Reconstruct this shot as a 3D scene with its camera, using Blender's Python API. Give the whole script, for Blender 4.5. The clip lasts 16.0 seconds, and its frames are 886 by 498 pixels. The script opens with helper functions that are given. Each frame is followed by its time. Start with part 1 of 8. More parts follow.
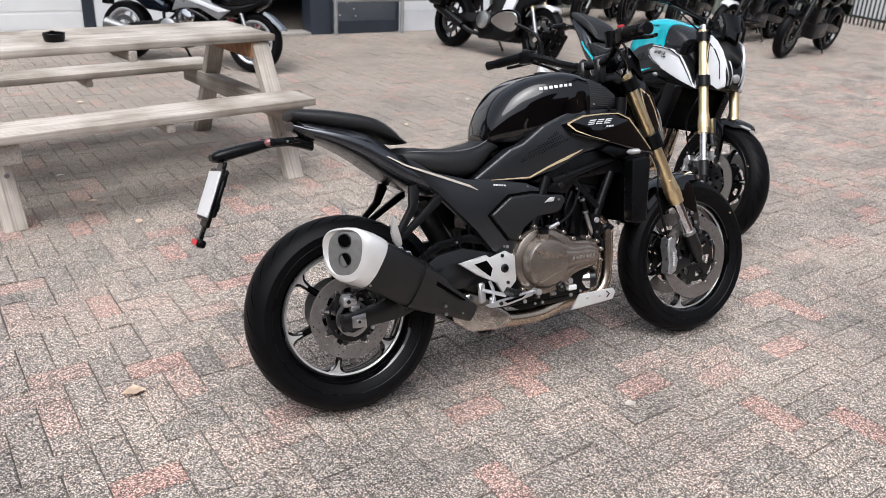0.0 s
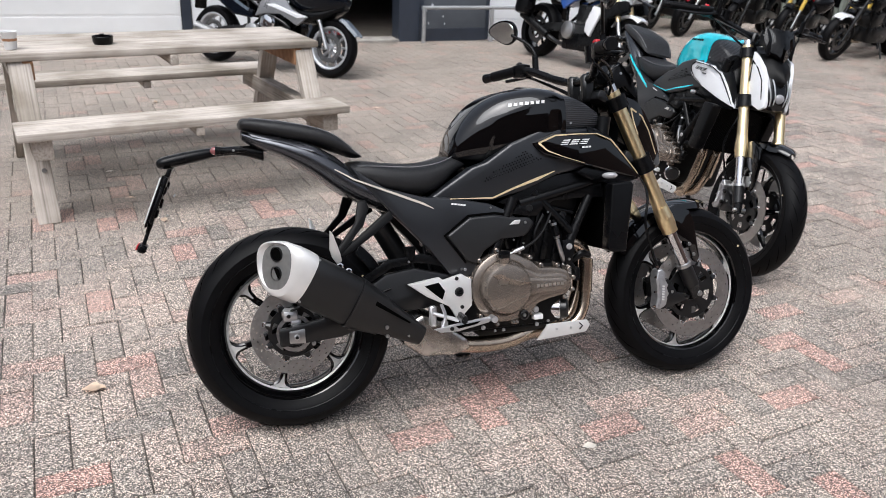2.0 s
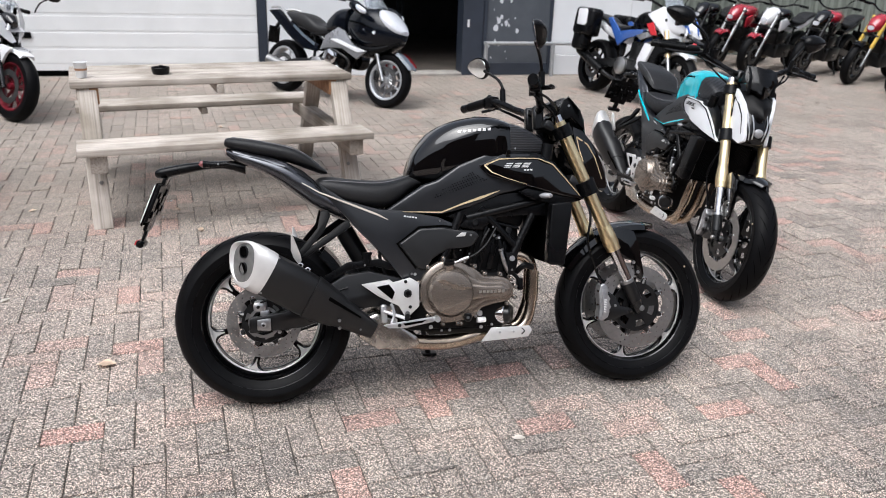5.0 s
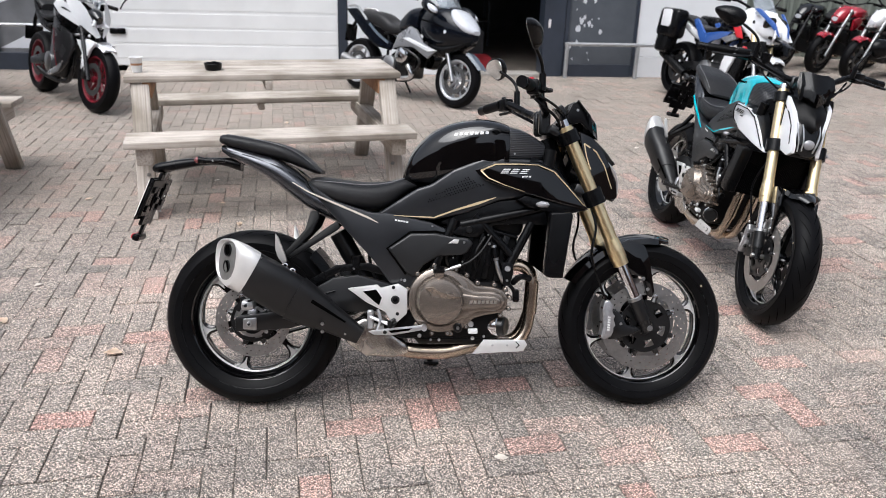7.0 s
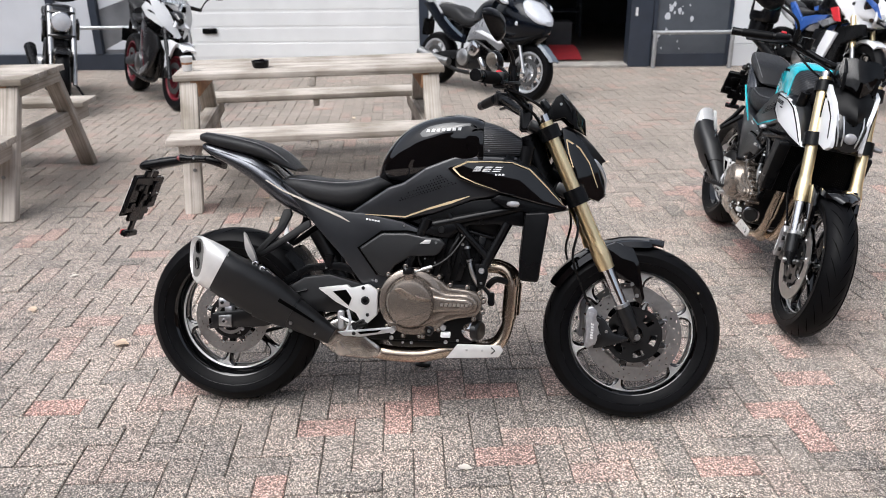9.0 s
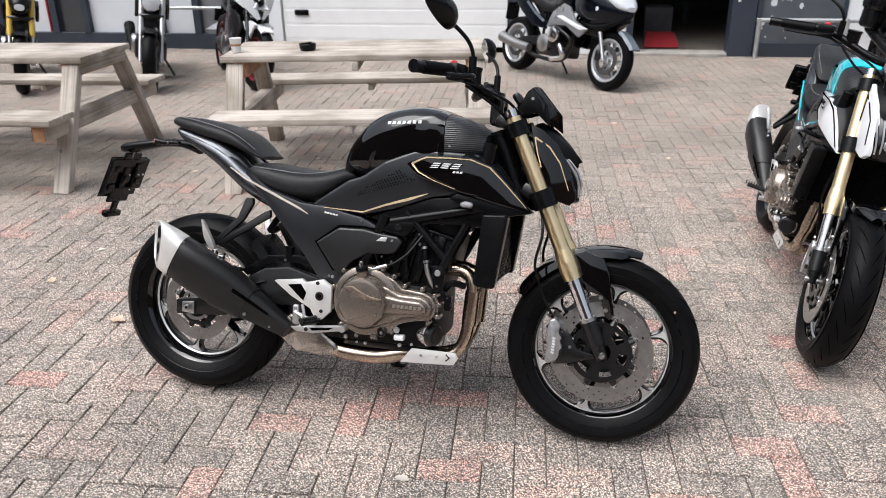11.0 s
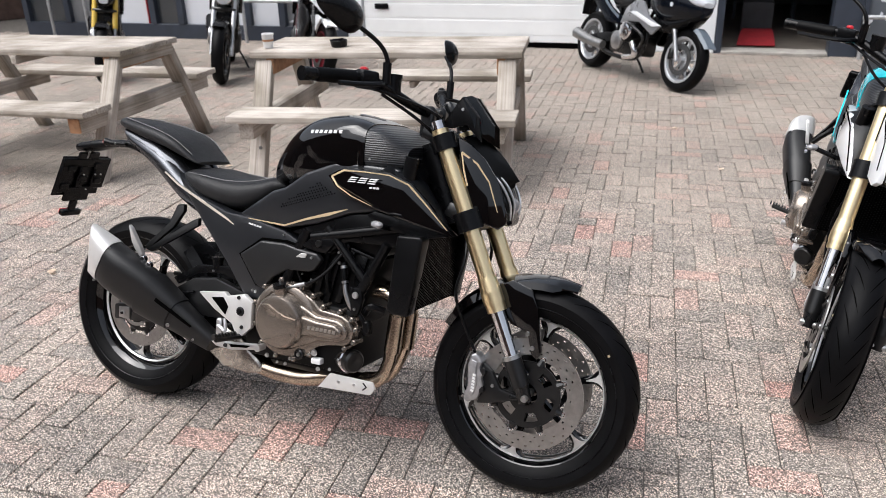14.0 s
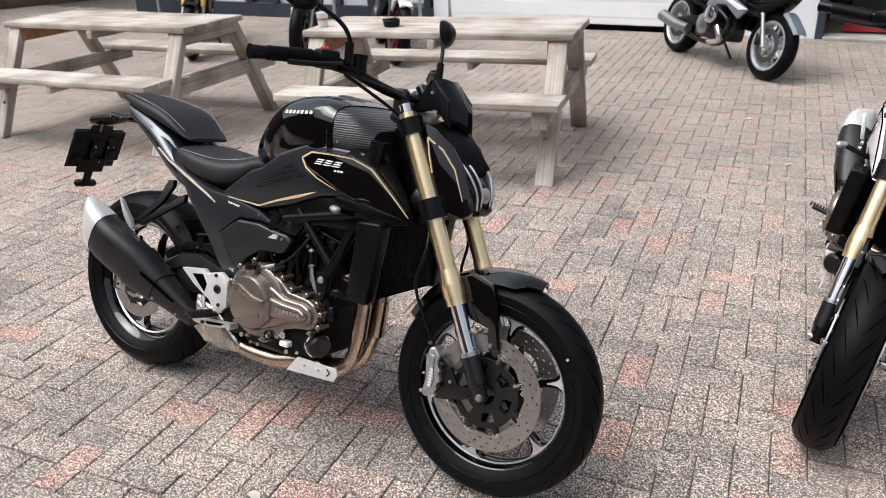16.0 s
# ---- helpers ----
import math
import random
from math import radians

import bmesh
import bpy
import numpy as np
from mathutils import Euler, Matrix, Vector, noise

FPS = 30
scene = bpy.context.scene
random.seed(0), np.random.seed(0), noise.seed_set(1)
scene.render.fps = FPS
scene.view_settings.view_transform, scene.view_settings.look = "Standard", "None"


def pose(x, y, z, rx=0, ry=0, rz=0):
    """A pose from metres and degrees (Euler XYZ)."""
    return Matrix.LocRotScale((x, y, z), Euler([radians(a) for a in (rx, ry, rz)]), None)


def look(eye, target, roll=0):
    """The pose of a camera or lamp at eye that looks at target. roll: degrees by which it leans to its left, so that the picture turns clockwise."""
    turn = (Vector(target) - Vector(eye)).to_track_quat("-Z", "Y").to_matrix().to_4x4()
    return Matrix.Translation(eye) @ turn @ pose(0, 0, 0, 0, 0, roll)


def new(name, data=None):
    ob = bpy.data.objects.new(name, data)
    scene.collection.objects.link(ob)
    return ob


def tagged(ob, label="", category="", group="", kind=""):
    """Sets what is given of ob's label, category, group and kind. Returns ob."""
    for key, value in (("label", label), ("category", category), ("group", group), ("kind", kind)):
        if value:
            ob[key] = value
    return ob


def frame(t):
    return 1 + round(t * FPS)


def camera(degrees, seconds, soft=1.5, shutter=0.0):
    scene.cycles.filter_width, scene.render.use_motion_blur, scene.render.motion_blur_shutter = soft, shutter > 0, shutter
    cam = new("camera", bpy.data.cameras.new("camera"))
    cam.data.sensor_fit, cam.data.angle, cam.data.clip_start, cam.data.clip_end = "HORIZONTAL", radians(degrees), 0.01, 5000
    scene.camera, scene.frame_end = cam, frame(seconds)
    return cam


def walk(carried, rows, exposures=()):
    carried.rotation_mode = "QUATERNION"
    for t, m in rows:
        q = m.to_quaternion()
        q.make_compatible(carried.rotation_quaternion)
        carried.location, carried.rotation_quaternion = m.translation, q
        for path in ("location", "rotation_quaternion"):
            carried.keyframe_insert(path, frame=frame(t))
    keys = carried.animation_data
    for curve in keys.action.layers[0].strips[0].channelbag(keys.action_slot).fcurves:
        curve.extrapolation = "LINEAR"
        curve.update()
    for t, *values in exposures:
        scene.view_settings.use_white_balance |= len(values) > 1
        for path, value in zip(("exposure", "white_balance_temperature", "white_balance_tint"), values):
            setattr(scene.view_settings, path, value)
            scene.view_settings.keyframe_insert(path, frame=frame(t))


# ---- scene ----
cam = camera(59.1, 16.0, soft=0.55)
PATH = [
    (0, (-0.287, -0.005, 1.481), (-0.161, 1.829, 0.693), 2.6),
    (0.5, (-0.172, 0.061, 1.483), (-0.116, 1.896, 0.689), 2.5),
    (1, (-0.05, 0.096, 1.491), (-0.074, 1.932, 0.698), 2.5),
    (1.5, (0.099, 0.112, 1.5), (0.001, 1.946, 0.709), 2.5),
    (2, (0.212, 0.118, 1.498), (0.046, 1.951, 0.715), 2.4),
    (2.5, (0.254, 0.086, 1.496), (0.044, 1.921, 0.729), 2.5),
    (3, (0.32, -0.004, 1.508), (0.076, 1.834, 0.758), 2.4),
    (3.5, (0.398, -0.102, 1.533), (0.12, 1.739, 0.802), 2.4),
    (4, (0.471, -0.144, 1.554), (0.157, 1.696, 0.835), 2.2),
    (4.5, (0.605, -0.151, 1.567), (0.25, 1.682, 0.85), 2.0),
    (7, (1.045, 0.066, 1.564), (0.406, 1.817, 0.84), 1.8),
    (7.5, (1.169, 0.123, 1.562), (0.448, 1.841, 0.836), 1.1),
    (8, (1.291, 0.183, 1.567), (0.499, 1.869, 0.838), 0.3),
    (10.5, (1.667, 0.663, 1.543), (0.59, 2.163, 0.774), -1.0),
    (11, (1.789, 0.751, 1.547), (0.645, 2.196, 0.771), -1.0),
    (11.5, (1.874, 0.798, 1.555), (0.675, 2.19, 0.767), -1.3),
    (12, (1.904, 0.858, 1.532), (0.664, 2.213, 0.742), -1.4),
    (12.5, (1.921, 0.976, 1.523), (0.651, 2.301, 0.728), -1.6),
    (13, (1.956, 1.101, 1.529), (0.659, 2.4, 0.735), -1.5),
    (13.5, (1.981, 1.191, 1.532), (0.657, 2.464, 0.741), -1.4),
    (14, (2.06, 1.291, 1.536), (0.708, 2.538, 0.749), -1.7),
    (14.5, (2.143, 1.406, 1.542), (0.76, 2.617, 0.753), -1.7),
    (15, (2.194, 1.486, 1.539), (0.779, 2.656, 0.746), -1.9),
    (15.5, (2.241, 1.553, 1.522), (0.782, 2.661, 0.72), -2.0),
    (16, (2.238, 1.637, 1.508), (0.732, 2.667, 0.689), -2.2),
]
walk(cam, [(t, look(eye, target, roll)) for t, eye, target, roll in PATH], [(0.0, 0.68, 6180, 10), (4.5, 0.71, 6180, 10), (8.0, 0.74, 6180, 10), (10.5, 0.78, 6300, 10), (16.0, 0.82, 6300, 10)])
cam.data.dof.use_dof = True
cam.data.dof.focus_distance = 2.3
cam.data.dof.aperture_fstop = 5.4

# ---- daylight: a bright overcast sky with a weak, wide sun ----
SUN_ELEV, SUN_AZ = 64.0, 200.0
world = bpy.data.worlds.new("overcast_sky")
world.use_nodes = True
scene.world = world
wn = world.node_tree.nodes
wl = world.node_tree.links
sky = wn.new("ShaderNodeTexSky")
sky.sky_type = "NISHITA"
sky.sun_disc = False
sky.sun_elevation = radians(SUN_ELEV)
sky.sun_rotation = radians(SUN_AZ)
sky.air_density = 1.0
sky.dust_density = 6.0
sky.ozone_density = 1.0
grey = wn.new("ShaderNodeHueSaturation")
grey.inputs["Saturation"].default_value = 0.42
wl.new(sky.outputs[0], grey.inputs["Color"])
wl.new(grey.outputs[0], wn["Background"].inputs[0])
wn["Background"].inputs[1].default_value = 0.105
sun_data = bpy.data.lights.new("sun", "SUN")
sun_data.energy = 1.5
sun_data.angle = radians(55)
sun_data.color = (1.0, 0.99, 0.98)
sun = new("sun", sun_data)
az = radians(SUN_AZ)
el = radians(SUN_ELEV)
sun.matrix_basis = look((0, 0, 0), (-math.sin(az) * math.cos(el), -math.cos(az) * math.cos(el), -math.sin(el)))


# ---- materials ----
def nodes_of(name):
    m = bpy.data.materials.new(name)
    m.use_nodes = True
    nt = m.node_tree
    return m, nt.nodes, nt.links, nt.nodes["Principled BSDF"]


def surf(name, col, rough=0.5, metal=0.0, var=0.12, scale=30.0, bump=0.0, bscale=200.0, coat=0.0, rvar=0.1, spec=0.5):
    """A surface with broad and fine variation of tone and gloss, and a fine relief."""
    m, n, l, b = nodes_of(name)
    tc = n.new("ShaderNodeTexCoord")
    a = n.new("ShaderNodeTexNoise")
    a.inputs["Scale"].default_value = scale
    a.inputs["Detail"].default_value = 6
    l.new(tc.outputs["Object"], a.inputs["Vector"])
    r = n.new("ShaderNodeValToRGB")
    r.color_ramp.elements[0].position, r.color_ramp.elements[1].position = 0.3, 0.7
    r.color_ramp.elements[0].color = (*[c * (1 - var) for c in col], 1)
    r.color_ramp.elements[1].color = (*[min(1, c * (1 + var)) for c in col], 1)
    l.new(a.outputs["Fac"], r.inputs[0])
    l.new(r.outputs[0], b.inputs["Base Color"])
    c = n.new("ShaderNodeTexNoise")
    c.inputs["Scale"].default_value = scale * 0.25
    c.inputs["Detail"].default_value = 3
    l.new(tc.outputs["Object"], c.inputs["Vector"])
    mr = n.new("ShaderNodeMapRange")
    mr.inputs["To Min"].default_value = max(0.02, rough - rvar)
    mr.inputs["To Max"].default_value = min(1, rough + rvar)
    l.new(c.outputs["Fac"], mr.inputs["Value"])
    l.new(mr.outputs[0], b.inputs["Roughness"])
    b.inputs["Metallic"].default_value = metal
    b.inputs["Coat Weight"].default_value = coat
    b.inputs["Coat Roughness"].default_value = 0.04
    b.inputs["Specular IOR Level"].default_value = spec
    if bump:
        d = n.new("ShaderNodeTexNoise")
        d.inputs["Scale"].default_value = bscale
        d.inputs["Detail"].default_value = 4
        l.new(tc.outputs["Object"], d.inputs["Vector"])
        bp = n.new("ShaderNodeBump")
        bp.inputs["Strength"].default_value = bump
        bp.inputs["Distance"].default_value = 0.002
        l.new(d.outputs["Fac"], bp.inputs["Height"])
        l.new(bp.outputs[0], b.inputs["Normal"])
    return m


def paver_material(name, per_island):
    """Concrete paving brick with an exposed grit of dark and pale grains; brick to brick from grey to faded red."""
    m, n, l, b = nodes_of(name)
    tc = n.new("ShaderNodeNewGeometry")
    rnd = tc.outputs["Random Per Island"] if per_island else n.new("ShaderNodeObjectInfo").outputs["Random"]
    tone = n.new("ShaderNodeValToRGB")
    tone.color_ramp.interpolation = "LINEAR"
    e = tone.color_ramp.elements
    e[0].position, e[0].color = 0.0, (0.245, 0.224, 0.207, 1)
    e[1].position, e[1].color = 1.0, (0.42, 0.268, 0.238, 1)
    for pos, col in ((0.30, (0.312, 0.278, 0.253, 1)), (0.62, (0.340, 0.298, 0.269, 1)), (0.82, (0.36, 0.303, 0.273, 1)), (0.90, (0.385, 0.287, 0.257, 1))):
        k = e.new(pos)
        k.color = col
    l.new(rnd, tone.inputs[0])
    grit = n.new("ShaderNodeTexNoise")
    grit.inputs["Scale"].default_value = 210
    grit.inputs["Detail"].default_value = 4
    grit.inputs["Roughness"].default_value = 0.7
    l.new(tc.outputs["Position"], grit.inputs["Vector"])
    cell = n.new("ShaderNodeTexVoronoi")
    cell.inputs["Scale"].default_value = 300
    l.new(tc.outputs["Position"], cell.inputs["Vector"])
    sep = n.new("ShaderNodeSeparateColor")
    l.new(cell.outputs["Color"], sep.inputs[0])
    both = n.new("ShaderNodeMath")
    both.operation = "MULTIPLY_ADD"
    both.inputs[1].default_value = 0.55
    l.new(sep.outputs[0], both.inputs[0])
    half = n.new("ShaderNodeMath")
    half.operation = "MULTIPLY"
    half.inputs[1].default_value = 0.45
    l.new(grit.outputs["Fac"], half.inputs[0])
    l.new(half.outputs[0], both.inputs[2])
    gr = n.new("ShaderNodeValToRGB")
    gr.color_ramp.elements[0].position, gr.color_ramp.elements[0].color = 0.22, (0.10, 0.10, 0.103, 1)
    gr.color_ramp.elements[1].position, gr.color_ramp.elements[1].color = 0.82, (3.25, 3.14, 3.02, 1)
    for pos, val in ((0.41, 0.37), (0.60, 1.0)):
        k = gr.color_ramp.elements.new(pos)
        k.color = (val, val, val, 1)
    l.new(both.outputs[0], gr.inputs[0])
    mul = n.new("ShaderNodeMix")
    mul.data_type, mul.blend_type = "RGBA", "MULTIPLY"
    mul.inputs[0].default_value = 1.0
    l.new(tone.outputs[0], mul.inputs[6])
    l.new(gr.outputs[0], mul.inputs[7])
    # single larger pebbles, some white and some nearly black
    peb = n.new("ShaderNodeTexVoronoi")
    peb.inputs["Scale"].default_value = 150
    l.new(tc.outputs["Position"], peb.inputs["Vector"])
    psep = n.new("ShaderNodeSeparateColor")
    l.new(peb.outputs["Color"], psep.inputs[0])
    core = n.new("ShaderNodeMapRange")
    core.inputs["From Min"].default_value, core.inputs["From Max"].default_value = 0.42, 0.30
    l.new(peb.outputs["Distance"], core.inputs["Value"])
    for channel, limit, paint in ((0, 0.86, (0.78, 0.75, 0.70, 1)), (1, 0.86, (0.035, 0.034, 0.034, 1))):
        pick = n.new("ShaderNodeMath")
        pick.operation = "GREATER_THAN"
        pick.inputs[1].default_value = limit
        l.new(psep.outputs[channel], pick.inputs[0])
        amount = n.new("ShaderNodeMath")
        amount.operation = "MULTIPLY"
        l.new(pick.outputs[0], amount.inputs[0])
        l.new(core.outputs[0], amount.inputs[1])
        soft_ = n.new("ShaderNodeMath")
        soft_.operation = "MULTIPLY"
        soft_.inputs[1].default_value = 0.75
        l.new(amount.outputs[0], soft_.inputs[0])
        lay = n.new("ShaderNodeMix")
        lay.data_type = "RGBA"
        lay.inputs[7].default_value = paint
        l.new(soft_.outputs[0], lay.inputs[0])
        l.new(mul.outputs[2], lay.inputs[6])
        mul = lay
    stain = n.new("ShaderNodeTexNoise")
    stain.inputs["Scale"].default_value = 1.3
    stain.inputs["Detail"].default_value = 7
    stain.inputs["Roughness"].default_value = 0.62
    l.new(tc.outputs["Position"], stain.inputs["Vector"])
    sr = n.new("ShaderNodeValToRGB")
    sr.color_ramp.elements[0].position, sr.color_ramp.elements[0].color = 0.32, (0.72, 0.71, 0.7, 1)
    sr.color_ramp.elements[1].position, sr.color_ramp.elements[1].color = 0.68, (1.2, 1.17, 1.13, 1)
    l.new(stain.outputs["Fac"], sr.inputs[0])
    mu2 = n.new("ShaderNodeMix")
    mu2.data_type, mu2.blend_type = "RGBA", "MULTIPLY"
    mu2.inputs[0].default_value = 1.0
    l.new(mul.outputs[2], mu2.inputs[6])
    l.new(sr.outputs[0], mu2.inputs[7])
    dust = n.new("ShaderNodeTexNoise")
    dust.inputs["Scale"].default_value = 0.9
    dust.inputs["Detail"].default_value = 9
    dust.inputs["Roughness"].default_value = 0.7
    l.new(tc.outputs["Position"], dust.inputs["Vector"])
    dr = n.new("ShaderNodeValToRGB")
    dr.color_ramp.elements[0].position, dr.color_ramp.elements[0].color = 0.53, (0, 0, 0, 1)
    dr.color_ramp.elements[1].position, dr.color_ramp.elements[1].color = 0.74, (0.5, 0.5, 0.5, 1)
    l.new(dust.outputs["Fac"], dr.inputs[0])
    mu3 = n.new("ShaderNodeMix")
    mu3.data_type = "RGBA"
    mu3.inputs[7].default_value = (0.50, 0.415, 0.352, 1)
    l.new(dr.outputs[0], mu3.inputs[0])
    l.new(mu2.outputs[2], mu3.inputs[6])
    # older, mossy khaki dirt towards the picnic area and the building
    along = n.new("ShaderNodeVectorMath")
    along.operation = "DOT_PRODUCT"
    along.inputs[1].default_value = (-0.55, 0.6, 0.0)
    l.new(tc.outputs["Position"], along.inputs[0])
    patchy = n.new("ShaderNodeMath")
    patchy.operation = "MULTIPLY_ADD"
    patchy.inputs[1].default_value = 3.0
    l.new(stain.outputs["Fac"], patchy.inputs[0])
    l.new(along.outputs["Value"], patchy.inputs[2])
    dirt = n.new("ShaderNodeMapRange")
    dirt.interpolation_type = "SMOOTHSTEP"
    dirt.inputs["From Min"].default_value, dirt.inputs["From Max"].default_value = 3.9, 5.6
    dirt.inputs["To Max"].default_value = 0.52
    l.new(patchy.outputs[0], dirt.inputs["Value"])
    mu4 = n.new("ShaderNodeMix")
    mu4.data_type = "RGBA"
    mu4.inputs[7].default_value = (0.240, 0.208, 0.175, 1)
    l.new(dirt.outputs[0], mu4.inputs[0])
    l.new(mu3.outputs[2], mu4.inputs[6])
    l.new(mu4.outputs[2], b.inputs["Base Color"])
    b.inputs["Roughness"].default_value = 0.85
    bp = n.new("ShaderNodeBump")
    bp.inputs["Strength"].default_value = 0.7
    bp.inputs["Distance"].default_value = 0.003
    l.new(grit.outputs["Fac"], bp.inputs["Height"])
    l.new(bp.outputs[0], b.inputs["Normal"])
    return m


def wood_material(name, axis):
    """Weathered grey pine with grain along one axis, knots and greenish-brown stains."""
    m, n, l, b = nodes_of(name)
    tc = n.new("ShaderNodeTexCoord")
    mp = n.new("ShaderNodeMapping")
    sc = [26.0, 26.0, 26.0]
    sc[axis] = 0.55
    mp.inputs["Scale"].default_value = sc
    oi = n.new("ShaderNodeObjectInfo")
    l.new(tc.outputs["Object"], mp.inputs["Vector"])
    add = n.new("ShaderNodeVectorMath")
    add.operation = "ADD"
    mulv = n.new("ShaderNodeVectorMath")
    mulv.operation = "SCALE"
    mulv.inputs["Scale"].default_value = 37.0
    comb = n.new("ShaderNodeCombineXYZ")
    for i in range(3):
        l.new(oi.outputs["Random"], comb.inputs[i])
    l.new(comb.outputs[0], mulv.inputs[0])
    l.new(mp.outputs[0], add.inputs[0])
    l.new(mulv.outputs[0], add.inputs[1])
    g = n.new("ShaderNodeTexNoise")
    g.inputs["Scale"].default_value = 3.4
    g.inputs["Detail"].default_value = 8
    g.inputs["Distortion"].default_value = 0.35
    l.new(add.outputs[0], g.inputs["Vector"])
    r = n.new("ShaderNodeValToRGB")
    e = r.color_ramp.elements
    e[0].position, e[0].color = 0.25, (0.22, 0.195, 0.172, 1)
    e[1].position, e[1].color = 0.75, (0.54, 0.505, 0.465, 1)
    k = e.new(0.46)
    k.color = (0.41, 0.378, 0.342, 1)
    l.new(g.outputs["Fac"], r.inputs[0])
    st = n.new("ShaderNodeTexNoise")
    st.inputs["Scale"].default_value = 3.0
    st.inputs["Detail"].default_value = 8
    l.new(tc.outputs["Object"], st.inputs["Vector"])
    sr = n.new("ShaderNodeValToRGB")
    sr.color_ramp.elements[0].position, sr.color_ramp.elements[0].color = 0.35, (0.56, 0.52, 0.46, 1)
    sr.color_ramp.elements[1].position, sr.color_ramp.elements[1].color = 0.65, (1.2, 1.17, 1.15, 1)
    l.new(st.outputs["Fac"], sr.inputs[0])
    mx = n.new("ShaderNodeMix")
    mx.data_type, mx.blend_type = "RGBA", "MULTIPLY"
    mx.inputs[0].default_value = 1.0
    l.new(r.outputs[0], mx.inputs[6])
    l.new(sr.outputs[0], mx.inputs[7])
    l.new(mx.outputs[2], b.inputs["Base Color"])
    b.inputs["Roughness"].default_value = 0.8
    bp = n.new("ShaderNodeBump")
    bp.inputs["Strength"].default_value = 0.5
    bp.inputs["Distance"].default_value = 0.003
    l.new(g.outputs["Fac"], bp.inputs["Height"])
    l.new(bp.outputs[0], b.inputs["Normal"])
    return m


M = {}
M["paver"] = paver_material("paving_brick", False)
M["paver_far"] = paver_material("paving_brick_field", True)
M["joint"] = surf("joint_sand", (0.095, 0.084, 0.073), 0.95, var=0.35, scale=14, bump=0.6, bscale=300)
M["wood_x"] = wood_material("weathered_pine_long", 0)
M["wood_y"] = wood_material("weathered_pine_cross", 1)
M["wood_z"] = wood_material("weathered_pine_upright", 2)
M["wood_raw"] = surf("orange_brown_pine", (0.36, 0.19, 0.10), 0.75, var=0.3, scale=20)
M["gloss_black"] = surf("gloss_black_paint", (0.0015, 0.0015, 0.0018), 0.06, coat=0.55, spec=0.4, rvar=0.02, var=0.2, scale=8)
M["satin_black"] = surf("satin_black_plastic", (0.0032, 0.0033, 0.0038), 0.27, spec=0.18, bump=0.08, bscale=900)
M["matt_grey"] = surf("matt_graphite_paint", (0.0125, 0.0138, 0.0165), 0.30, spec=0.6, rvar=0.05, bump=0.03, bscale=900)
M["black_metal"] = surf("black_coated_metal", (0.0055, 0.0056, 0.006), 0.30, metal=0.0, spec=0.5, bump=0.05, bscale=600)
M["rubber"] = surf("tyre_rubber", (0.0022, 0.0022, 0.0027), 0.5, spec=0.11, var=0.35, scale=18, bump=0.1, bscale=500)
M["leather"] = surf("black_seat_vinyl", (0.013, 0.013, 0.014), 0.45, spec=0.3, bump=0.35, bscale=1300)
M["stitch"] = surf("grey_stitching", (0.16, 0.16, 0.165), 0.7)
M["gold"] = surf("gold_anodised_fork", (1.0, 0.79, 0.47), 0.30, metal=1.0, var=0.04, rvar=0.04)
M["gold_line"] = surf("gold_pinstripe", (0.66, 0.52, 0.33), 0.35, metal=0.3, var=0.05)
M["chrome"] = surf("chromed_steel", (0.75, 0.75, 0.76), 0.12, metal=1.0, var=0.04)
M["steel"] = surf("brushed_steel", (0.5, 0.5, 0.5), 0.33, metal=1.0, var=0.1, scale=60)
M["disc"] = surf("brake_disc_steel", (0.46, 0.455, 0.445), 0.33, metal=1.0, var=0.10, scale=70)
M["alu"] = surf("cast_aluminium", (0.62, 0.62, 0.63), 0.38, metal=0.9, var=0.06, bump=0.1, bscale=500)
M["end_cap"] = surf("pale_satin_aluminium", (0.70, 0.69, 0.675), 0.38, metal=0.5, var=0.04)
M["cap_grey"] = surf("grey_cast_cap_face", (0.20, 0.20, 0.195), 0.45, metal=0.6, var=0.12, scale=60)
M["cover_grain"] = surf("grained_dark_grey_plastic", (0.0105, 0.0108, 0.0115), 0.34, spec=0.5, bump=0.25, bscale=700)
M["muffler_black"] = surf("matt_black_heat_paint", (0.0075, 0.0075, 0.008), 0.42, spec=0.45, bump=0.06, bscale=700)
M["bronze"] = surf("bronze_grey_engine_paint", (0.245, 0.210, 0.180), 0.26, metal=0.75, var=0.08, rvar=0.05)
M["titan"] = surf("heat_tinted_steel_pipe", (0.52, 0.43, 0.34), 0.24, metal=1.0, var=0.25, scale=9)
M["white_mark"] = surf("white_lettering", (0.66, 0.66, 0.66), 0.5, var=0.03)
M["red"] = surf("red_plastic", (0.55, 0.02, 0.03), 0.35)
M["lens"] = surf("clear_lamp_lens", (0.60, 0.62, 0.66), 0.08, var=0.05, coat=1.0)
M["lamp_dark"] = surf("smoked_lamp_glass", (0.004, 0.0045, 0.005), 0.10, coat=0.15, spec=0.3)
M["mirror"] = surf("mirror_glass", (0.8, 0.82, 0.84), 0.03, metal=1.0, var=0.01)
M["plate"] = surf("blank_plate_white", (0.72, 0.72, 0.72), 0.45, var=0.03)
M["radiator"] = surf("black_radiator_core", (0.012, 0.012, 0.013), 0.5, bump=0.6, bscale=700)


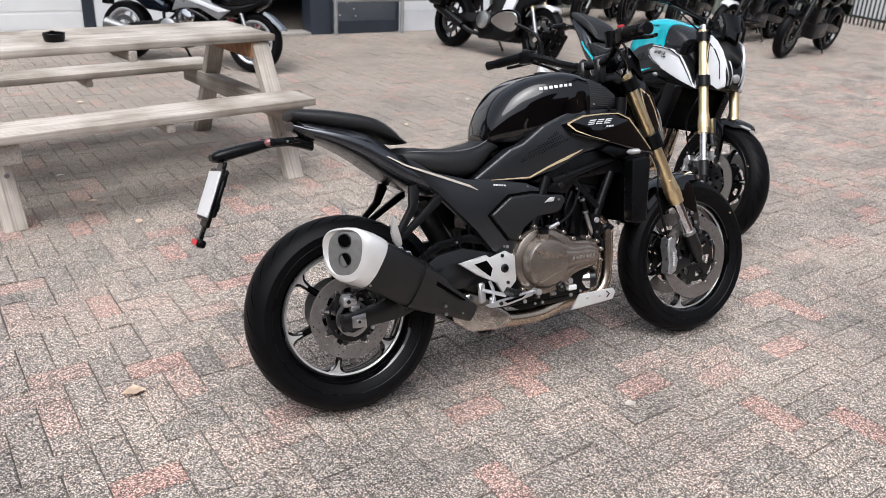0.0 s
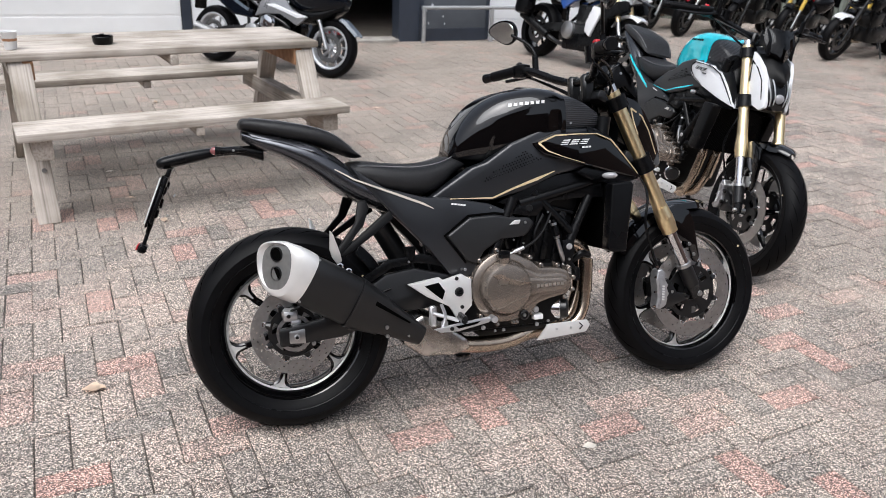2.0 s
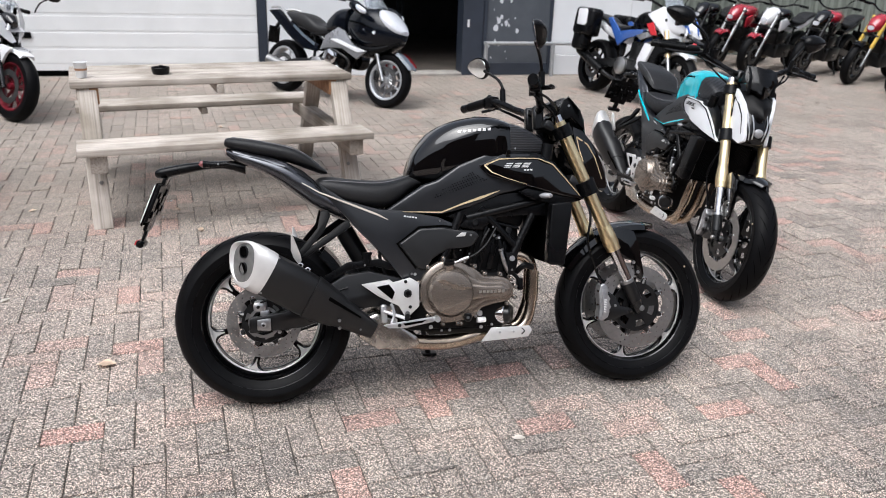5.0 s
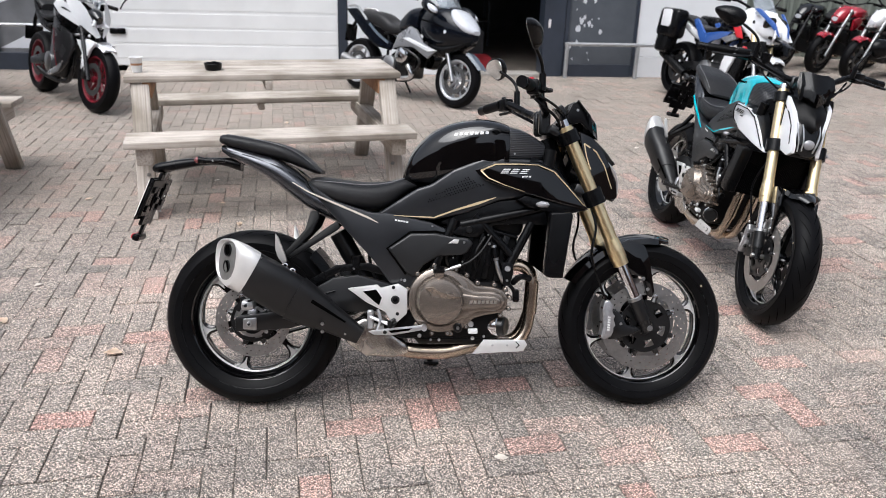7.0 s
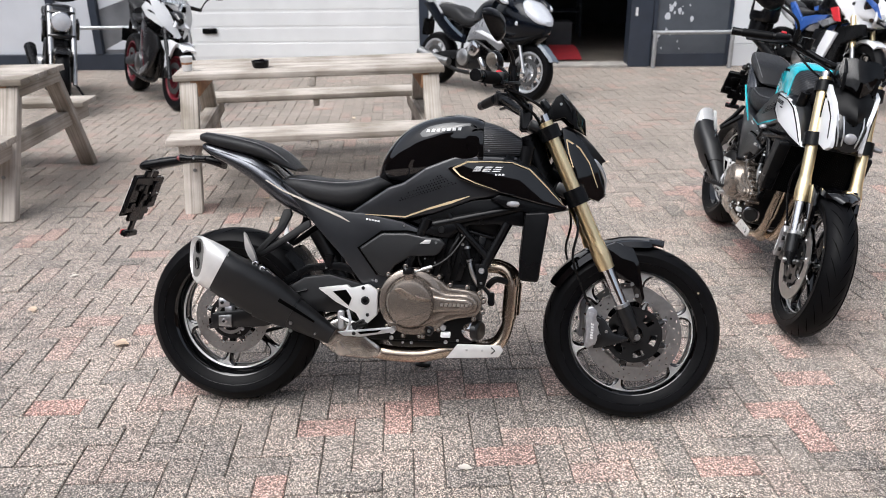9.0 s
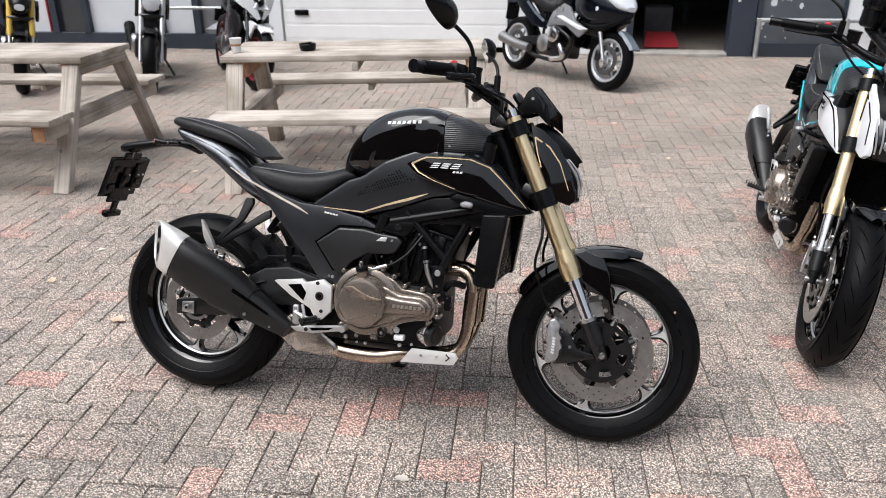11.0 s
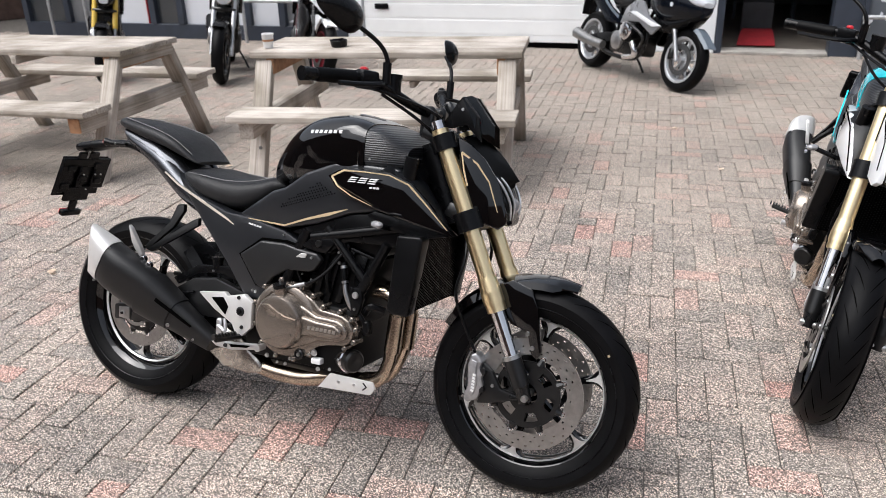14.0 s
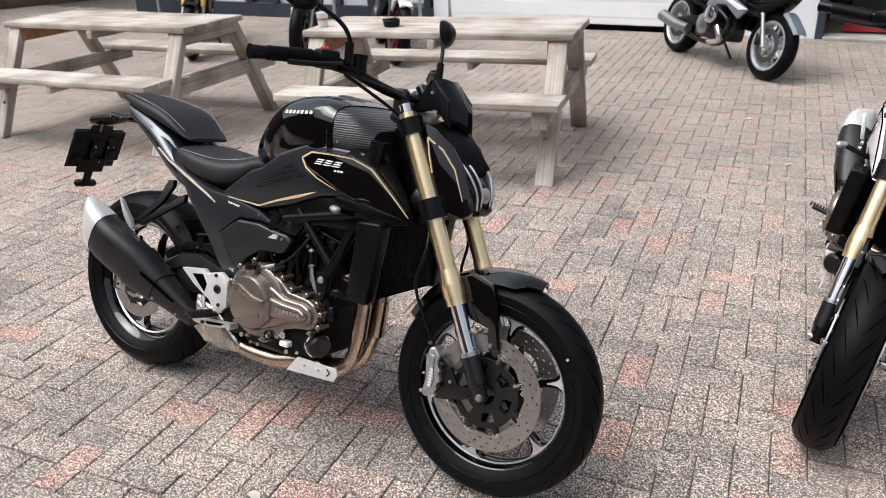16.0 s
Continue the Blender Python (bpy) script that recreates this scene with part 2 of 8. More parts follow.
# ---- mesh helpers ----
def part(name, bm, material, parent=None, label="", smooth=True, angle=38.0):
    me = bpy.data.meshes.new(name)
    bmesh.ops.recalc_face_normals(bm, faces=bm.faces[:])
    if smooth:
        lim = radians(angle)
        for f in bm.faces:
            f.smooth = True
        for e in bm.edges:
            if len(e.link_faces) == 2 and e.calc_face_angle(0) > lim:
                e.smooth = False
    bm.to_mesh(me)
    bm.free()
    if material:
        me.materials.append(M[material] if isinstance(material, str) else material)
    ob = new(name, me)
    if parent:
        ob.parent = parent
    if label:
        tagged(ob, label)
    return ob


def thing(name, m, label, category, group=""):
    ob = new(name)
    ob.empty_display_size = 0.1
    ob.matrix_basis = m
    return tagged(ob, label, category, group)


def box(bm, x0, x1, y0, y1, z0, z1, bevel=0.0, m=None, seg=1):
    r = bmesh.ops.create_cube(bm, size=1.0, matrix=Matrix.Translation(((x0 + x1) / 2, (y0 + y1) / 2, (z0 + z1) / 2)) @ Matrix.Diagonal((x1 - x0, y1 - y0, z1 - z0, 1)))
    vs = r["verts"]
    if bevel:
        es = list({e for v in vs for e in v.link_edges})
        out = bmesh.ops.bevel(bm, geom=es, offset=bevel, segments=seg, affect="EDGES", profile=0.5)
        vs = list({v for f in out["faces"] for v in f.verts} | {v for v in vs if v.is_valid})
    if m is not None:
        bmesh.ops.transform(bm, matrix=m, verts=vs)
    return bm


def lathe(bm, prof, steps=48, axis="y", close=False, m=None):
    """Turns a profile of (along, radius) about an axis through the origin."""
    rings = []
    for k in range(steps):
        a = 2 * math.pi * k / steps
        ring = []
        for s, r in prof:
            p = (r * math.cos(a), s, r * math.sin(a)) if axis == "y" else (s, r * math.cos(a), r * math.sin(a)) if axis == "x" else (r * math.cos(a), r * math.sin(a), s)
            v = Vector(p)
            ring.append(bm.verts.new(m @ v if m is not None else v))
        rings.append(ring)
    n = len(prof)
    for k in range(steps):
        a, b = rings[k], rings[(k + 1) % steps]
        for i in range(n if close else n - 1):
            j = (i + 1) % n
            if (a[i].co - b[i].co).length < 1e-6 and (a[j].co - b[j].co).length < 1e-6:
                continue
            try:
                if (a[i].co - b[i].co).length < 1e-6:
                    bm.faces.new((a[i], a[j], b[j]))
                elif (a[j].co - b[j].co).length < 1e-6:
                    bm.faces.new((a[i], a[j], b[i]))
                else:
                    bm.faces.new((a[i], a[j], b[j], b[i]))
            except ValueError:
                pass
    bmesh.ops.remove_doubles(bm, verts=bm.verts[:], dist=1e-6)
    return bm


def smooth_line(pts, steps=6):
    """Points along a Catmull-Rom curve through pts."""
    P = [Vector(p) for p in pts]
    out = []
    for i in range(len(P) - 1):
        p0, p1, p2, p3 = P[max(i - 1, 0)], P[i], P[i + 1], P[min(i + 2, len(P) - 1)]
        for k in range(steps):
            t = k / steps
            out.append(0.5 * ((2 * p1) + (p2 - p0) * t + (2 * p0 - 5 * p1 + 4 * p2 - p3) * t * t + (3 * p1 - p0 - 3 * p2 + p3) * t ** 3))
    out.append(P[-1])
    return out


def tube(bm, pts, r, sides=12, curve=True, steps=6, caps=True, flat=1.0):
    """A round bar along pts; r is one radius or one for each end."""
    P = smooth_line(pts, steps) if curve and len(pts) > 2 else [Vector(p) for p in pts]
    r0, r1 = r if isinstance(r, tuple) else (r, r)
    rings = []
    up = None
    for i, p in enumerate(P):
        d = (P[min(i + 1, len(P) - 1)] - P[max(i - 1, 0)]).normalized()
        if up is None:
            up = d.orthogonal().normalized() if abs(d.z) > 0.9 else Vector((0, 0, 1))
        up = (up - d * up.dot(d)).normalized()
        side = d.cross(up)
        rad = r0 + (r1 - r0) * i / max(1, len(P) - 1)
        rings.append([bm.verts.new(p + rad * (math.cos(2 * math.pi * k / sides) * side + flat * math.sin(2 * math.pi * k / sides) * up)) for k in range(sides)])
    for a, b in zip(rings, rings[1:]):
        for k in range(sides):
            bm.faces.new((a[k], a[(k + 1) % sides], b[(k + 1) % sides], b[k]))
    if caps:
        bm.faces.new(rings[0])
        bm.faces.new(rings[-1])
    return bm


def loft(bm, rings, closed=True, caps=True):
    """Skins rings of equal length."""
    R = [[bm.verts.new(p) for p in ring] for ring in rings]
    n = len(R[0])
    for a, b in zip(R, R[1:]):
        for k in range(n if closed else n - 1):
            bm.faces.new((a[k], a[(k + 1) % n], b[(k + 1) % n], b[k]))
    if caps:
        for ring in (R[0], R[-1]):
            try:
                bm.faces.new(ring)
            except ValueError:
                pass
    return bm


def plate(bm, outline, y0, y1, bevel=0.0, bulge=None, seg=2, holes=()):
    """A plate with an outline in x and z between y0 and y1, its edges rounded. bulge(x, z) moves it in y."""
    def face(pts, y):
        return bm.faces.new([bm.verts.new((x, y, z)) for x, z in pts])
    old = set(bm.verts)
    f = face(outline, y0)
    ext = bmesh.ops.extrude_face_region(bm, geom=[f])
    vs = [g for g in ext["geom"] if isinstance(g, bmesh.types.BMVert)]
    bmesh.ops.translate(bm, verts=vs, vec=(0, y1 - y0, 0))
    mine = [v for v in bm.verts if v not in old]
    if bevel:
        es = list({e for v in mine for e in v.link_edges})
        bmesh.ops.bevel(bm, geom=es, offset=bevel, segments=seg, affect="EDGES", profile=0.6, clamp_overlap=True)
        mine = [v for v in bm.verts if v not in old]
    if bulge:
        for v in mine:
            v.co.y += bulge(v.co.x, v.co.z)
    return bm


def strip(bm, pts, width, thick, y):
    """A thin raised line in a plane of constant y along (x, z) points, or along (x, y, z) points; one width or one for each point."""
    P = [Vector((p[0], y, p[1])) if len(p) == 2 else Vector(p) for p in pts]
    rings = []
    for i, p in enumerate(P):
        d = (P[min(i + 1, len(P) - 1)] - P[max(i - 1, 0)]).normalized()
        nrm = Vector((0, 1, 0))
        s = d.cross(nrm).normalized() * (width[i] if isinstance(width, list) else width) / 2
        t = nrm * thick / 2
        rings.append([p + s + t, p + s - t, p - s - t, p - s + t])
    return loft(bm, rings)


# ---- the naked motorcycles: x forward, y to the left, z up, from the rear tyre's contact with the ground ----
def blob(bm, sections, n=24, caps=True):
    """Skins rounded cross-sections of (x, low z, high z, half width, squareness)."""
    rings = []
    for x, z0, z1, w, p in sections:
        ring = []
        for k in range(n):
            a = 2 * math.pi * k / n
            c, s = math.cos(a), math.sin(a)
            ring.append(Vector((x, w * math.copysign(abs(c) ** (2 / p), c), (z0 + z1) / 2 + (z1 - z0) / 2 * math.copysign(abs(s) ** (2 / p), s))))
        rings.append(ring)
    return loft(bm, rings, caps=caps)


def blend(sections, steps=3):
    """More cross-sections between the given ones, along smooth curves."""
    out = []
    S = [tuple(s) for s in sections]
    for i in range(len(S) - 1):
        p0, p1, p2, p3 = S[max(i - 1, 0)], S[i], S[i + 1], S[min(i + 2, len(S) - 1)]
        for k in range(steps):
            t = k / steps
            out.append(tuple(0.5 * (2 * b + (c - a) * t + (2 * a - 5 * b + 4 * c - d) * t * t + (3 * b - a - 3 * c + d) * t ** 3) for a, b, c, d in zip(p0, p1, p2, p3)))
    out.append(S[-1])
    return out


def leaning(x, y, heading, lean):
    return Matrix.Translation((x, y, 0)) @ Matrix.Rotation(radians(heading), 4, "Z") @ Matrix.Rotation(-radians(lean), 4, "X")


def hex_bolt(bm, c, r, axis=(0, -1, 0), depth=0.0045):
    q = Vector((0, 0, 1)).rotation_difference(Vector(axis)).to_matrix().to_4x4()
    bmesh.ops.create_cone(bm, cap_ends=True, segments=10, radius1=r, radius2=r * 0.8, depth=depth, matrix=Matrix.Translation(c) @ q)


def bolt(parent, c, r=0.008, mat="steel", axis=(0, -1, 0), front=None):
    bm = bmesh.new()
    hex_bolt(bm, (0, 0, 0), r * 0.64, axis)
    ob = part("bolt", bm, mat, parent)
    ob.matrix_basis = (front or Matrix()) @ Matrix.Translation(c)
    return ob


def disc_mesh(r_out, r_in, y, thick, holes=True, waves=0):
    """A drilled brake disc about the wheel's axle: ring with real holes."""
    bm = bmesh.new()
    n = 120
    rings = [r_in + (r_out - r_in) * f for f in (0.0, 0.20, 0.30, 0.46, 0.56, 0.74, 0.84, 1.0)]
    for side in (-1, 1):
        grid = []
        for i, r in enumerate(rings):
            grid.append([bm.verts.new(((r + (waves * math.sin(9 * 2 * math.pi * k / n) if i == 0 else 0)) * math.cos(2 * math.pi * k / n), y + side * thick / 2, (r + (waves * math.sin(9 * 2 * math.pi * k / n) if i == 0 else 0)) * math.sin(2 * math.pi * k / n))) for k in range(n)])
        for i in range(len(rings) - 1):
            for k in range(n):
                if holes and ((i == 1 and k % 5 == 0) or (i == 3 and k % 5 == 3) or (i == 5 and k % 5 == 1)):
                    continue
                bm.faces.new((grid[i][k], grid[i][(k + 1) % n], grid[i + 1][(k + 1) % n], grid[i + 1][k]))
        if side == -1:
            first = grid
        else:
            for g, h in ((first[0], grid[0]), (first[-1], grid[-1])):
                for k in range(n):
                    bm.faces.new((g[k], g[(k + 1) % n], h[(k + 1) % n], h[k]))
    return bm


def carrier_mesh(r_in, r_out, y, thick):
    """The black carrier of a brake disc: a flat ring with six long windows."""
    bm = bmesh.new()
    n = 72
    rings = [r_in + (r_out - r_in) * f for f in (0.0, 0.36, 0.76, 1.0)]
    grids = []
    for side in (-1, 1):
        g = [[bm.verts.new((r * math.cos(2 * math.pi * k / n), y + side * thick / 2, r * math.sin(2 * math.pi * k / n))) for k in range(n)] for r in rings]
        grids.append(g)
    for i in range(3):
        for k in range(n):
            if i == 1 and k % 12 > 5:
                continue
            for g in grids:
                bm.faces.new((g[i][k], g[i][(k + 1) % n], g[i + 1][(k + 1) % n], g[i + 1][k]))
    for i in (0, 3):
        for k in range(n):
            bm.faces.new((grids[0][i][k], grids[0][i][(k + 1) % n], grids[1][i][(k + 1) % n], grids[1][i][k]))
    return bm


def wheel(name, parent, place, R, W, rim_r, rim_mat, line_mat, discs, disc_r, spokes=6, phase=0.0, deep=0.030):
    """Tyre with tread slits, rim with a machined lip, forked spokes, hub and drilled discs."""
    bm = bmesh.new()
    h = W / 2
    prof = [(-h * 0.72, rim_r - 0.004), (-h * 0.86, rim_r + 0.010), (-h * 0.97, rim_r + 0.030), (-h, rim_r + 0.048), (-h * 0.96, R - 0.036), (-h * 0.80, R - 0.018), (-h * 0.5, R - 0.0055), (-h * 0.2, R - 0.0008), (0, R)]
    prof = prof + [(-a, r) for a, r in prof[-2::-1]]
    lathe(bm, prof, 72)
    w = part(name, bm, "rubber", parent)
    w.matrix_basis = place
    # tread slits
    bm = bmesh.new()
    for k in range(26):
        a0 = 2 * math.pi * k / 26
        for s in (-1, 1):
            pts = []
            for j in range(6):
                u = 0.12 + 0.62 * j / 5
                a = a0 + s * 0.05 + 0.30 * j / 5 + (0.12 if s > 0 else 0)
                y = s * h * u
                rr = R + 0.0006 - (0.0008 * (u / 0.2) ** 2 if u < 0.2 else 0.0008 + (u - 0.2) / 0.3 * 0.0047 if u < 0.5 else 0.0055 + (u - 0.5) / 0.3 * 0.0125)
                pts.append((Vector((rr * math.cos(a), y, rr * math.sin(a))), Vector((-math.sin(a), 0, math.cos(a))), (1 - abs(2 * j / 5 - 1)) * 0.0042 + 0.001))
            va = [bm.verts.new(p + t * d) for p, t, d in pts]
            vb = [bm.verts.new(p - t * d) for p, t, d in pts]
            for j in range(5):
                bm.faces.new((va[j], va[j + 1], vb[j + 1], vb[j]))
    part("tread_groove", bm, "groove", w, smooth=False)
    for s in (-1, 1):
        bm = bmesh.new()
        lathe(bm, [(s * h * 0.955, rim_r + 0.022), (s * (h * 0.955 + 0.0014), rim_r + 0.023), (s * (h * 0.965 + 0.0012), rim_r + 0.0245), (s * h * 0.965, rim_r + 0.0255)], 72, close=True)
        part("sidewall_bead", bm, "satin_black", w)
    # rim barrel
    bm = bmesh.new()
    rw = h * 0.72
    lathe(bm, [(-rw, rim_r + 0.004), (-rw + 0.006, rim_r - 0.006), (-rw * 0.7, rim_r - deep * 0.5), (-rw * 0.35, rim_r - deep), (rw * 0.35, rim_r - deep), (rw * 0.7, rim_r - deep * 0.5), (rw - 0.006, rim_r - 0.006), (rw, rim_r + 0.004), (rw * 0.6, rim_r + 0.002), (-rw * 0.6, rim_r + 0.002)], 72, close=True)
    rim = part("rim", bm, rim_mat, w)
    for s in (-1, 1):
        bm = bmesh.new()
        lathe(bm, [(s * rw * 0.40, rim_r - deep - 0.0015), (s * (rw * 0.40 + 0.003), rim_r - deep - 0.002), (s * (rw * 0.40 + 0.007), rim_r - deep * 0.90), (s * (rw * 0.40 + 0.004), rim_r - deep * 0.84)], 72, close=True)
        part("machined_edge", bm, line_mat, rim)
    # hub
    bm = bmesh.new()
    lathe(bm, [(-h * 0.62, 0.0), (-h * 0.62, 0.026), (-h * 0.55, 0.036), (-h * 0.2, 0.045), (h * 0.2, 0.045), (h * 0.55, 0.036), (h * 0.62, 0.026), (h * 0.62, 0.0)], 32)
    part("hub", bm, rim_mat, rim)
    for k in range(spokes):
        a = phase + 2 * math.pi * k / spokes
        bm = bmesh.new()
        rings = []
        for u, wd, th in ((0.04, 0.016, 0.018), (0.35, 0.011, 0.015), (0.7, 0.010, 0.013), (0.86, 0.013, 0.013), (0.95, 0.026, 0.014), (1.0, 0.045, 0.015)):
            r = 0.03 + u * (rim_r - 0.03 - deep)
            sh = a + 0.10 * math.sin(u * 2.4)
            c, s_ = math.cos(sh), math.sin(sh)
            P = lambda off, y: Vector((r * c - off * s_, y, r * s_ + off * c))
            rings.append([P(-wd, -th * 0.6), P(-wd * 0.55, -th), P(wd * 0.55, -th), P(wd, -th * 0.6), P(wd, th * 0.6), P(wd * 0.55, th), P(-wd * 0.55, th), P(-wd, th * 0.6)])
        loft(bm, rings)
        part("spoke", bm, rim_mat, rim)
        for sd in (-1, 1):
            bm = bmesh.new()
            edge = []
            for u, wd in ((0.74, 0.0015), (0.84, 0.004), (0.91, 0.008), (0.96, 0.016), (1.0, 0.036)):
                r = 0.03 + u * (rim_r - 0.03 - deep - 0.0005)
                sh = a + 0.10 * math.sin(u * 2.4)
                edge.append([Vector((r * math.cos(sh) - off * math.sin(sh), sd * 0.0152, r * math.sin(sh) + off * math.cos(sh))) for off in (-wd, wd)])
            loft(bm, [[p[0], p[1], p[1] * 1.0 - Vector((0, sd * 0.003, 0)), p[0] - Vector((0, sd * 0.003, 0))] for p in edge])
            part("machined_spoke_tip", bm, line_mat, rim)
    for y in discs:
        d = part("brake_disc", disc_mesh(disc_r, disc_r * 0.70, y, 0.0045, waves=0.003), "disc", w, "drilled steel brake disc")
        part("disc_carrier", carrier_mesh(0.030, disc_r * 0.60, y, 0.006), "black_metal", d)
        for k in range(8):
            a = 2 * math.pi * k / 8 + 0.45
            ca, sa = math.cos(a), math.sin(a)
            bm = bmesh.new()
            tube(bm, [(disc_r * 0.58 * ca, y, disc_r * 0.58 * sa), (disc_r * 0.69 * ca, y, disc_r * 0.69 * sa)], (0.013, 0.008), 8)
            part("carrier_lobe", bm, "black_metal", d)
            bm = bmesh.new()
            lathe(bm, [(-0.005, 0.0045), (-0.0055, 0.0065), (-0.005, 0.0088), (0.005, 0.0088), (0.005, 0.0045)], 14, close=True)
            o = part("float_button", bm, "chrome", d)
            o.matrix_basis = Matrix.Translation((disc_r * 0.70 * ca, y, disc_r * 0.70 * sa))
    bm = bmesh.new()
    bmesh.ops.create_cone(bm, cap_ends=True, segments=10, radius1=0.0035, radius2=0.0035, depth=0.004, matrix=Matrix.Translation(((R - 0.045) * 0.82, -h * 0.985, (R - 0.045) * 0.57)) @ Matrix.Rotation(radians(90), 4, "X"))
    part("valve_mark", bm, "gold_line", w)
    return w


M["raw_steel"] = surf("stained_raw_steel", (0.52, 0.49, 0.45), 0.26, metal=1.0, var=0.4, scale=16, bump=1.0, bscale=22)
M["pale_cast"] = surf("raised_cast_lettering", (0.42, 0.38, 0.34), 0.35, metal=0.8)
M["pink_lens"] = surf("pale_red_lens", (0.22, 0.07, 0.07), 0.1, coat=1.0)
# dull black parts; on the engine the recess shade is put into it too
M["void_metal"] = surf("dull_black_and_void_shade", (0.0025, 0.0025, 0.0028), 0.45, spec=0.15)
M["groove"] = surf("tread_slit", (0.002, 0.002, 0.002), 0.95, spec=0.0)
M["pale_line"] = surf("pale_champagne_pinstripe", (0.62, 0.56, 0.48), 0.35, metal=0.2, var=0.05)


def bars_mark(parent, name, runs, mat="white_mark"):
    """Unlettered mark: slanted bars. runs: (origin, along, up, number, bar, gap, height)."""
    bm = bmesh.new()
    for o, al, up, n, bar, gap, hgt in runs:
        o, al, up = Vector(o), Vector(al).normalized(), Vector(up).normalized()
        nr = al.cross(up).normalized() * 0.0007
        for k in range(n):
            p = o + al * (k * (bar + gap))
            sh = al * hgt * 0.18
            q = [p, p + al * bar, p + al * bar + up * hgt + sh, p + up * hgt + sh]
            lo = [bm.verts.new(v - nr) for v in q]
            hi = [bm.verts.new(v + nr) for v in q]
            bm.faces.new(lo)
            bm.faces.new(hi)
            for i in range(4):
                bm.faces.new((lo[i], lo[(i + 1) % 4], hi[(i + 1) % 4], hi[i]))
    return part(name, bm, mat, parent, smooth=False)


def naked_bike(m, label, C, steer=0.0):
    """C names the materials of tank, wing, cowl, line, tail_line, accent and the tank's mark."""
    t = thing("motorcycle", m, label, "motorcycle", "naked motorcycles of one model")
    # --- rear wheel, swingarm, brake
    wheel("rear_tyre", t, pose(0.027, 0.002, 0.313), 0.312, 0.160, 0.223, "gloss_black", "end_cap", (-0.072,), 0.130, phase=0.2)
    for s in (-1, 1):
        bm = bmesh.new()
        plate(bm, [(-0.05, 0.335), (0.08, 0.355), (0.19, 0.415), (0.29, 0.472), (0.38, 0.484), (0.53, 0.445), (0.53, 0.36), (0.34, 0.352), (0.14, 0.295), (-0.05, 0.282)], s * 0.108, s * 0.137, 0.008)
        part("swingarm", bm, "black_metal", t)
        bm = bmesh.new()
        plate(bm, [(-0.022, 0.330), (0.026, 0.335), (0.026, 0.290), (-0.022, 0.294)], s * 0.137, s * 0.145, 0.004)
        sl = part("axle_block", bm, "steel", t)
        bolt(sl, (0, s * 0.149, 0.312), 0.015, "alu", (0, s, 0))
        bolt(sl, (0, s * 0.153, 0.312), 0.008, "black_metal", (0, s, 0))
    bm = bmesh.new()
    tube(bm, [(0.0, -0.14, 0.312), (0, 0.14, 0.312)], 0.012, 12)
    part("rear_axle", bm, "steel", t)
    bm = bmesh.new()
    box(bm, -0.035, 0.012, -0.118, -0.06, 0.352, 0.388, 0.010, seg=2)
    box(bm, -0.012, 0.02, -0.116, -0.088, 0.335, 0.36, 0.006, seg=2)
    cal = part("rear_caliper", bm, "alu", t)
    bolt(cal, (-0.018, -0.121, 0.371), 0.010, "black_metal")
    bolt(cal, (0.054, -0.115, 0.280), 0.011, "alu")
    bm = bmesh.new()
    tube(bm, [(-0.01, -0.112, 0.385), (0.04, -0.128, 0.40), (0.12, -0.142, 0.385), (0.30, -0.145, 0.43)], 0.004, 8)
    part("brake_line", bm, "satin_black", cal)
    bm = bmesh.new()
    lathe(bm, [(-0.002, 0.045), (-0.002, 0.056), (0.002, 0.056), (0.002, 0.045)], 48, close=True, m=Matrix.Translation((0, -0.09, 0.312)))
    part("sensor_ring", bm, "steel", t)
    bm = bmesh.new()
    lathe(bm, [(-0.004, 0.0), (-0.004, 0.105), (0.004, 0.105), (0.004, 0.0)], 40, m=Matrix.Translation((0, 0.095, 0.312)))
    part("sprocket", bm, "steel", t)
    for z0, z1 in ((0.415, 0.43), (0.21, 0.36)):
        bm = bmesh.new()
        tube(bm, [(0.0, 0.095, z0), (0.52, 0.095, z1)], 0.008, 6)
        part("chain_run", bm, "black_metal", t)
    # remote reservoir of the rear brake
    bm = bmesh.new()
    tube(bm, [(0.373, -0.12, 0.54), (0.373, -0.12, 0.507)], 0.017, 16)
    tube(bm, [(0.373, -0.12, 0.54), (0.373, -0.12, 0.548)], 0.020, 16)
    rv = part("rear_reservoir", bm, "satin_black", t)
    bm = bmesh.new()
    tube(bm, [(0.373, -0.12, 0.507), (0.398, -0.125, 0.448), (0.428, -0.14, 0.40)], 0.005, 8)
    part("reservoir_hose", bm, "satin_black", rv)
    # hugger and chain guard over the tyre
    bm = bmesh.new()
    rings = []
    for k in range(9):
        a = radians(4 + 44 * k / 8)
        rr = 0.335
        c = Vector((rr * math.cos(a), 0, 0.312 + rr * math.sin(a)))
        nr = Vector((math.cos(a), 0, math.sin(a)))
        rings.append([c + Vector((0, y, 0)) + nr * d for y, d in ((-0.092, -0.03), (-0.075, 0.0), (0, 0.008), (0.075, 0.0), (0.092, -0.03), (0.089, -0.034), (0.072, -0.004), (0, 0.004), (-0.072, -0.004), (-0.089, -0.034))])
    loft(bm, rings)
    part("rear_hugger", bm, "satin_black", t)
    bm = bmesh.new()
    plate(bm, [(0.20, 0.46), (0.30, 0.515), (0.42, 0.525), (0.50, 0.49), (0.50, 0.475), (0.40, 0.50), (0.31, 0.49), (0.22, 0.44)], -0.13, -0.115, 0.003)
    ch = part("swingarm_guard", bm, "satin_black", t)
    bolt(ch, (0.365, -0.133, 0.505), 0.007)
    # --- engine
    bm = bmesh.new()
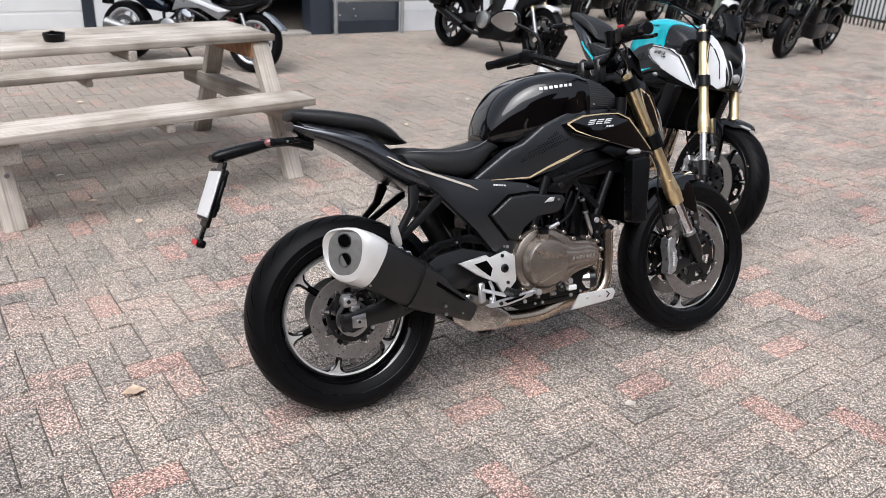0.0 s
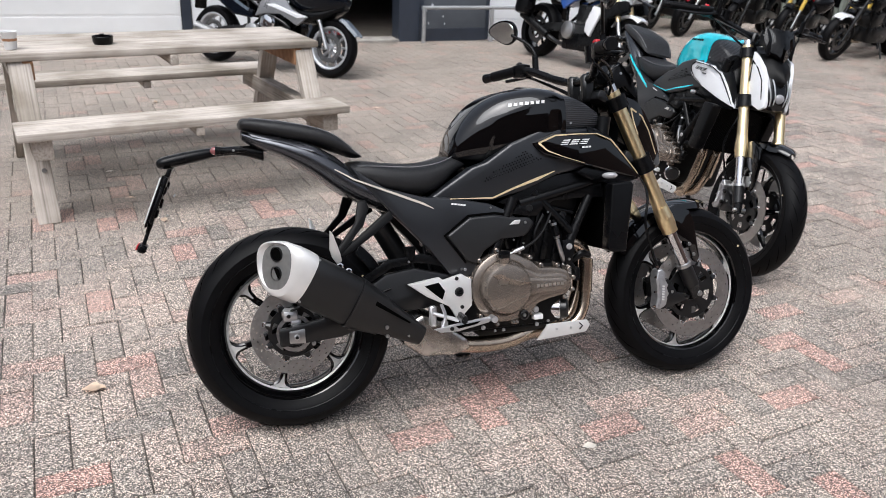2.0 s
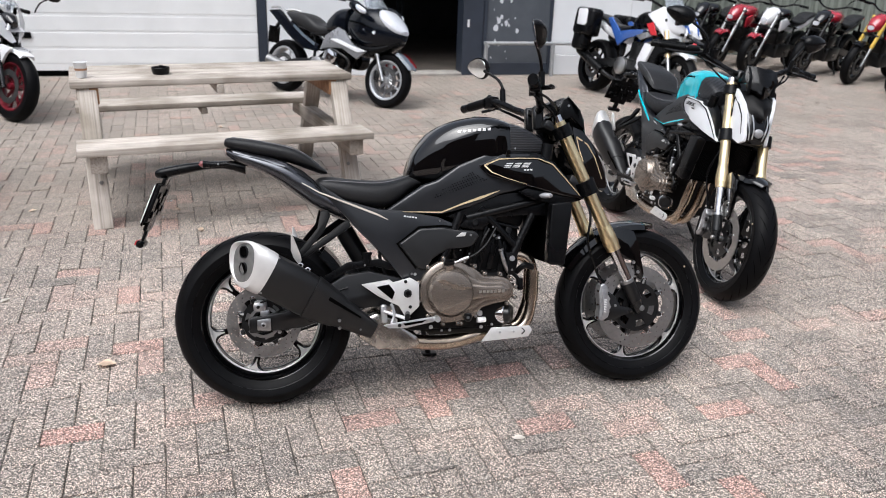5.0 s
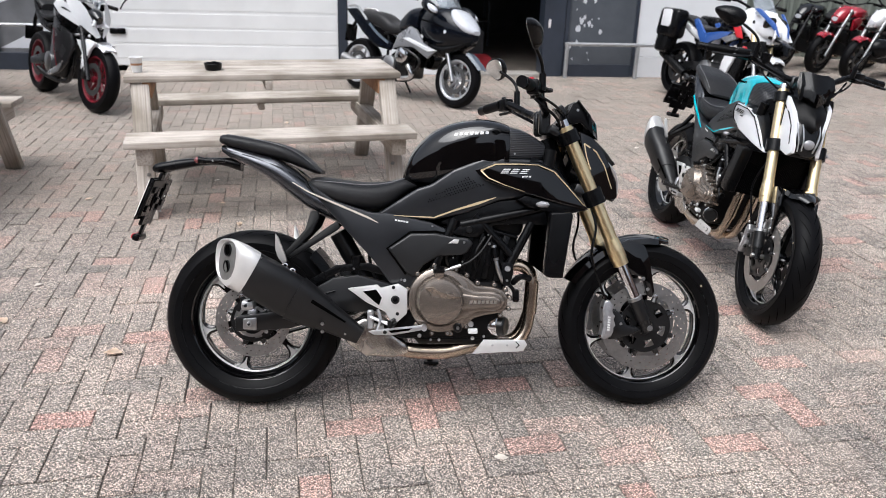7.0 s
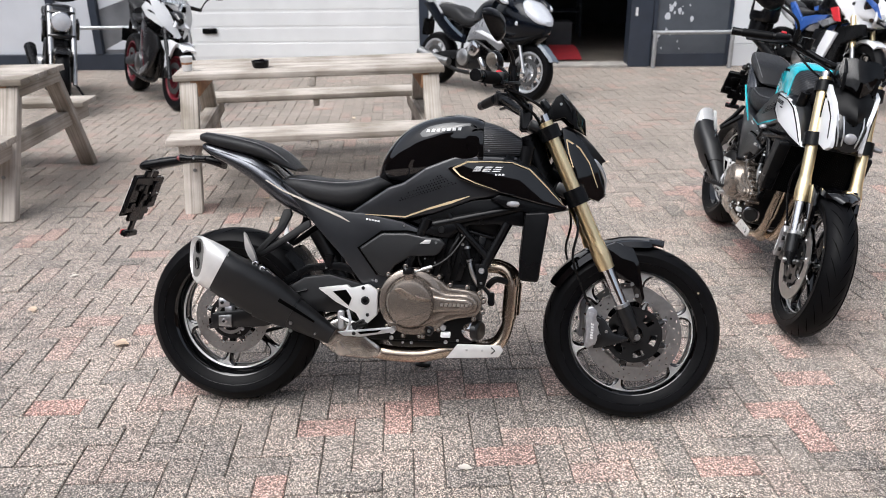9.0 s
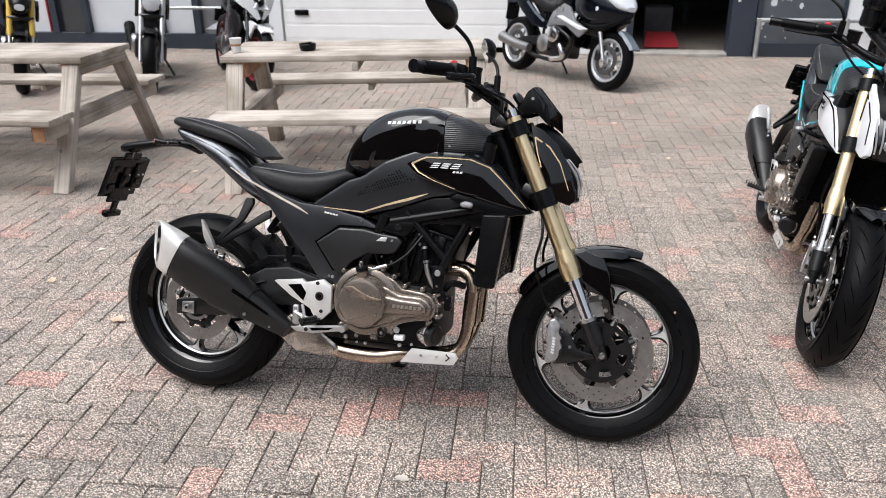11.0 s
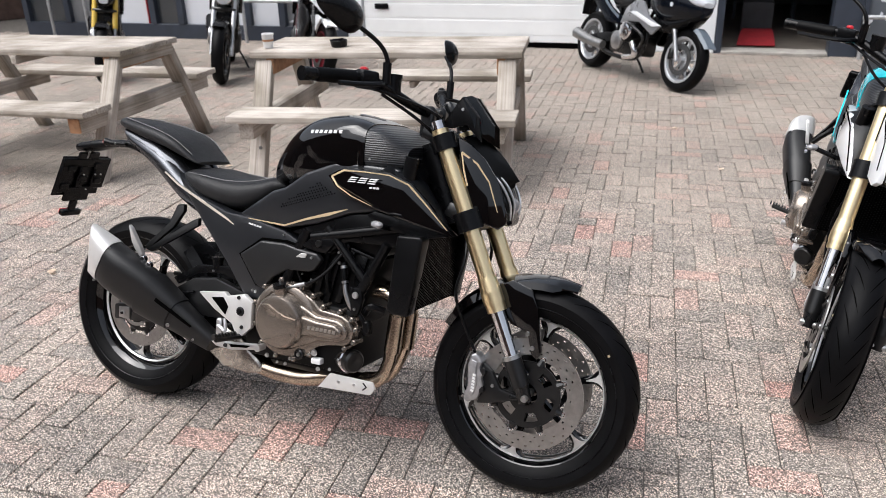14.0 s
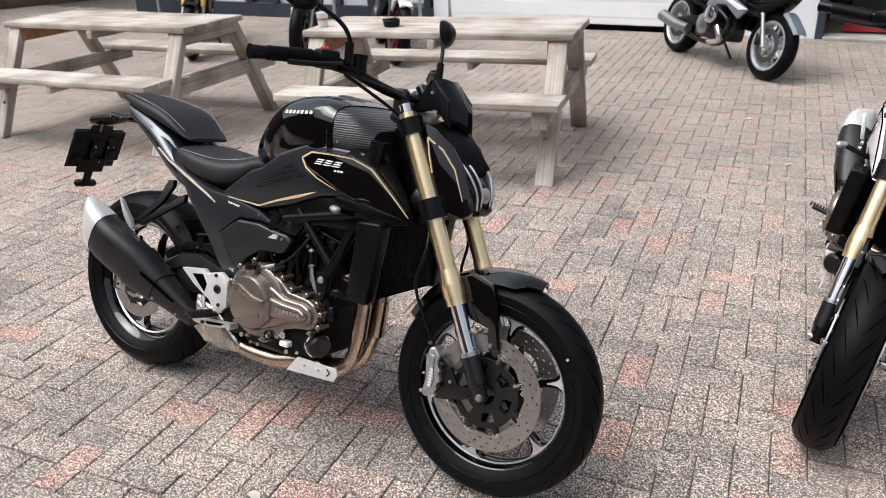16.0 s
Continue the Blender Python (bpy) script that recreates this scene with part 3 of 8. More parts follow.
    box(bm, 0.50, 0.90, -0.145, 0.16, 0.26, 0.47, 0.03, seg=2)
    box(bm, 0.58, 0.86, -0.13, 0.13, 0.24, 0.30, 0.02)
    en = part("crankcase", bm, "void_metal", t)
    # cylinder block, coloured near black to pass for the shaded void
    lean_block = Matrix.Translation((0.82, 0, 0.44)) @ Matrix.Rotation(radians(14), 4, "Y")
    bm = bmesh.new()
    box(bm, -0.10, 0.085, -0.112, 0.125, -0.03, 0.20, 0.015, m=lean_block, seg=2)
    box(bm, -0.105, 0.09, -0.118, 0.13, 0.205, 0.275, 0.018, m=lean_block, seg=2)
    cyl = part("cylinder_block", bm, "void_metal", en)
    for x0, x1, z0, z1 in ((-0.092, -0.070, -0.01, 0.20), (-0.052, -0.030, 0.01, 0.20), (-0.012, 0.010, 0.03, 0.20), (0.030, 0.055, 0.03, 0.20), (-0.10, 0.08, 0.196, 0.208)):
        bm = bmesh.new()
        box(bm, x0, x1, -0.124, -0.108, z0, z1, 0.005, m=lean_block, seg=2)
        part("casting_rib", bm, "satin_black", cyl)
    cx, cz = 0.670, 0.404
    bm = bmesh.new()
    lathe(bm, [(-0.130, 0.113), (-0.160, 0.113), (-0.168, 0.110), (-0.172, 0.103), (-0.174, 0.088), (-0.180, 0.084), (-0.200, 0.081), (-0.209, 0.074), (-0.2115, 0.064), (-0.212, 0.0)], 64, m=Matrix.Translation((cx, 0, cz)))
    cl = part("clutch_cover", bm, "bronze", en, "round bronze-grey clutch cover")
    bm = bmesh.new()
    lathe(bm, [(-0.1715, 0.092), (-0.1765, 0.0915), (-0.1765, 0.0895), (-0.1715, 0.089)], 64, close=True, m=Matrix.Translation((cx, 0, cz)))
    part("cover_bead", bm, "bronze", cl)
    bm = bmesh.new()
    plate(bm, [(0.690, 0.500), (0.735, 0.494), (0.768, 0.480), (0.796, 0.455), (0.867, 0.449), (0.897, 0.436), (0.911, 0.410), (0.908, 0.380), (0.890, 0.360), (0.832, 0.352), (0.790, 0.340), (0.752, 0.304), (0.690, 0.292)], -0.122, -0.168, 0.008, seg=3)
    part("stator_cover", bm, "bronze", en)
    bm = bmesh.new()
    plate(bm, [(0.705, 0.470), (0.752, 0.455), (0.790, 0.437), (0.862, 0.436), (0.888, 0.425), (0.899, 0.404), (0.894, 0.383), (0.872, 0.370), (0.800, 0.366), (0.765, 0.345), (0.700, 0.320)], -0.160, -0.182, 0.010, seg=3)
    part("cover_step", bm, "bronze", en)
    bm = bmesh.new()
    plate(bm, [(0.735, 0.433), (0.800, 0.424), (0.862, 0.423), (0.884, 0.410), (0.884, 0.391), (0.862, 0.380), (0.800, 0.378), (0.735, 0.372)], -0.176, -0.194, 0.009, seg=3)
    rb = part("cover_rib", bm, "bronze", en)
    bars_mark(rb, "cover_mark", [((0.772, -0.1948, 0.397), (1, 0, 0), (0, 0, 1), 7, 0.0105, 0.0036, 0.010)], "pale_cast")
    # a ridge folded over the drum: bright crest above, shaded hollow below
    bm = bmesh.new()
    crest = [(0.616, 0.452), (0.642, 0.456), (0.672, 0.440), (0.704, 0.428), (0.742, 0.424)]
    low = [(0.622, 0.444), (0.650, 0.428), (0.680, 0.417), (0.710, 0.413), (0.742, 0.418)]
    loft(bm, [[Vector((a[0], -0.212, a[1])), Vector((a[0], -0.2185, a[1] - 0.002)), Vector((b[0], -0.2125, b[1])), Vector((b[0], -0.209, b[1]))] for a, b in zip(crest, low)])
    part("cover_facet", bm, "bronze", cl)
    bm = bmesh.new()
    crest = [(0.628, 0.344), (0.655, 0.352), (0.690, 0.366), (0.725, 0.378)]
    low = [(0.626, 0.337), (0.662, 0.338), (0.700, 0.348), (0.728, 0.368)]
    loft(bm, [[Vector((a[0], -0.210, a[1])), Vector((a[0], -0.2165, a[1])), Vector((b[0], -0.2125, b[1])), Vector((b[0], -0.208, b[1]))] for a, b in zip(crest, low)])
    part("cover_facet", bm, "bronze", cl)
    lugs = [(cx + 0.119 * math.cos(radians(a)), cz + 0.119 * math.sin(radians(a))) for a in (62, 100, 132, 163, 195, 226, 257, 284)] + [(0.765, 0.489), (0.803, 0.462), (0.862, 0.457), (0.903, 0.440), (0.918, 0.412), (0.914, 0.374), (0.885, 0.352), (0.765, 0.312), (0.71, 0.288)]
    for x, z in lugs:
        bm = bmesh.new()
        lathe(bm, [(-0.12, 0.0082), (-0.166, 0.0082), (-0.168, 0.006), (-0.168, 0.0)], 12, m=Matrix.Translation((x, 0, z)))
        lg_ = part("bolt_boss", bm, "bronze", en)
        bolt(lg_, (x, -0.171, z), 0.0068)
    bm = bmesh.new()
    tube(bm, [(0.668, -0.178, 0.455), (0.664, -0.190, 0.506)], 0.0185, 18)
    part("filler_stub", bm, "bronze", en)
    bm = bmesh.new()
    tube(bm, [(0.664, -0.190, 0.504), (0.663, -0.192, 0.516)], 0.0205, 10)
    part("filler_cap", bm, "satin_black", en)
    # inspection plug, drain bolt and pale tab under the cover
    bm = bmesh.new()
    lathe(bm, [(-0.15, 0.0), (-0.15, 0.016), (-0.176, 0.016), (-0.179, 0.012), (-0.176, 0.011), (-0.176, 0.0)], 20, m=Matrix.Translation((0.734, 0, 0.309)))
    pl_ = part("inspection_plug", bm, "black_metal", en)
    bolt(pl_, (0.734, -0.178, 0.309), 0.010)
    bolt(en, (0.781, -0.165, 0.320), 0.017, "alu")
    bm = bmesh.new()
    box(bm, 0.772, 0.806, -0.166, -0.14, 0.286, 0.304, 0.004, seg=2)
    part("label_tab", bm, "plate", en)
    bm = bmesh.new()
    fm = Matrix.Translation((0.875, -0.118, 0.308)) @ Matrix.Rotation(radians(-28), 4, "Z")
    lathe(bm, [(-0.048, 0.0), (-0.048, 0.036), (-0.040, 0.039), (-0.030, 0.036), (-0.026, 0.039), (0.012, 0.039), (0.016, 0.034)], 30, axis="x", m=fm)
    of_ = part("oil_filter", bm, "chrome", en, "bright steel oil filter can")
    bm = bmesh.new()
    lathe(bm, [(0.012, 0.036), (0.020, 0.035), (0.034, 0.034), (0.040, 0.028), (0.041, 0.012), (0.036, 0.0)], 20, axis="x", m=fm)
    part("filter_cap", bm, "black_metal", of_)
    for x, z, r in ((0.60, 0.276, 0.012), (0.670, 0.262, 0.009), (0.789, 0.268, 0.011), (0.83, 0.275, 0.008), (0.64, 0.262, 0.007), (0.545, 0.468, 0.009)):
        bolt(en, (x, -0.150, z), r, "alu")
    # clutch cable with its bright adjuster, coolant pipe and wiring
    bm = bmesh.new()
    tube(bm, [(0.742, -0.172, 0.524), (0.775, -0.172, 0.540), (0.812, -0.165, 0.572), (0.850, -0.15, 0.625)], 0.0048, 8)
    part("clutch_cable", bm, "satin_black", t)
    bm = bmesh.new()
    tube(bm, [(0.655, -0.170, 0.494), (0.690, -0.172, 0.508), (0.745, -0.172, 0.526)], 0.0030, 8, curve=False)
    tube(bm, [(0.706, -0.172, 0.513), (0.740, -0.172, 0.524)], 0.0062, 10)
    part("cable_adjuster", bm, "alu", t)
    bm = bmesh.new()
    tube(bm, [(0.857, -0.150, 0.600), (0.862, -0.154, 0.570), (0.868, -0.154, 0.540)], 0.0085, 12)
    part("coolant_hose", bm, "satin_black", t)
    bm = bmesh.new()
    tube(bm, [(0.867, -0.154, 0.545), (0.874, -0.156, 0.512), (0.888, -0.150, 0.478), (0.898, -0.140, 0.462)], 0.0078, 12)
    part("metal_pipe", bm, "steel", t)
    for a, b in (((0.857, -0.150, 0.592), (0.859, -0.151, 0.584)), ((0.866, -0.154, 0.550), (0.868, -0.154, 0.542))):
        bm = bmesh.new()
        tube(bm, [a, b], 0.0105, 12)
        part("hose_clip", bm, "steel", t)
    for hp, r in (([(0.70, -0.13, 0.52), (0.69, -0.14, 0.56), (0.72, -0.13, 0.60)], 0.006), ([(0.80, -0.13, 0.50), (0.795, -0.135, 0.56), (0.83, -0.13, 0.62)], 0.007), ([(0.90, -0.14, 0.47), (0.93, -0.145, 0.44), (0.945, -0.13, 0.40)], 0.007), ([(0.44, -0.11, 0.47), (0.42, -0.12, 0.55), (0.46, -0.10, 0.60)], 0.006), ([(0.93, -0.13, 0.46), (0.955, -0.15, 0.485), (0.99, -0.13, 0.475)], 0.011)):
        bm = bmesh.new()
        tube(bm, hp, r, 8)
        part("hose", bm, "satin_black", t)
    for x, z, r in ((0.838, 0.628, 0.006), (0.842, 0.598, 0.009), (0.748, 0.535, 0.006), (0.715, 0.548, 0.005), (0.90, 0.475, 0.008)):
        bolt(t, (x, -0.152, z), r, "steel")
    bm = bmesh.new()
    plate(bm, [(0.885, 0.535), (0.925, 0.535), (0.930, 0.50), (0.918, 0.455), (0.895, 0.452), (0.890, 0.49)], -0.158, -0.140, 0.005)
    mb = part("engine_mount", bm, "satin_black", t)
    bolt(mb, (0.908, -0.163, 0.513), 0.017, "alu")
    bolt(mb, (0.907, -0.160, 0.472), 0.007, "steel")
    for x, z in ((0.80, 0.63), (0.845, 0.645)):
        bm = bmesh.new()
        lathe(bm, [(0.0, 0.0), (0.0, 0.014), (-0.02, 0.016), (-0.024, 0.011), (-0.034, 0.010), (-0.036, 0.0)], 16, m=Matrix.Translation((x, -0.11, z)))
        part("plug_cap", bm, "satin_black", en)
    bm = bmesh.new()
    box(bm, 0.93, 0.952, -0.150, -0.12, 0.395, 0.44, 0.005)
    part("sensor_block", bm, "satin_black", en)
    # frame tubes
    for s in (-1, 1):
        for a, b, r in (((0.790, 0.695), (0.935, 0.545), 0.0135), ((0.74, 0.66), (1.02, 0.72), 0.016), ((0.908, 0.510), (0.990, 0.670), 0.0155), ((1.02, 0.74), (1.05, 0.92), 0.022), ((0.72, 0.68), (0.62, 0.44), 0.018)):
            bm = bmesh.new()
            tube(bm, [(a[0], s * 0.142, a[1]), (b[0], s * 0.142, b[1])], r, 12)
            part("frame_tube", bm, "satin_black", t)
    bm = bmesh.new()
    tube(bm, [(1.045, 0, 0.96), (1.13, 0, 0.74)], 0.045, 16)
    box(bm, 0.60, 1.06, -0.085, 0.085, 0.66, 0.90, 0.03)
    box(bm, 0.45, 0.62, -0.07, 0.07, 0.50, 0.72, 0.03)
    # black filler box added so the gap beside the engine looks dark
    box(bm, 0.50, 0.80, -0.085, 0.085, 0.40, 0.68, 0.03)
    part("frame_core", bm, "satin_black", t)
    bm = bmesh.new()
    tube(bm, [(0.30, 0.0, 0.62), (0.44, 0.0, 0.38)], 0.035, 14)
    part("rear_shock", bm, "black_metal", t)
    # --- exhaust
    for y, dx in ((-0.070, 0.0), (0.0, 0.012)):
        bm = bmesh.new()
        tube(bm, [(0.91, y, 0.515), (0.97, y, 0.512), (1.003 + dx, y - 0.004, 0.475), (1.002 + dx, y - 0.01, 0.38), (0.99, y - 0.015, 0.295), (0.955, y - 0.018, 0.245), (0.88, y - 0.02, 0.222)], 0.0205, 14)
        hp = part("header_pipe", bm, "titan", t, "heat-tinted exhaust header pipe")
        bm = bmesh.new()
        tube(bm, [(1.007 + dx, y - 0.008, 0.455), (1.0 + dx, y - 0.011, 0.345)], 0.0245, 16)
        part("pipe_sleeve", bm, "titan", hp)
    bm = bmesh.new()
    tube(bm, [(0.93, -0.06, 0.228), (0.80, -0.075, 0.228), (0.70, -0.085, 0.208), (0.60, -0.09, 0.208), (0.53, -0.09, 0.218)], 0.027, 18)
    part("collector_pipe", bm, "titan", t)
    bm = bmesh.new()
    plate(bm, [(0.340, 0.305), (0.404, 0.338), (0.469, 0.309), (0.555, 0.243), (0.566, 0.206), (0.51, 0.190), (0.405, 0.197), (0.334, 0.245)], -0.125, 0.06, 0.018, seg=3)
    part("catalyst_box", bm, "raw_steel", t)
    bm = bmesh.new()
    plate(bm, [(0.79, 0.212), (0.83, 0.262), (0.975, 0.262), (0.985, 0.245), (0.97, 0.222)], -0.145, -0.138, 0.002)
    pg = part("pipe_guard", bm, "end_cap", t)
    for x in (0.862, 0.915):
        bolt(pg, (x, -0.146, 0.243), 0.007)
    bm = bmesh.new()
    strip(bm, [(0.945, 0.255), (0.957, 0.244), (0.945, 0.233)], 0.004, 0.002, -0.1455)
    part("guard_mark", bm, "groove", pg)
    # muffler: rounded wedge from the link pipe back to a pale end cap with two outlets
    def muff(u):
        """Centre, half height and half width along the muffler."""
        x = 0.390 - 0.430 * u
        z = 0.274 + 0.268 * u
        y = -0.145 - 0.090 * min(1, u * 1.3)
        hh = 0.030 + 0.045 * min(1, u * 1.8)
        ww = 0.028 + 0.026 * min(1, u * 1.6)
        return Vector((x, y, z)), hh, ww

    def muff_ring(u, grow=0.0, tilt=0.52):
        c, hh, ww = muff(u)
        ax = Vector((math.sin(tilt), 0, math.cos(tilt))) if u < 0.93 else Vector((math.sin(tilt * (1 - (u - 0.93) / 0.07 * 0.85)), 0, math.cos(tilt * (1 - (u - 0.93) / 0.07 * 0.85))))
        ring = []
        for k in range(28):
            a = 2 * math.pi * k / 28
            ca, sa = math.cos(a), math.sin(a)
            wy = math.copysign(abs(ca) ** 0.75, ca) * (ww + grow) * (1.0 + 0.18 * sa)
            slant = 0.95 * max(0.0, (u - 0.78) / 0.22)
            ring.append(c + ax * (math.copysign(abs(sa) ** 0.8, sa) * (hh + grow)) + Vector((-slant * wy - 0.02 * slant, wy, 0)))
        return ring
    bm = bmesh.new()
    loft(bm, [muff_ring(u) for u in (0.0, 0.12, 0.25, 0.4, 0.55, 0.68, 0.76, 0.82, 0.845)])
    mf = part("muffler", bm, "muffler_black", t, "matt black muffler with a pale aluminium end cap")
    bm = bmesh.new()
    loft(bm, [muff_ring(0.30, 0.004), muff_ring(0.42, 0.006), muff_ring(0.52, 0.006), muff_ring(0.521, 0.001)])
    part("muffler_sleeve", bm, "muffler_black", mf)
    bm = bmesh.new()
    c1, h1, w1 = muff(0.40)
    c0, h0, w0 = muff(0.16)
    strip(bm, [(c1.x + 0.012, c1.y - w1 * 0.97 - 0.006, c1.z + h1 * 0.45), (c0.x + 0.02, c0.y - w0 * 0.97 - 0.005, c0.z + h0 * 0.35)], [0.013, 0.005], 0.006, 0)
    part("shield_slot", bm, "groove", mf)
    bm = bmesh.new()
    loft(bm, [muff_ring(0.845, 0.002), muff_ring(0.88, 0.003), muff_ring(0.94, 0.002), muff_ring(0.985, 0.0), muff_ring(0.998, -0.005), muff_ring(1.0, -0.009), muff_ring(0.985, -0.011)], caps=False)
    cap = part("end_cap", bm, "end_cap", mf, "pale satin aluminium end cap")
    bm = bmesh.new()
    loft(bm, [muff_ring(0.96, -0.0105), muff_ring(0.985, -0.0105), muff_ring(0.988, -0.014)])
    part("cap_face", bm, "cap_grey", cap)
    c, hh, ww = muff(0.985)
    for dz in (0.034, -0.020):
        bm = bmesh.new()
        q0, q1 = Vector((c.x + 0.014, c.y + 0.026, c.z + dz)), Vector((c.x - 0.017 + 0.22 * min(0.0, dz), c.y - 0.001, c.z + dz + 0.003))
        tube(bm, [q0, q1], 0.0185, 22)
        ot = part("outlet", bm, "groove", cap)
        bm = bmesh.new()
        e = (q1 - q0).normalized() * 0.003
        tube(bm, [q1 - e, q1 + e], 0.0208, 22, caps=False)
        tube(bm, [q1 + e, q1 - e], 0.0180, 22, caps=False)
        part("outlet_rim", bm, "black_metal", ot)
    for u, s in ((0.83, 0.9), (0.83, -0.85), (0.31, 0.3), (0.10, -0.4)):
        cc, h2, w2 = muff(u)
        bolt(mf, (cc.x + 0.5 * s * h2, cc.y - w2 * (0.75 if abs(s) > 0.5 else 1.0), cc.z + s * h2 * 0.85), 0.0065)
    for z in (0.329, 0.303):
        bolt(mf, (0.264, -0.222, z), 0.010, "steel")
    bars_mark(mf, "muffler_mark", [((0.065, -0.270, 0.518), (1, 0, -0.55), (0, 0, 1), 6, 0.006, 0.003, 0.005)], "steel")
    # --- footrests and hangers
    for s in (-1, 1):
        bm = bmesh.new()
        plate(bm, [(0.346, 0.442), (0.450, 0.456), (0.462, 0.445), (0.523, 0.460), (0.556, 0.440), (0.555, 0.358), (0.522, 0.328), (0.502, 0.322), (0.480, 0.361), (0.409, 0.397)], s * 0.160, s * 0.178, 0.005)
        fp = part("heel_plate", bm, "end_cap", t, "silver footrest hanger plate")
        bm = bmesh.new()
        plate(bm, [(0.400, 0.433), (0.446, 0.440), (0.466, 0.412), (0.456, 0.386), (0.436, 0.402)], s * 0.1770, s * 0.1795, 0.0)
        part("plate_opening", bm, "groove", fp)
        for x, z, r in ((0.513, 0.405, 0.024), (0.506, 0.447, 0.010), (0.521, 0.357, 0.010)):
            bolt(fp, (x, s * 0.180, z), r, "black_metal", (0, s, 0))
        bolt(fp, (0.513, s * 0.183, 0.405), 0.014, "satin_black", (0, s, 0))
        bm = bmesh.new()
        tube(bm, [(0.512, s * 0.17, 0.325), (0.497, s * 0.268, 0.333)], 0.0095, 10)
        for k in range(8):
            u = 0.2 + k * 0.1
            tube(bm, [(0.512 - 0.017 * u, s * (0.17 + 0.115 * u), 0.325 + 0.008 * u + 0.011), (0.512 - 0.017 * (u + 0.05), s * (0.17 + 0.115 * (u + 0.05)), 0.325 + 0.008 * u + 0.011)], 0.0085, 8)
        part("footpeg", bm, "black_metal", t)
        bm = bmesh.new()
        plate(bm, [(0.420, 0.300), (0.476, 0.308), (0.612, 0.323), (0.622, 0.316), (0.600, 0.303), (0.500, 0.286), (0.440, 0.288)], s * 0.188, s * 0.198, 0.003)
        fl = part("foot_lever", bm, "alu", t, "polished slotted foot lever")
        bm = bmesh.new()
        plate(bm, [(0.490, 0.303), (0.575, 0.312), (0.560, 0.303), (0.500, 0.295)], s * 0.1975, s * 0.1990, 0.0)
        part("lever_slot", bm, "groove", fl)
        bm = bmesh.new()
        tube(bm, [(0.614, s * 0.188, 0.316), (0.614, s * 0.222, 0.316)], 0.0105, 14)
        part("lever_tip", bm, "alu", fl)
        bolt(fl, (0.478, s * 0.200, 0.297), 0.011, "black_metal", (0, s, 0))
        bm = bmesh.new()
        tube(bm, [(0.452, s * 0.176, 0.372), (0.462, s * 0.182, 0.335), (0.450, s * 0.185, 0.300)], 0.0055, 8)
        tube(bm, [(0.425, s * 0.172, 0.345), (0.470, s * 0.180, 0.330), (0.505, s * 0.184, 0.318)], 0.0065, 8)
        part("lever_linkage", bm, "alu", t)
        bm = bmesh.new()
        box(bm, 0.415, 0.438, s * 0.165 - 0.009, s * 0.165 + 0.009, 0.302, 0.368, 0.005)
        box(bm, 0.452, 0.474, s * 0.168 - 0.008, s * 0.168 + 0.008, 0.288, 0.318, 0.004)
        part("master_cylinder", bm, "alu", t)
        # passenger hanger
        hang = lambda x, z: s * -0.38 * max(0.0, z - 0.56)
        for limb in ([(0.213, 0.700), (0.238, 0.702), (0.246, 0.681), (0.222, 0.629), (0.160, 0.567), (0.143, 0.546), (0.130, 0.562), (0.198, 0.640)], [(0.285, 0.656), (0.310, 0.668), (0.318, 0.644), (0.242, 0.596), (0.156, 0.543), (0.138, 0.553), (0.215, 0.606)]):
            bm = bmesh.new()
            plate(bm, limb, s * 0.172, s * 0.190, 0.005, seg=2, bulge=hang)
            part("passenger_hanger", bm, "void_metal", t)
        bm = bmesh.new()
        plate(bm, [(0.107, 0.630), (0.116, 0.618), (0.137, 0.559), (0.142, 0.535), (0.128, 0.526), (0.113, 0.548), (0.105, 0.573)], s * 0.190, s * 0.206, 0.004, bulge=lambda x, z: s * 0.30 * (z - 0.52))
        part("passenger_peg", bm, "end_cap", t, "folded silver passenger footpeg")
        for x, z in ((0.135, 0.519), (0.160, 0.502)):
            bm = bmesh.new()
            lathe(bm, [(-0.006, 0.0055), (-0.007, 0.008), (-0.006, 0.0115), (0.006, 0.0115), (0.006, 0.0055)], 16, close=True, m=Matrix.Translation((x, s * 0.198, z)))
            part("hanger_eye", bm, "chrome", t)
    # --- bodywork
    for s in (-1, 1):
        bm = bmesh.new()
        plate(bm, [(0.20, 0.80), (0.24, 0.74), (0.33, 0.645), (0.43, 0.54), (0.495, 0.455), (0.515, 0.445), (0.60, 0.447), (0.585, 0.47), (0.605, 0.53), (0.66, 0.575), (0.75, 0.60), (0.70, 0.64), (0.636, 0.668), (0.50, 0.694), (0.42, 0.70), (0.30, 0.735)], s * 0.10, s * 0.148, 0.008, bulge=lambda x, z: s * -0.02 * max(0, (0.40 - x) / 0.2))
        part("frame_cover", bm, "matt_grey", t, "matt graphite frame cover")
        bm = bmesh.new()
        plate(bm, [(0.487, 0.578), (0.565, 0.630), (0.650, 0.632), (0.705, 0.622), (0.768, 0.616), (0.785, 0.598), (0.762, 0.565), (0.745, 0.558), (0.666, 0.554), (0.610, 0.522), (0.580, 0.482), (0.550, 0.494)], s * 0.138, s * 0.162, 0.008, seg=3)
        sc_ = part("side_cover", bm, "cover_grain", t, "grained dark grey side cover")
        bm = bmesh.new()
        strip(bm, [(0.549, 0.489), (0.482, 0.578), (0.563, 0.634), (0.652, 0.637), (0.705, 0.628)], 0.007, 0.004, s * 0.150)
        part("cover_gap", bm, "groove", sc_)
        bolt(t, (0.640, s * 0.150, 0.655), 0.006, "steel", (0, s, 0))
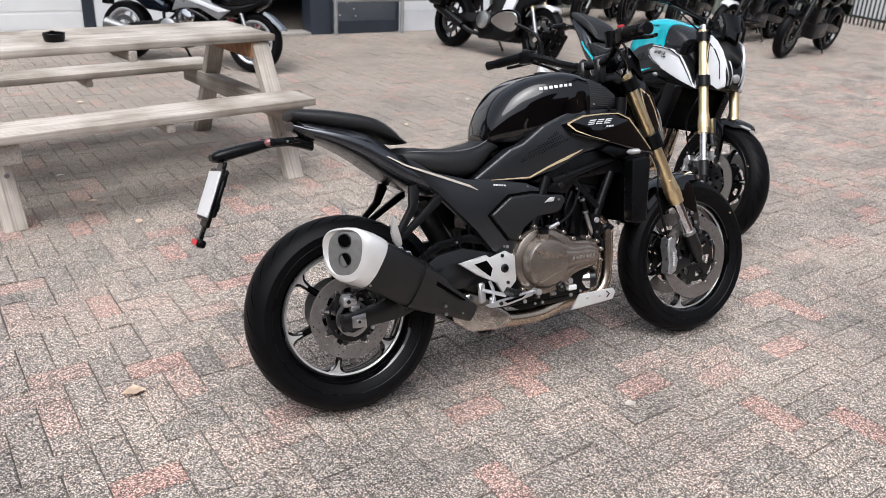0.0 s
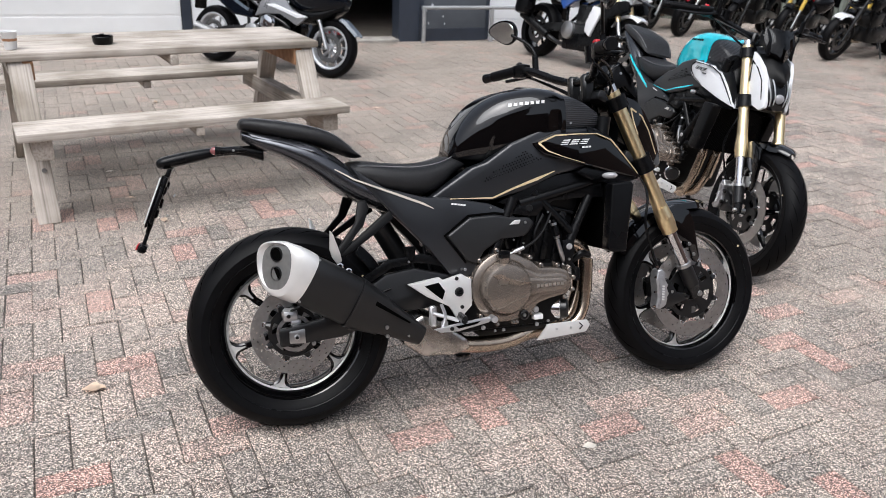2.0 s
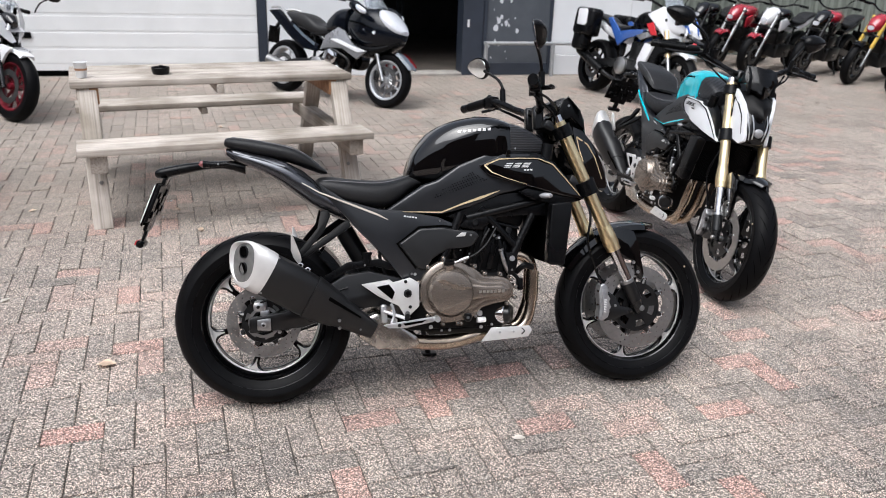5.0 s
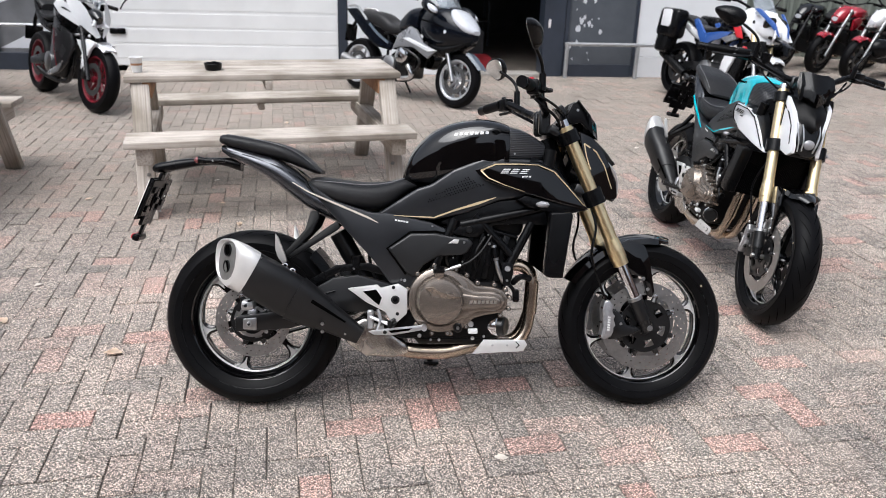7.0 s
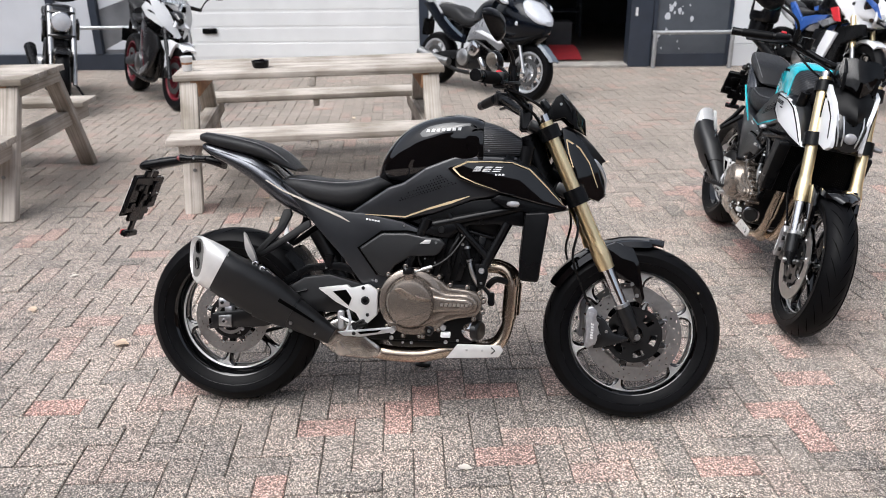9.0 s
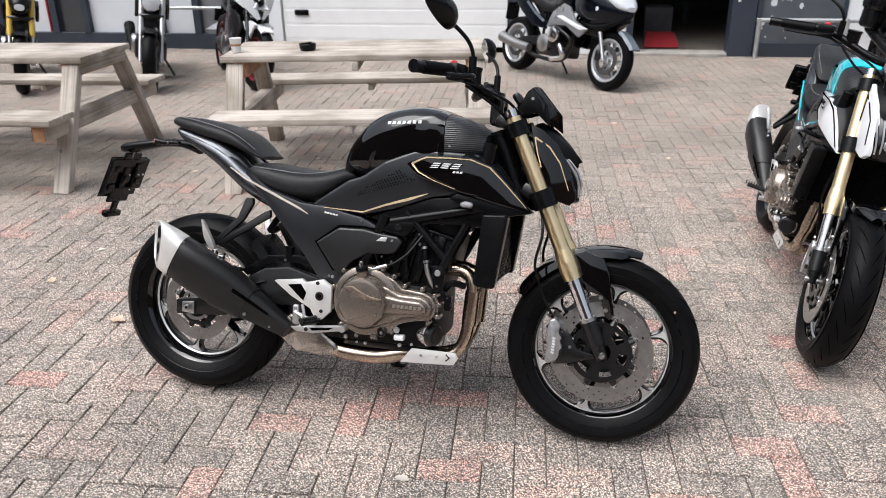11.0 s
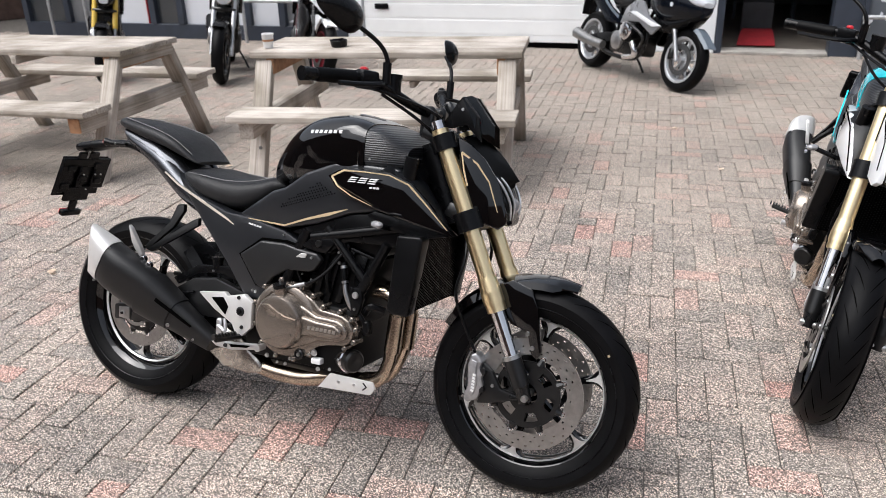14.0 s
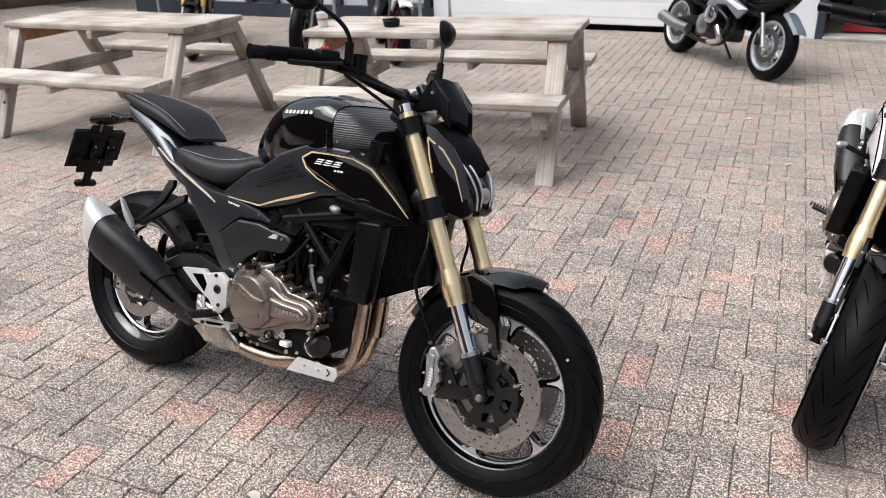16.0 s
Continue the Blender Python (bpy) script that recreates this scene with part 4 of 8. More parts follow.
        bolt(t, (0.533, s * 0.150, 0.470), 0.007, "steel", (0, s, 0))
        bolt(sc_, (0.752, s * 0.164, 0.602), 0.0075, "steel", (0, s, 0))
        bm = bmesh.new()
        plate(bm, [(0.705, 0.632), (0.752, 0.668), (0.812, 0.670), (0.822, 0.650), (0.795, 0.618), (0.765, 0.620)], s * 0.13, s * 0.156, 0.006)
        kb = part("pivot_block", bm, "satin_black", t)
        bolt(kb, (0.770, s * 0.158, 0.645), 0.019, "black_metal", (0, s, 0))
        bm = bmesh.new()
        plate(bm, [(0.696, 0.598), (0.716, 0.612), (0.736, 0.612), (0.730, 0.598)], s * 0.160, s * 0.1655, 0.002)
        part("pale_insert", bm, "end_cap", kb)
        # knee panel between seat, tank and wing
        bm = bmesh.new()
        plate(bm, [(0.44, 0.690), (0.505, 0.685), (0.645, 0.676), (0.75, 0.70), (0.87, 0.745), (1.02, 0.77), (1.02, 0.885), (0.88, 0.890), (0.811, 0.886), (0.712, 0.848), (0.634, 0.797), (0.585, 0.782), (0.515, 0.738)], s * 0.105, s * 0.158, 0.01, seg=3, bulge=lambda x, z: s * -0.035 * max(0, (0.70 - x) / 0.26))
        kp = part("knee_panel", bm, C["panel"], t, "matt panel with a field of raised dots")
        bm = bmesh.new()
        for i in range(22):
            for j in range(8):
                x = 0.625 + i * 0.0095 + (j % 2) * 0.0047
                z = 0.738 + j * 0.0085 + i * 0.0030
                if z > 0.826 - 0.55 * abs(x - 0.765) or z < 0.735 + 0.22 * max(0.0, x - 0.66):
                    continue
                bmesh.ops.create_cone(bm, cap_ends=True, segments=6, radius1=0.0026, radius2=0.0018, depth=0.0016, matrix=Matrix.Translation((x, s * (0.1588 - 0.035 * max(0, (0.70 - x) / 0.26)), z)) @ Matrix.Rotation(radians(90), 4, "X"))
        part("grip_dots", bm, "satin_black", kp)
        bm = bmesh.new()
        strip(bm, [(0.505, s * 0.1485, 0.690), (0.645, s * 0.1565, 0.685), (0.72, s * 0.1595, 0.712), (0.80, s * 0.1595, 0.736), (0.862, s * 0.1595, 0.757)], [0.002, 0.005, 0.006, 0.009, 0.002], 0.003, 0)
        part("gold_flash", bm, C["line"], kp)
        # wing, drawn in towards the fork at its tip
        wing_bend = lambda x, z: s * (0.010 * math.sin(min(1, max(0, (x - 0.8) / 0.35)) * math.pi) - 0.036 * max(0, (x - 0.98) / 0.2) - 0.03 * max(0, (0.86 - x) / 0.1))
        bm = bmesh.new()
        plate(bm, [(0.784, 0.847), (0.851, 0.876), (1.0, 0.876), (1.062, 0.853), (1.112, 0.803), (1.163, 0.740), (1.190, 0.716), (1.092, 0.735), (0.983, 0.765), (0.883, 0.792), (0.822, 0.812)], s * 0.140, s * 0.178, 0.006, seg=2, bulge=wing_bend)
        wg = part("tank_wing", bm, C["wing"], t)
        bm = bmesh.new()
        yb = lambda x: s * 0.1795 + wing_bend(x, 0)
        up = [(0.806, 0.847), (0.856, 0.868), (0.930, 0.870), (1.0, 0.868), (1.056, 0.847), (1.105, 0.799), (1.168, 0.733)]
        strip(bm, [(x, yb(x), z) for x, z in up], [0.006, 0.005, 0.0035, 0.0035, 0.005, 0.004, 0.002], 0.003, 0)
        strip(bm, [(x, yb(x), z) for x, z in ((0.806, 0.847), (0.832, 0.822), (0.885, 0.800), (0.955, 0.778))], [0.006, 0.004, 0.002, 0.001], 0.003, 0)
        part("wing_pinstripe", bm, C["wing_line"], wg)
        bm = bmesh.new()
        for k in range(3):
            o = 0.876 + k * 0.032
            for x0, x1, z0, z1 in ((o + 0.004, o + 0.028, 0.8500, 0.8538), (o - 0.001, o + 0.023, 0.8440, 0.8475), (o - 0.005, o + 0.020, 0.8380, 0.8412)):
                q = [(x0, z0), (x1, z0), (x1 + (z1 - z0) * 1.4, z1), (x0 + (z1 - z0) * 1.4, z1)]
                lo = [bm.verts.new((x, yb(x) * 0.995, z)) for x, z in q]
                hi = [bm.verts.new((x, yb(x) + s * 0.0012, z)) for x, z in q]
                for f in (lo, hi):
                    bm.faces.new(f)
                for n in range(4):
                    bm.faces.new((lo[n], lo[(n + 1) % 4], hi[(n + 1) % 4], hi[n]))
        part("wing_mark", bm, C["mark"], wg, smooth=False)
        bars_mark(wg, "small_mark", [((0.945 if s < 0 else 0.975, yb(0.96) + s * 0.001, 0.8255), (-s, 0, 0.02), (0, 0, 1), 3, 0.008, 0.003, 0.0055)], C["mark"])
        bm = bmesh.new()
        plate(bm, [(0.96, 0.765), (1.09, 0.742), (1.188, 0.716), (1.09, 0.698), (0.98, 0.722), (0.93, 0.75)], s * 0.120, s * 0.168, 0.008, bulge=wing_bend)
        part("wing_lower_fin", bm, "satin_black", wg)
        # front face of the wing, turning in to the steering head
        bm = bmesh.new()
        outer = [(0.97, 0.874), (1.025, 0.866), (1.062, 0.850), (1.108, 0.803), (1.155, 0.746), (1.182, 0.720)]
        inner = [(0.985, 0.110, 0.905), (1.035, 0.108, 0.885), (1.080, 0.105, 0.852), (1.120, 0.104, 0.800), (1.155, 0.106, 0.745), (1.172, 0.112, 0.716)]
        loft(bm, [[Vector((a[0], yb(a[0]) - s * 0.002, a[1])), Vector(((a[0] + b[0]) / 2 + 0.004, (yb(a[0]) + s * b[1]) / 2, (a[1] + b[2]) / 2 + 0.004)), Vector((b[0], s * b[1], b[2]))] for a, b in zip(outer, inner)], closed=False, caps=False)
        bmesh.ops.solidify(bm, geom=bm.faces[:], thickness=0.004)
        wf = part("wing_front", bm, C["panel"], wg)
        bolt(wf, (1.098, s * 0.135, 0.812), 0.009, "alu", (0.75, s * 0.6, 0.25))
        bm = bmesh.new()
        plate(bm, [(0.66, 0.668), (0.87, 0.745), (0.99, 0.755), (1.05, 0.715), (1.06, 0.66), (0.96, 0.665), (0.86, 0.66), (0.80, 0.62), (0.76, 0.645)], s * 0.120, s * 0.145, 0.008)
        sh_ = part("lower_shroud", bm, "satin_black", t)
        for x, z in ((0.985, 0.715), (0.985, 0.665)):
            bolt(sh_, (x, s * 0.148, z), 0.008, "steel", (0, s, 0))
        # front indicator
        bm = bmesh.new()
        blob(bm, [(-0.022, -0.003, 0.003, 0.006, 2), (-0.015, -0.009, 0.009, 0.012, 2), (0.0, -0.011, 0.011, 0.015, 2), (0.018, -0.009, 0.009, 0.012, 2), (0.025, -0.002, 0.002, 0.004, 2)], 16)
        ii = part("front_indicator", bm, "smoke_lens", t, "small smoked indicator")
        ii.matrix_basis = pose(1.006, s * 0.250, 0.738, 0, 0, s * 40)
        bm = bmesh.new()
        tube(bm, [(1.0, s * 0.14, 0.715), (1.004, s * 0.245, 0.737)], 0.008, 8)
        part("indicator_stalk", bm, "satin_black", t)
        # radiator guard
        bm = bmesh.new()
        plate(bm, [(1.045, 0.708), (1.115, 0.712), (1.122, 0.70), (1.092, 0.486), (1.04, 0.488), (1.028, 0.50)], s * 0.150, s * 0.200, 0.010, seg=3)
        part("radiator_guard", bm, "satin_black", t)
    bm = bmesh.new()
    box(bm, 1.04, 1.085, -0.155, 0.155, 0.49, 0.715, 0.004, m=Matrix.Translation((0, 0, 0)))
    rd = part("radiator", bm, "groove", t)
    bm = bmesh.new()
    for i in range(34):
        for j in range(24):
            y, z = -0.145 + i * 0.0087, 0.50 + j * 0.0088 + (i % 2) * 0.0044
            vs = [bm.verts.new((1.089, y + dy, z + dz)) for dy, dz in ((-0.003, 0), (0, -0.003), (0.003, 0), (0, 0.003))]
            bm.faces.new(vs)
    part("radiator_mesh", bm, "satin_black", rd, smooth=False)
    # tank with a recessed flank
    tank_secs = blend([(0.535, 0.79, 0.835, 0.055, 2.3), (0.555, 0.785, 0.888, 0.085, 2.4), (0.59, 0.78, 0.937, 0.108, 2.7), (0.64, 0.78, 0.980, 0.130, 3.1), (0.71, 0.79, 1.010, 0.150, 3.6), (0.80, 0.80, 1.024, 0.163, 3.9), (0.86, 0.82, 1.020, 0.166, 4.0), (0.905, 0.84, 1.006, 0.162, 4.0)], 12)
    flank = [(0.640, 0.770), (0.652, 0.855), (0.672, 0.893), (0.71, 0.906), (0.80, 0.908), (0.845, 0.918), (0.872, 0.940), (0.888, 0.938), (0.893, 0.86), (0.88, 0.77)]

    def flank_depth(x, z):
        """How far the flank sinks at (x, z): 0 at its rim, 1 inside."""
        inside, near = False, 1.0
        for (x0, z0), (x1, z1) in zip(flank, flank[1:] + flank[:1]):
            if (z0 > z) != (z1 > z) and x < (x1 - x0) * (z - z0) / (z1 - z0) + x0:
                inside = not inside
            u = max(0, min(1, ((x - x0) * (x1 - x0) + (z - z0) * (z1 - z0)) / ((x1 - x0) ** 2 + (z1 - z0) ** 2)))
            near = min(near, math.hypot(x - x0 - u * (x1 - x0), z - z0 - u * (z1 - z0)))
        return min(1, near / 0.007) if inside else 0.0

    def tank_y(x, z):
        q = min(tank_secs, key=lambda c: abs(c[0] - x))
        f = abs((z - (q[1] + q[2]) / 2) / ((q[2] - q[1]) / 2))
        return q[3] * max(0.0, 1 - f ** q[4]) ** (1 / q[4])
    bm = bmesh.new()
    blob(bm, tank_secs, 96)
    for v in bm.verts:
        d = flank_depth(v.co.x, v.co.z)
        if d > 0 and abs(v.co.y) > 0.05:
            v.co.y -= math.copysign(0.007 * d * d * (3 - 2 * d), v.co.y)
        # a crease along the shoulder
        ridge = 0.938 + 0.35 * (v.co.x - 0.70)
        if 0.66 < v.co.x < 0.90 and abs(v.co.y) > 0.06:
            v.co.y += math.copysign(0.0025 * math.exp(-((v.co.z - ridge) / 0.010) ** 2) * min(1, (v.co.x - 0.66) / 0.05), v.co.y)
    tk = part("fuel_tank", bm, C["tank"], t)
    bm = bmesh.new()
    blob(bm, blend([(0.906, 0.86, 1.003, 0.160, 3.8), (0.945, 0.865, 0.992, 0.158, 4.2), (0.985, 0.87, 0.975, 0.152, 4.0), (1.03, 0.875, 0.948, 0.138, 3.6)], 3), 32)
    cp = part("tank_front_cover", bm, "carbon", t, "carbon-patterned front tank cover")
    for s in (-1, 1):
        bolt(cp, (0.923, s * 0.158, 0.905), 0.0065, "steel", (0, s, 0))
    bm = bmesh.new()
    lathe(bm, [(0.0, 0.042), (0.003, 0.042), (0.005, 0.036), (0.005, 0.0)], 28, axis="z", m=Matrix.Translation((0.84, 0, 1.019)) @ Matrix.Rotation(radians(10), 4, "Y"))
    part("fuel_cap", bm, "black_metal", tk)
    for s in (-1, 1):
        for k in range(7):
            bm = bmesh.new()
            x0 = 0.712 + k * 0.0178 if s < 0 else 0.832 - k * 0.0178
            q = [(x0, 0.962 + 0.06 * (x0 - 0.71)), (x0 - s * 0.0112, 0.962 + 0.06 * (x0 - 0.71)), (x0 - s * 0.0130, 0.9715 + 0.06 * (x0 - 0.71)), (x0 - s * 0.0018, 0.9715 + 0.06 * (x0 - 0.71))]
            lo = [bm.verts.new((x, s * tank_y(x, z), z)) for x, z in q]
            hi = [bm.verts.new((x, s * (tank_y(x, z) + 0.0028 * math.exp(-((z - 0.938 - 0.35 * (x - 0.70)) / 0.010) ** 2) + 0.0012), z + 0.0006)) for x, z in q]
            for f in (lo, hi):
                bm.faces.new(f)
            for n in range(4):
                bm.faces.new((lo[n], lo[(n + 1) % 4], hi[(n + 1) % 4], hi[n]))
            part("tank_mark", bm, C["tank_mark"], tk, smooth=False)
    # seats and tail
    bm = bmesh.new()
    blob(bm, blend([(0.195, 0.765, 0.790, 0.075, 2.6), (0.21, 0.757, 0.812, 0.108, 2.8), (0.26, 0.735, 0.815, 0.127, 3.0), (0.33, 0.712, 0.806, 0.135, 3.0), (0.42, 0.697, 0.800, 0.128, 2.9), (0.49, 0.715, 0.806, 0.110, 2.8), (0.545, 0.757, 0.818, 0.088, 2.6), (0.585, 0.778, 0.806, 0.070, 2.4)], 3), 32)
    st = part("rider_seat", bm, "leather", t, "black stitched rider seat")
    bm = bmesh.new()
    for s in (-1, 1):
        tube(bm, [(0.225, s * 0.105, 0.803), (0.30, s * 0.119, 0.799), (0.40, s * 0.117, 0.792), (0.48, s * 0.099, 0.799), (0.54, s * 0.072, 0.816)], 0.0016, 5)
    part("seat_stitching", bm, "stitch", st)
    bm = bmesh.new()
    blob(bm, blend([(-0.118, 0.928, 0.946, 0.055, 2.6), (-0.105, 0.922, 0.958, 0.075, 2.8), (-0.04, 0.905, 0.952, 0.095, 3.0), (0.03, 0.888, 0.942, 0.108, 3.0), (0.11, 0.868, 0.926, 0.112, 3.0), (0.17, 0.846, 0.898, 0.106, 2.8), (0.22, 0.828, 0.856, 0.092, 2.4), (0.242, 0.826, 0.838, 0.08, 2.2)], 3), 32)
    ps = part("passenger_seat", bm, "leather", t, "black stitched passenger seat")
    bm = bmesh.new()
    for s in (-1, 1):
        tube(bm, [(-0.09, s * 0.066, 0.957), (0.0, s * 0.088, 0.944), (0.10, s * 0.096, 0.922), (0.16, s * 0.093, 0.898), (0.215, s * 0.080, 0.858)], 0.0016, 5)
    part("seat_stitching", bm, "stitch", ps)
    bm = bmesh.new()
    blob(bm, blend([(-0.112, 0.895, 0.922, 0.048, 2.4), (-0.07, 0.868, 0.912, 0.075, 2.6), (0.0, 0.838, 0.896, 0.098, 2.8), (0.08, 0.790, 0.876, 0.113, 2.9), (0.14, 0.745, 0.845, 0.121, 3.0), (0.21, 0.698, 0.795, 0.128, 3.0), (0.31, 0.655, 0.742, 0.132, 3.0), (0.40, 0.64, 0.705, 0.130, 2.8)], 3), 32)
    tl = part("tail_cowl", bm, C["tail"], t)
    for s in (-1, 1):
        bm = bmesh.new()
        plate(bm, [(-0.10, 0.921), (0.04, 0.893), (0.10, 0.868), (0.16, 0.835), (0.20, 0.80), (0.20, 0.775), (0.16, 0.79), (0.115, 0.838), (0.09, 0.852), (0.02, 0.872), (-0.085, 0.903)], s * 0.095, s * 0.128, 0.006, bulge=lambda x, z: s * (-0.27 * max(0, 0.10 - x) - 0.75 * (z - 0.905 + 0.36 * (x + 0.1) + 0.5 * max(0, x - 0.1))))
        part("tail_panel", bm, C["tail_panel"], tl)
        bm = bmesh.new()
        strip(bm, [(0.150, s * 0.1295, 0.797), (0.208, s * 0.1335, 0.764), (0.317, s * 0.142, 0.721), (0.417, s * 0.1465, 0.681), (0.450, s * 0.1475, 0.664)], [C["tail_w"] * 0.3, C["tail_w"] * 0.5, C["tail_w"] * 0.7, C["tail_w"] * 0.7, C["tail_w"] * 0.2], 0.006, 0)
        part("tail_pinstripe", bm, C["tail_line"], tl)
        bars_mark(tl, "side_mark", [((0.508 if s < 0 else 0.60, s * 0.1495, 0.672 if s < 0 else 0.660), (-s, 0, 0.15 if s > 0 else -0.15), (0, 0, 1), 5, 0.0075, 0.0025, 0.0055), ], C["side_mark"])
    # tail arm and plate bracket
    bm = bmesh.new()
    blob(bm, blend([(-0.362, 0.826, 0.846, 0.030, 2.4), (-0.34, 0.820, 0.857, 0.042, 2.8), (-0.25, 0.836, 0.872, 0.040, 2.8), (-0.19, 0.848, 0.876, 0.030, 2.6), (-0.12, 0.850, 0.878, 0.024, 2.6), (-0.05, 0.83, 0.876, 0.03, 2.6)], 3), 20)
    part("tail_arm", bm, "satin_black", t)
    for s in (-1, 1):
        bm = bmesh.new()
        blob(bm, [(-0.193, 0.853, 0.881, 0.0132, 2), (-0.182, 0.855, 0.878, 0.012, 2), (-0.160, 0.856, 0.874, 0.010, 2), (-0.10, 0.860, 0.872, 0.008, 2)], 16)
        r_ = part("rear_indicator", bm, "satin_black", t)
        bm = bmesh.new()
        blob(bm, [(-0.208, 0.864, 0.868, 0.004, 2), (-0.202, 0.857, 0.877, 0.010, 2), (-0.192, 0.854, 0.880, 0.0125, 2)], 14)
        part("indicator_lens", bm, "pink_lens", r_)
        r_.matrix_basis = Matrix.Translation((0, s * 0.052, 0))
        bolt(r_, (-0.14, s * 0.012, 0.866), 0.006, "steel", (0, s, 0))
    tiltm = Matrix.Translation((-0.33, 0, 0.81)) @ Matrix.Rotation(radians(23), 4, "Y")
    bm = bmesh.new()
    for y0, y1, z0, z1 in ((-0.105, 0.105, -0.045, -0.012), (-0.105, -0.05, -0.15, -0.04), (0.045, 0.105, -0.135, -0.04), (-0.055, 0.055, -0.185, -0.125), (-0.02, 0.012, -0.13, -0.04), (-0.045, 0.045, -0.015, 0.012)):
        box(bm, -0.006, 0.006, y0, y1, z0, z1, 0.004)
    for y, z in ((-0.06, -0.05), (0.05, -0.04), (0.0, -0.09), (0.07, -0.10), (-0.07, -0.12)):
        box(bm, 0.004, 0.012, y - 0.018, y + 0.018, z - 0.012, z + 0.012, 0.003)
    pb = part("plate_bracket", bm, "satin_black", t)
    pb.matrix_basis = tiltm
    for y, z in ((-0.03, -0.06), (0.02, -0.06), (0.0, -0.12), (0.045, -0.06)):
        bolt(pb, (0.008, y, z), 0.005, "steel", (1, 0, 0))
    bm = bmesh.new()
    box(bm, -0.012, -0.0065, -0.100, 0.100, -0.165, -0.010, 0.002)
    part("plate_backing", bm, "satin_black", pb)
    bm = bmesh.new()
    box(bm, -0.0165, -0.0125, -0.092, 0.092, -0.155, -0.020, 0.001)
    part("blank_plate", bm, "plate", pb)
    bm = bmesh.new()
    box(bm, -0.005, 0.005, -0.016, 0.016, -0.23, -0.18, 0.003)
    box(bm, -0.012, 0.012, -0.042, 0.042, -0.245, -0.222, 0.005)
    part("reflector_mount", bm, "satin_black", pb)
    bm = bmesh.new()
    box(bm, -0.017, -0.0125, -0.036, 0.036, -0.242, -0.225, 0.002)
    part("rear_reflector", bm, "red", pb)
    bm = bmesh.new()
    tube(bm, [(-0.30, -0.01, 0.835), (-0.315, -0.01, 0.825), (-0.33, -0.01, 0.80)], 0.004, 8)
    part("bracket_rod", bm, "steel", t)
    # side stand on the far side
    bm = bmesh.new()
    ty = 0.27
    tube(bm, [(0.60, 0.12, 0.27), (0.655, ty, math.tan(radians(C["lean"])) * ty + 0.012)], 0.012, 10)
    box(bm, 0.63, 0.69, ty - 0.02, ty + 0.03, math.tan(radians(C["lean"])) * ty + 0.001, math.tan(radians(C["lean"])) * ty + 0.012, 0.003)
    part("side_stand", bm, "black_metal", t)
    # --- the steered front end
    pivot = Vector((1.045, 0, 1.0))
    axis = Vector((-0.411, 0, 0.912)).normalized()
    S = Matrix.Translation(pivot) @ Matrix.Rotation(radians(steer), 4, axis) @ Matrix.Translation(-pivot)
    wheel("front_tyre", t, S @ pose(1.416, -0.010, 0.300), 0.299, 0.119, 0.220, "gloss_black", "end_cap", (-0.066, 0.066), 0.158, phase=0.25, deep=0.016)

    def front(name, bm, mat, parent=None, label=""):
        """A part of the steered front end, built in the bike's own axes."""
        ob = part(name, bm, mat, parent or t, label)
        if parent is None:
            ob.matrix_basis = S
        return ob
    fx = lambda z: 1.098 + (1.004 - z) * 0.4515
    for s in (-1, 1):
        y = s * 0.102
        bm = bmesh.new()
        lathe_pts = [(fx(1.0), y, 1.0), (fx(0.60), y, 0.60)]
        tube(bm, lathe_pts, 0.0240, 20)
        gt = front("fork_upper_tube", bm, "gold", label="gold anodised fork tube")
        bm = bmesh.new()
        tube(bm, [(fx(0.612), y, 0.612), (fx(0.594), y, 0.594), (fx(0.575), y, 0.575)], (0.0255, 0.0295), 20, curve=False)
        tube(bm, [(fx(0.575), y, 0.575), (fx(0.545), y, 0.545)], 0.0300, 20)
        tube(bm, [(fx(0.545), y, 0.545), (fx(0.523), y, 0.523)], 0.0275, 20)
        front("fork_seal_housing", bm, "gold", gt)
        bm = bmesh.new()
        tube(bm, [(fx(0.524), y, 0.524), (fx(0.39), y, 0.39)], 0.0205, 18)
        front("fork_stanchion", bm, "chrome")
        bm = bmesh.new()
        tube(bm, [(fx(0.405), y, 0.405), (fx(0.33), y, 0.33)], 0.0255, 16)
        tube(bm, [(fx(0.34), y, 0.34), (1.42, y, 0.285)], (0.0245, 0.019), 14)
        fb = front("fork_foot", bm, "black_metal")
        bolt(fb, (1.42, s * 0.125, 0.300), 0.015, "steel", (0, s, 0))
        bm = bmesh.new()
        tube(bm, [(fx(0.408), y, 0.408), (fx(0.398), y, 0.398)], 0.0262, 18)
        front("fork_collar_ring", bm, "steel", fb)
        bm = bmesh.new()
        tube(bm, [(fx(0.985), y, 0.985), (fx(0.945), y, 0.945)], 0.0355, 20)
        front("fork_clamp_collar", bm, "satin_black")
        bm = bmesh.new()
        tube(bm, [(fx(0.785), y, 0.785), (fx(0.735), y, 0.735)], 0.037, 20)
        front("fork_clamp_collar", bm, "satin_black")
        bm = bmesh.new()
        tube(bm, [(fx(1.022), y, 1.022), (fx(0.998), y, 0.998)], 0.019, 14)
        front("fork_cap", bm, "chrome")
        # caliper with its hose
        bm = bmesh.new()
        plate(bm, [(1.256, 0.394), (1.272, 0.400), (1.292, 0.377), (1.285, 0.362), (1.298, 0.342), (1.291, 0.331), (1.299, 0.310), (1.285, 0.270), (1.258, 0.256), (1.246, 0.265), (1.254, 0.307), (1.249, 0.364)], s * 0.074, s * 0.117, 0.006, seg=3)
        ca = front("brake_caliper", bm, "caliper", label="cast silver brake caliper")
        bm = bmesh.new()
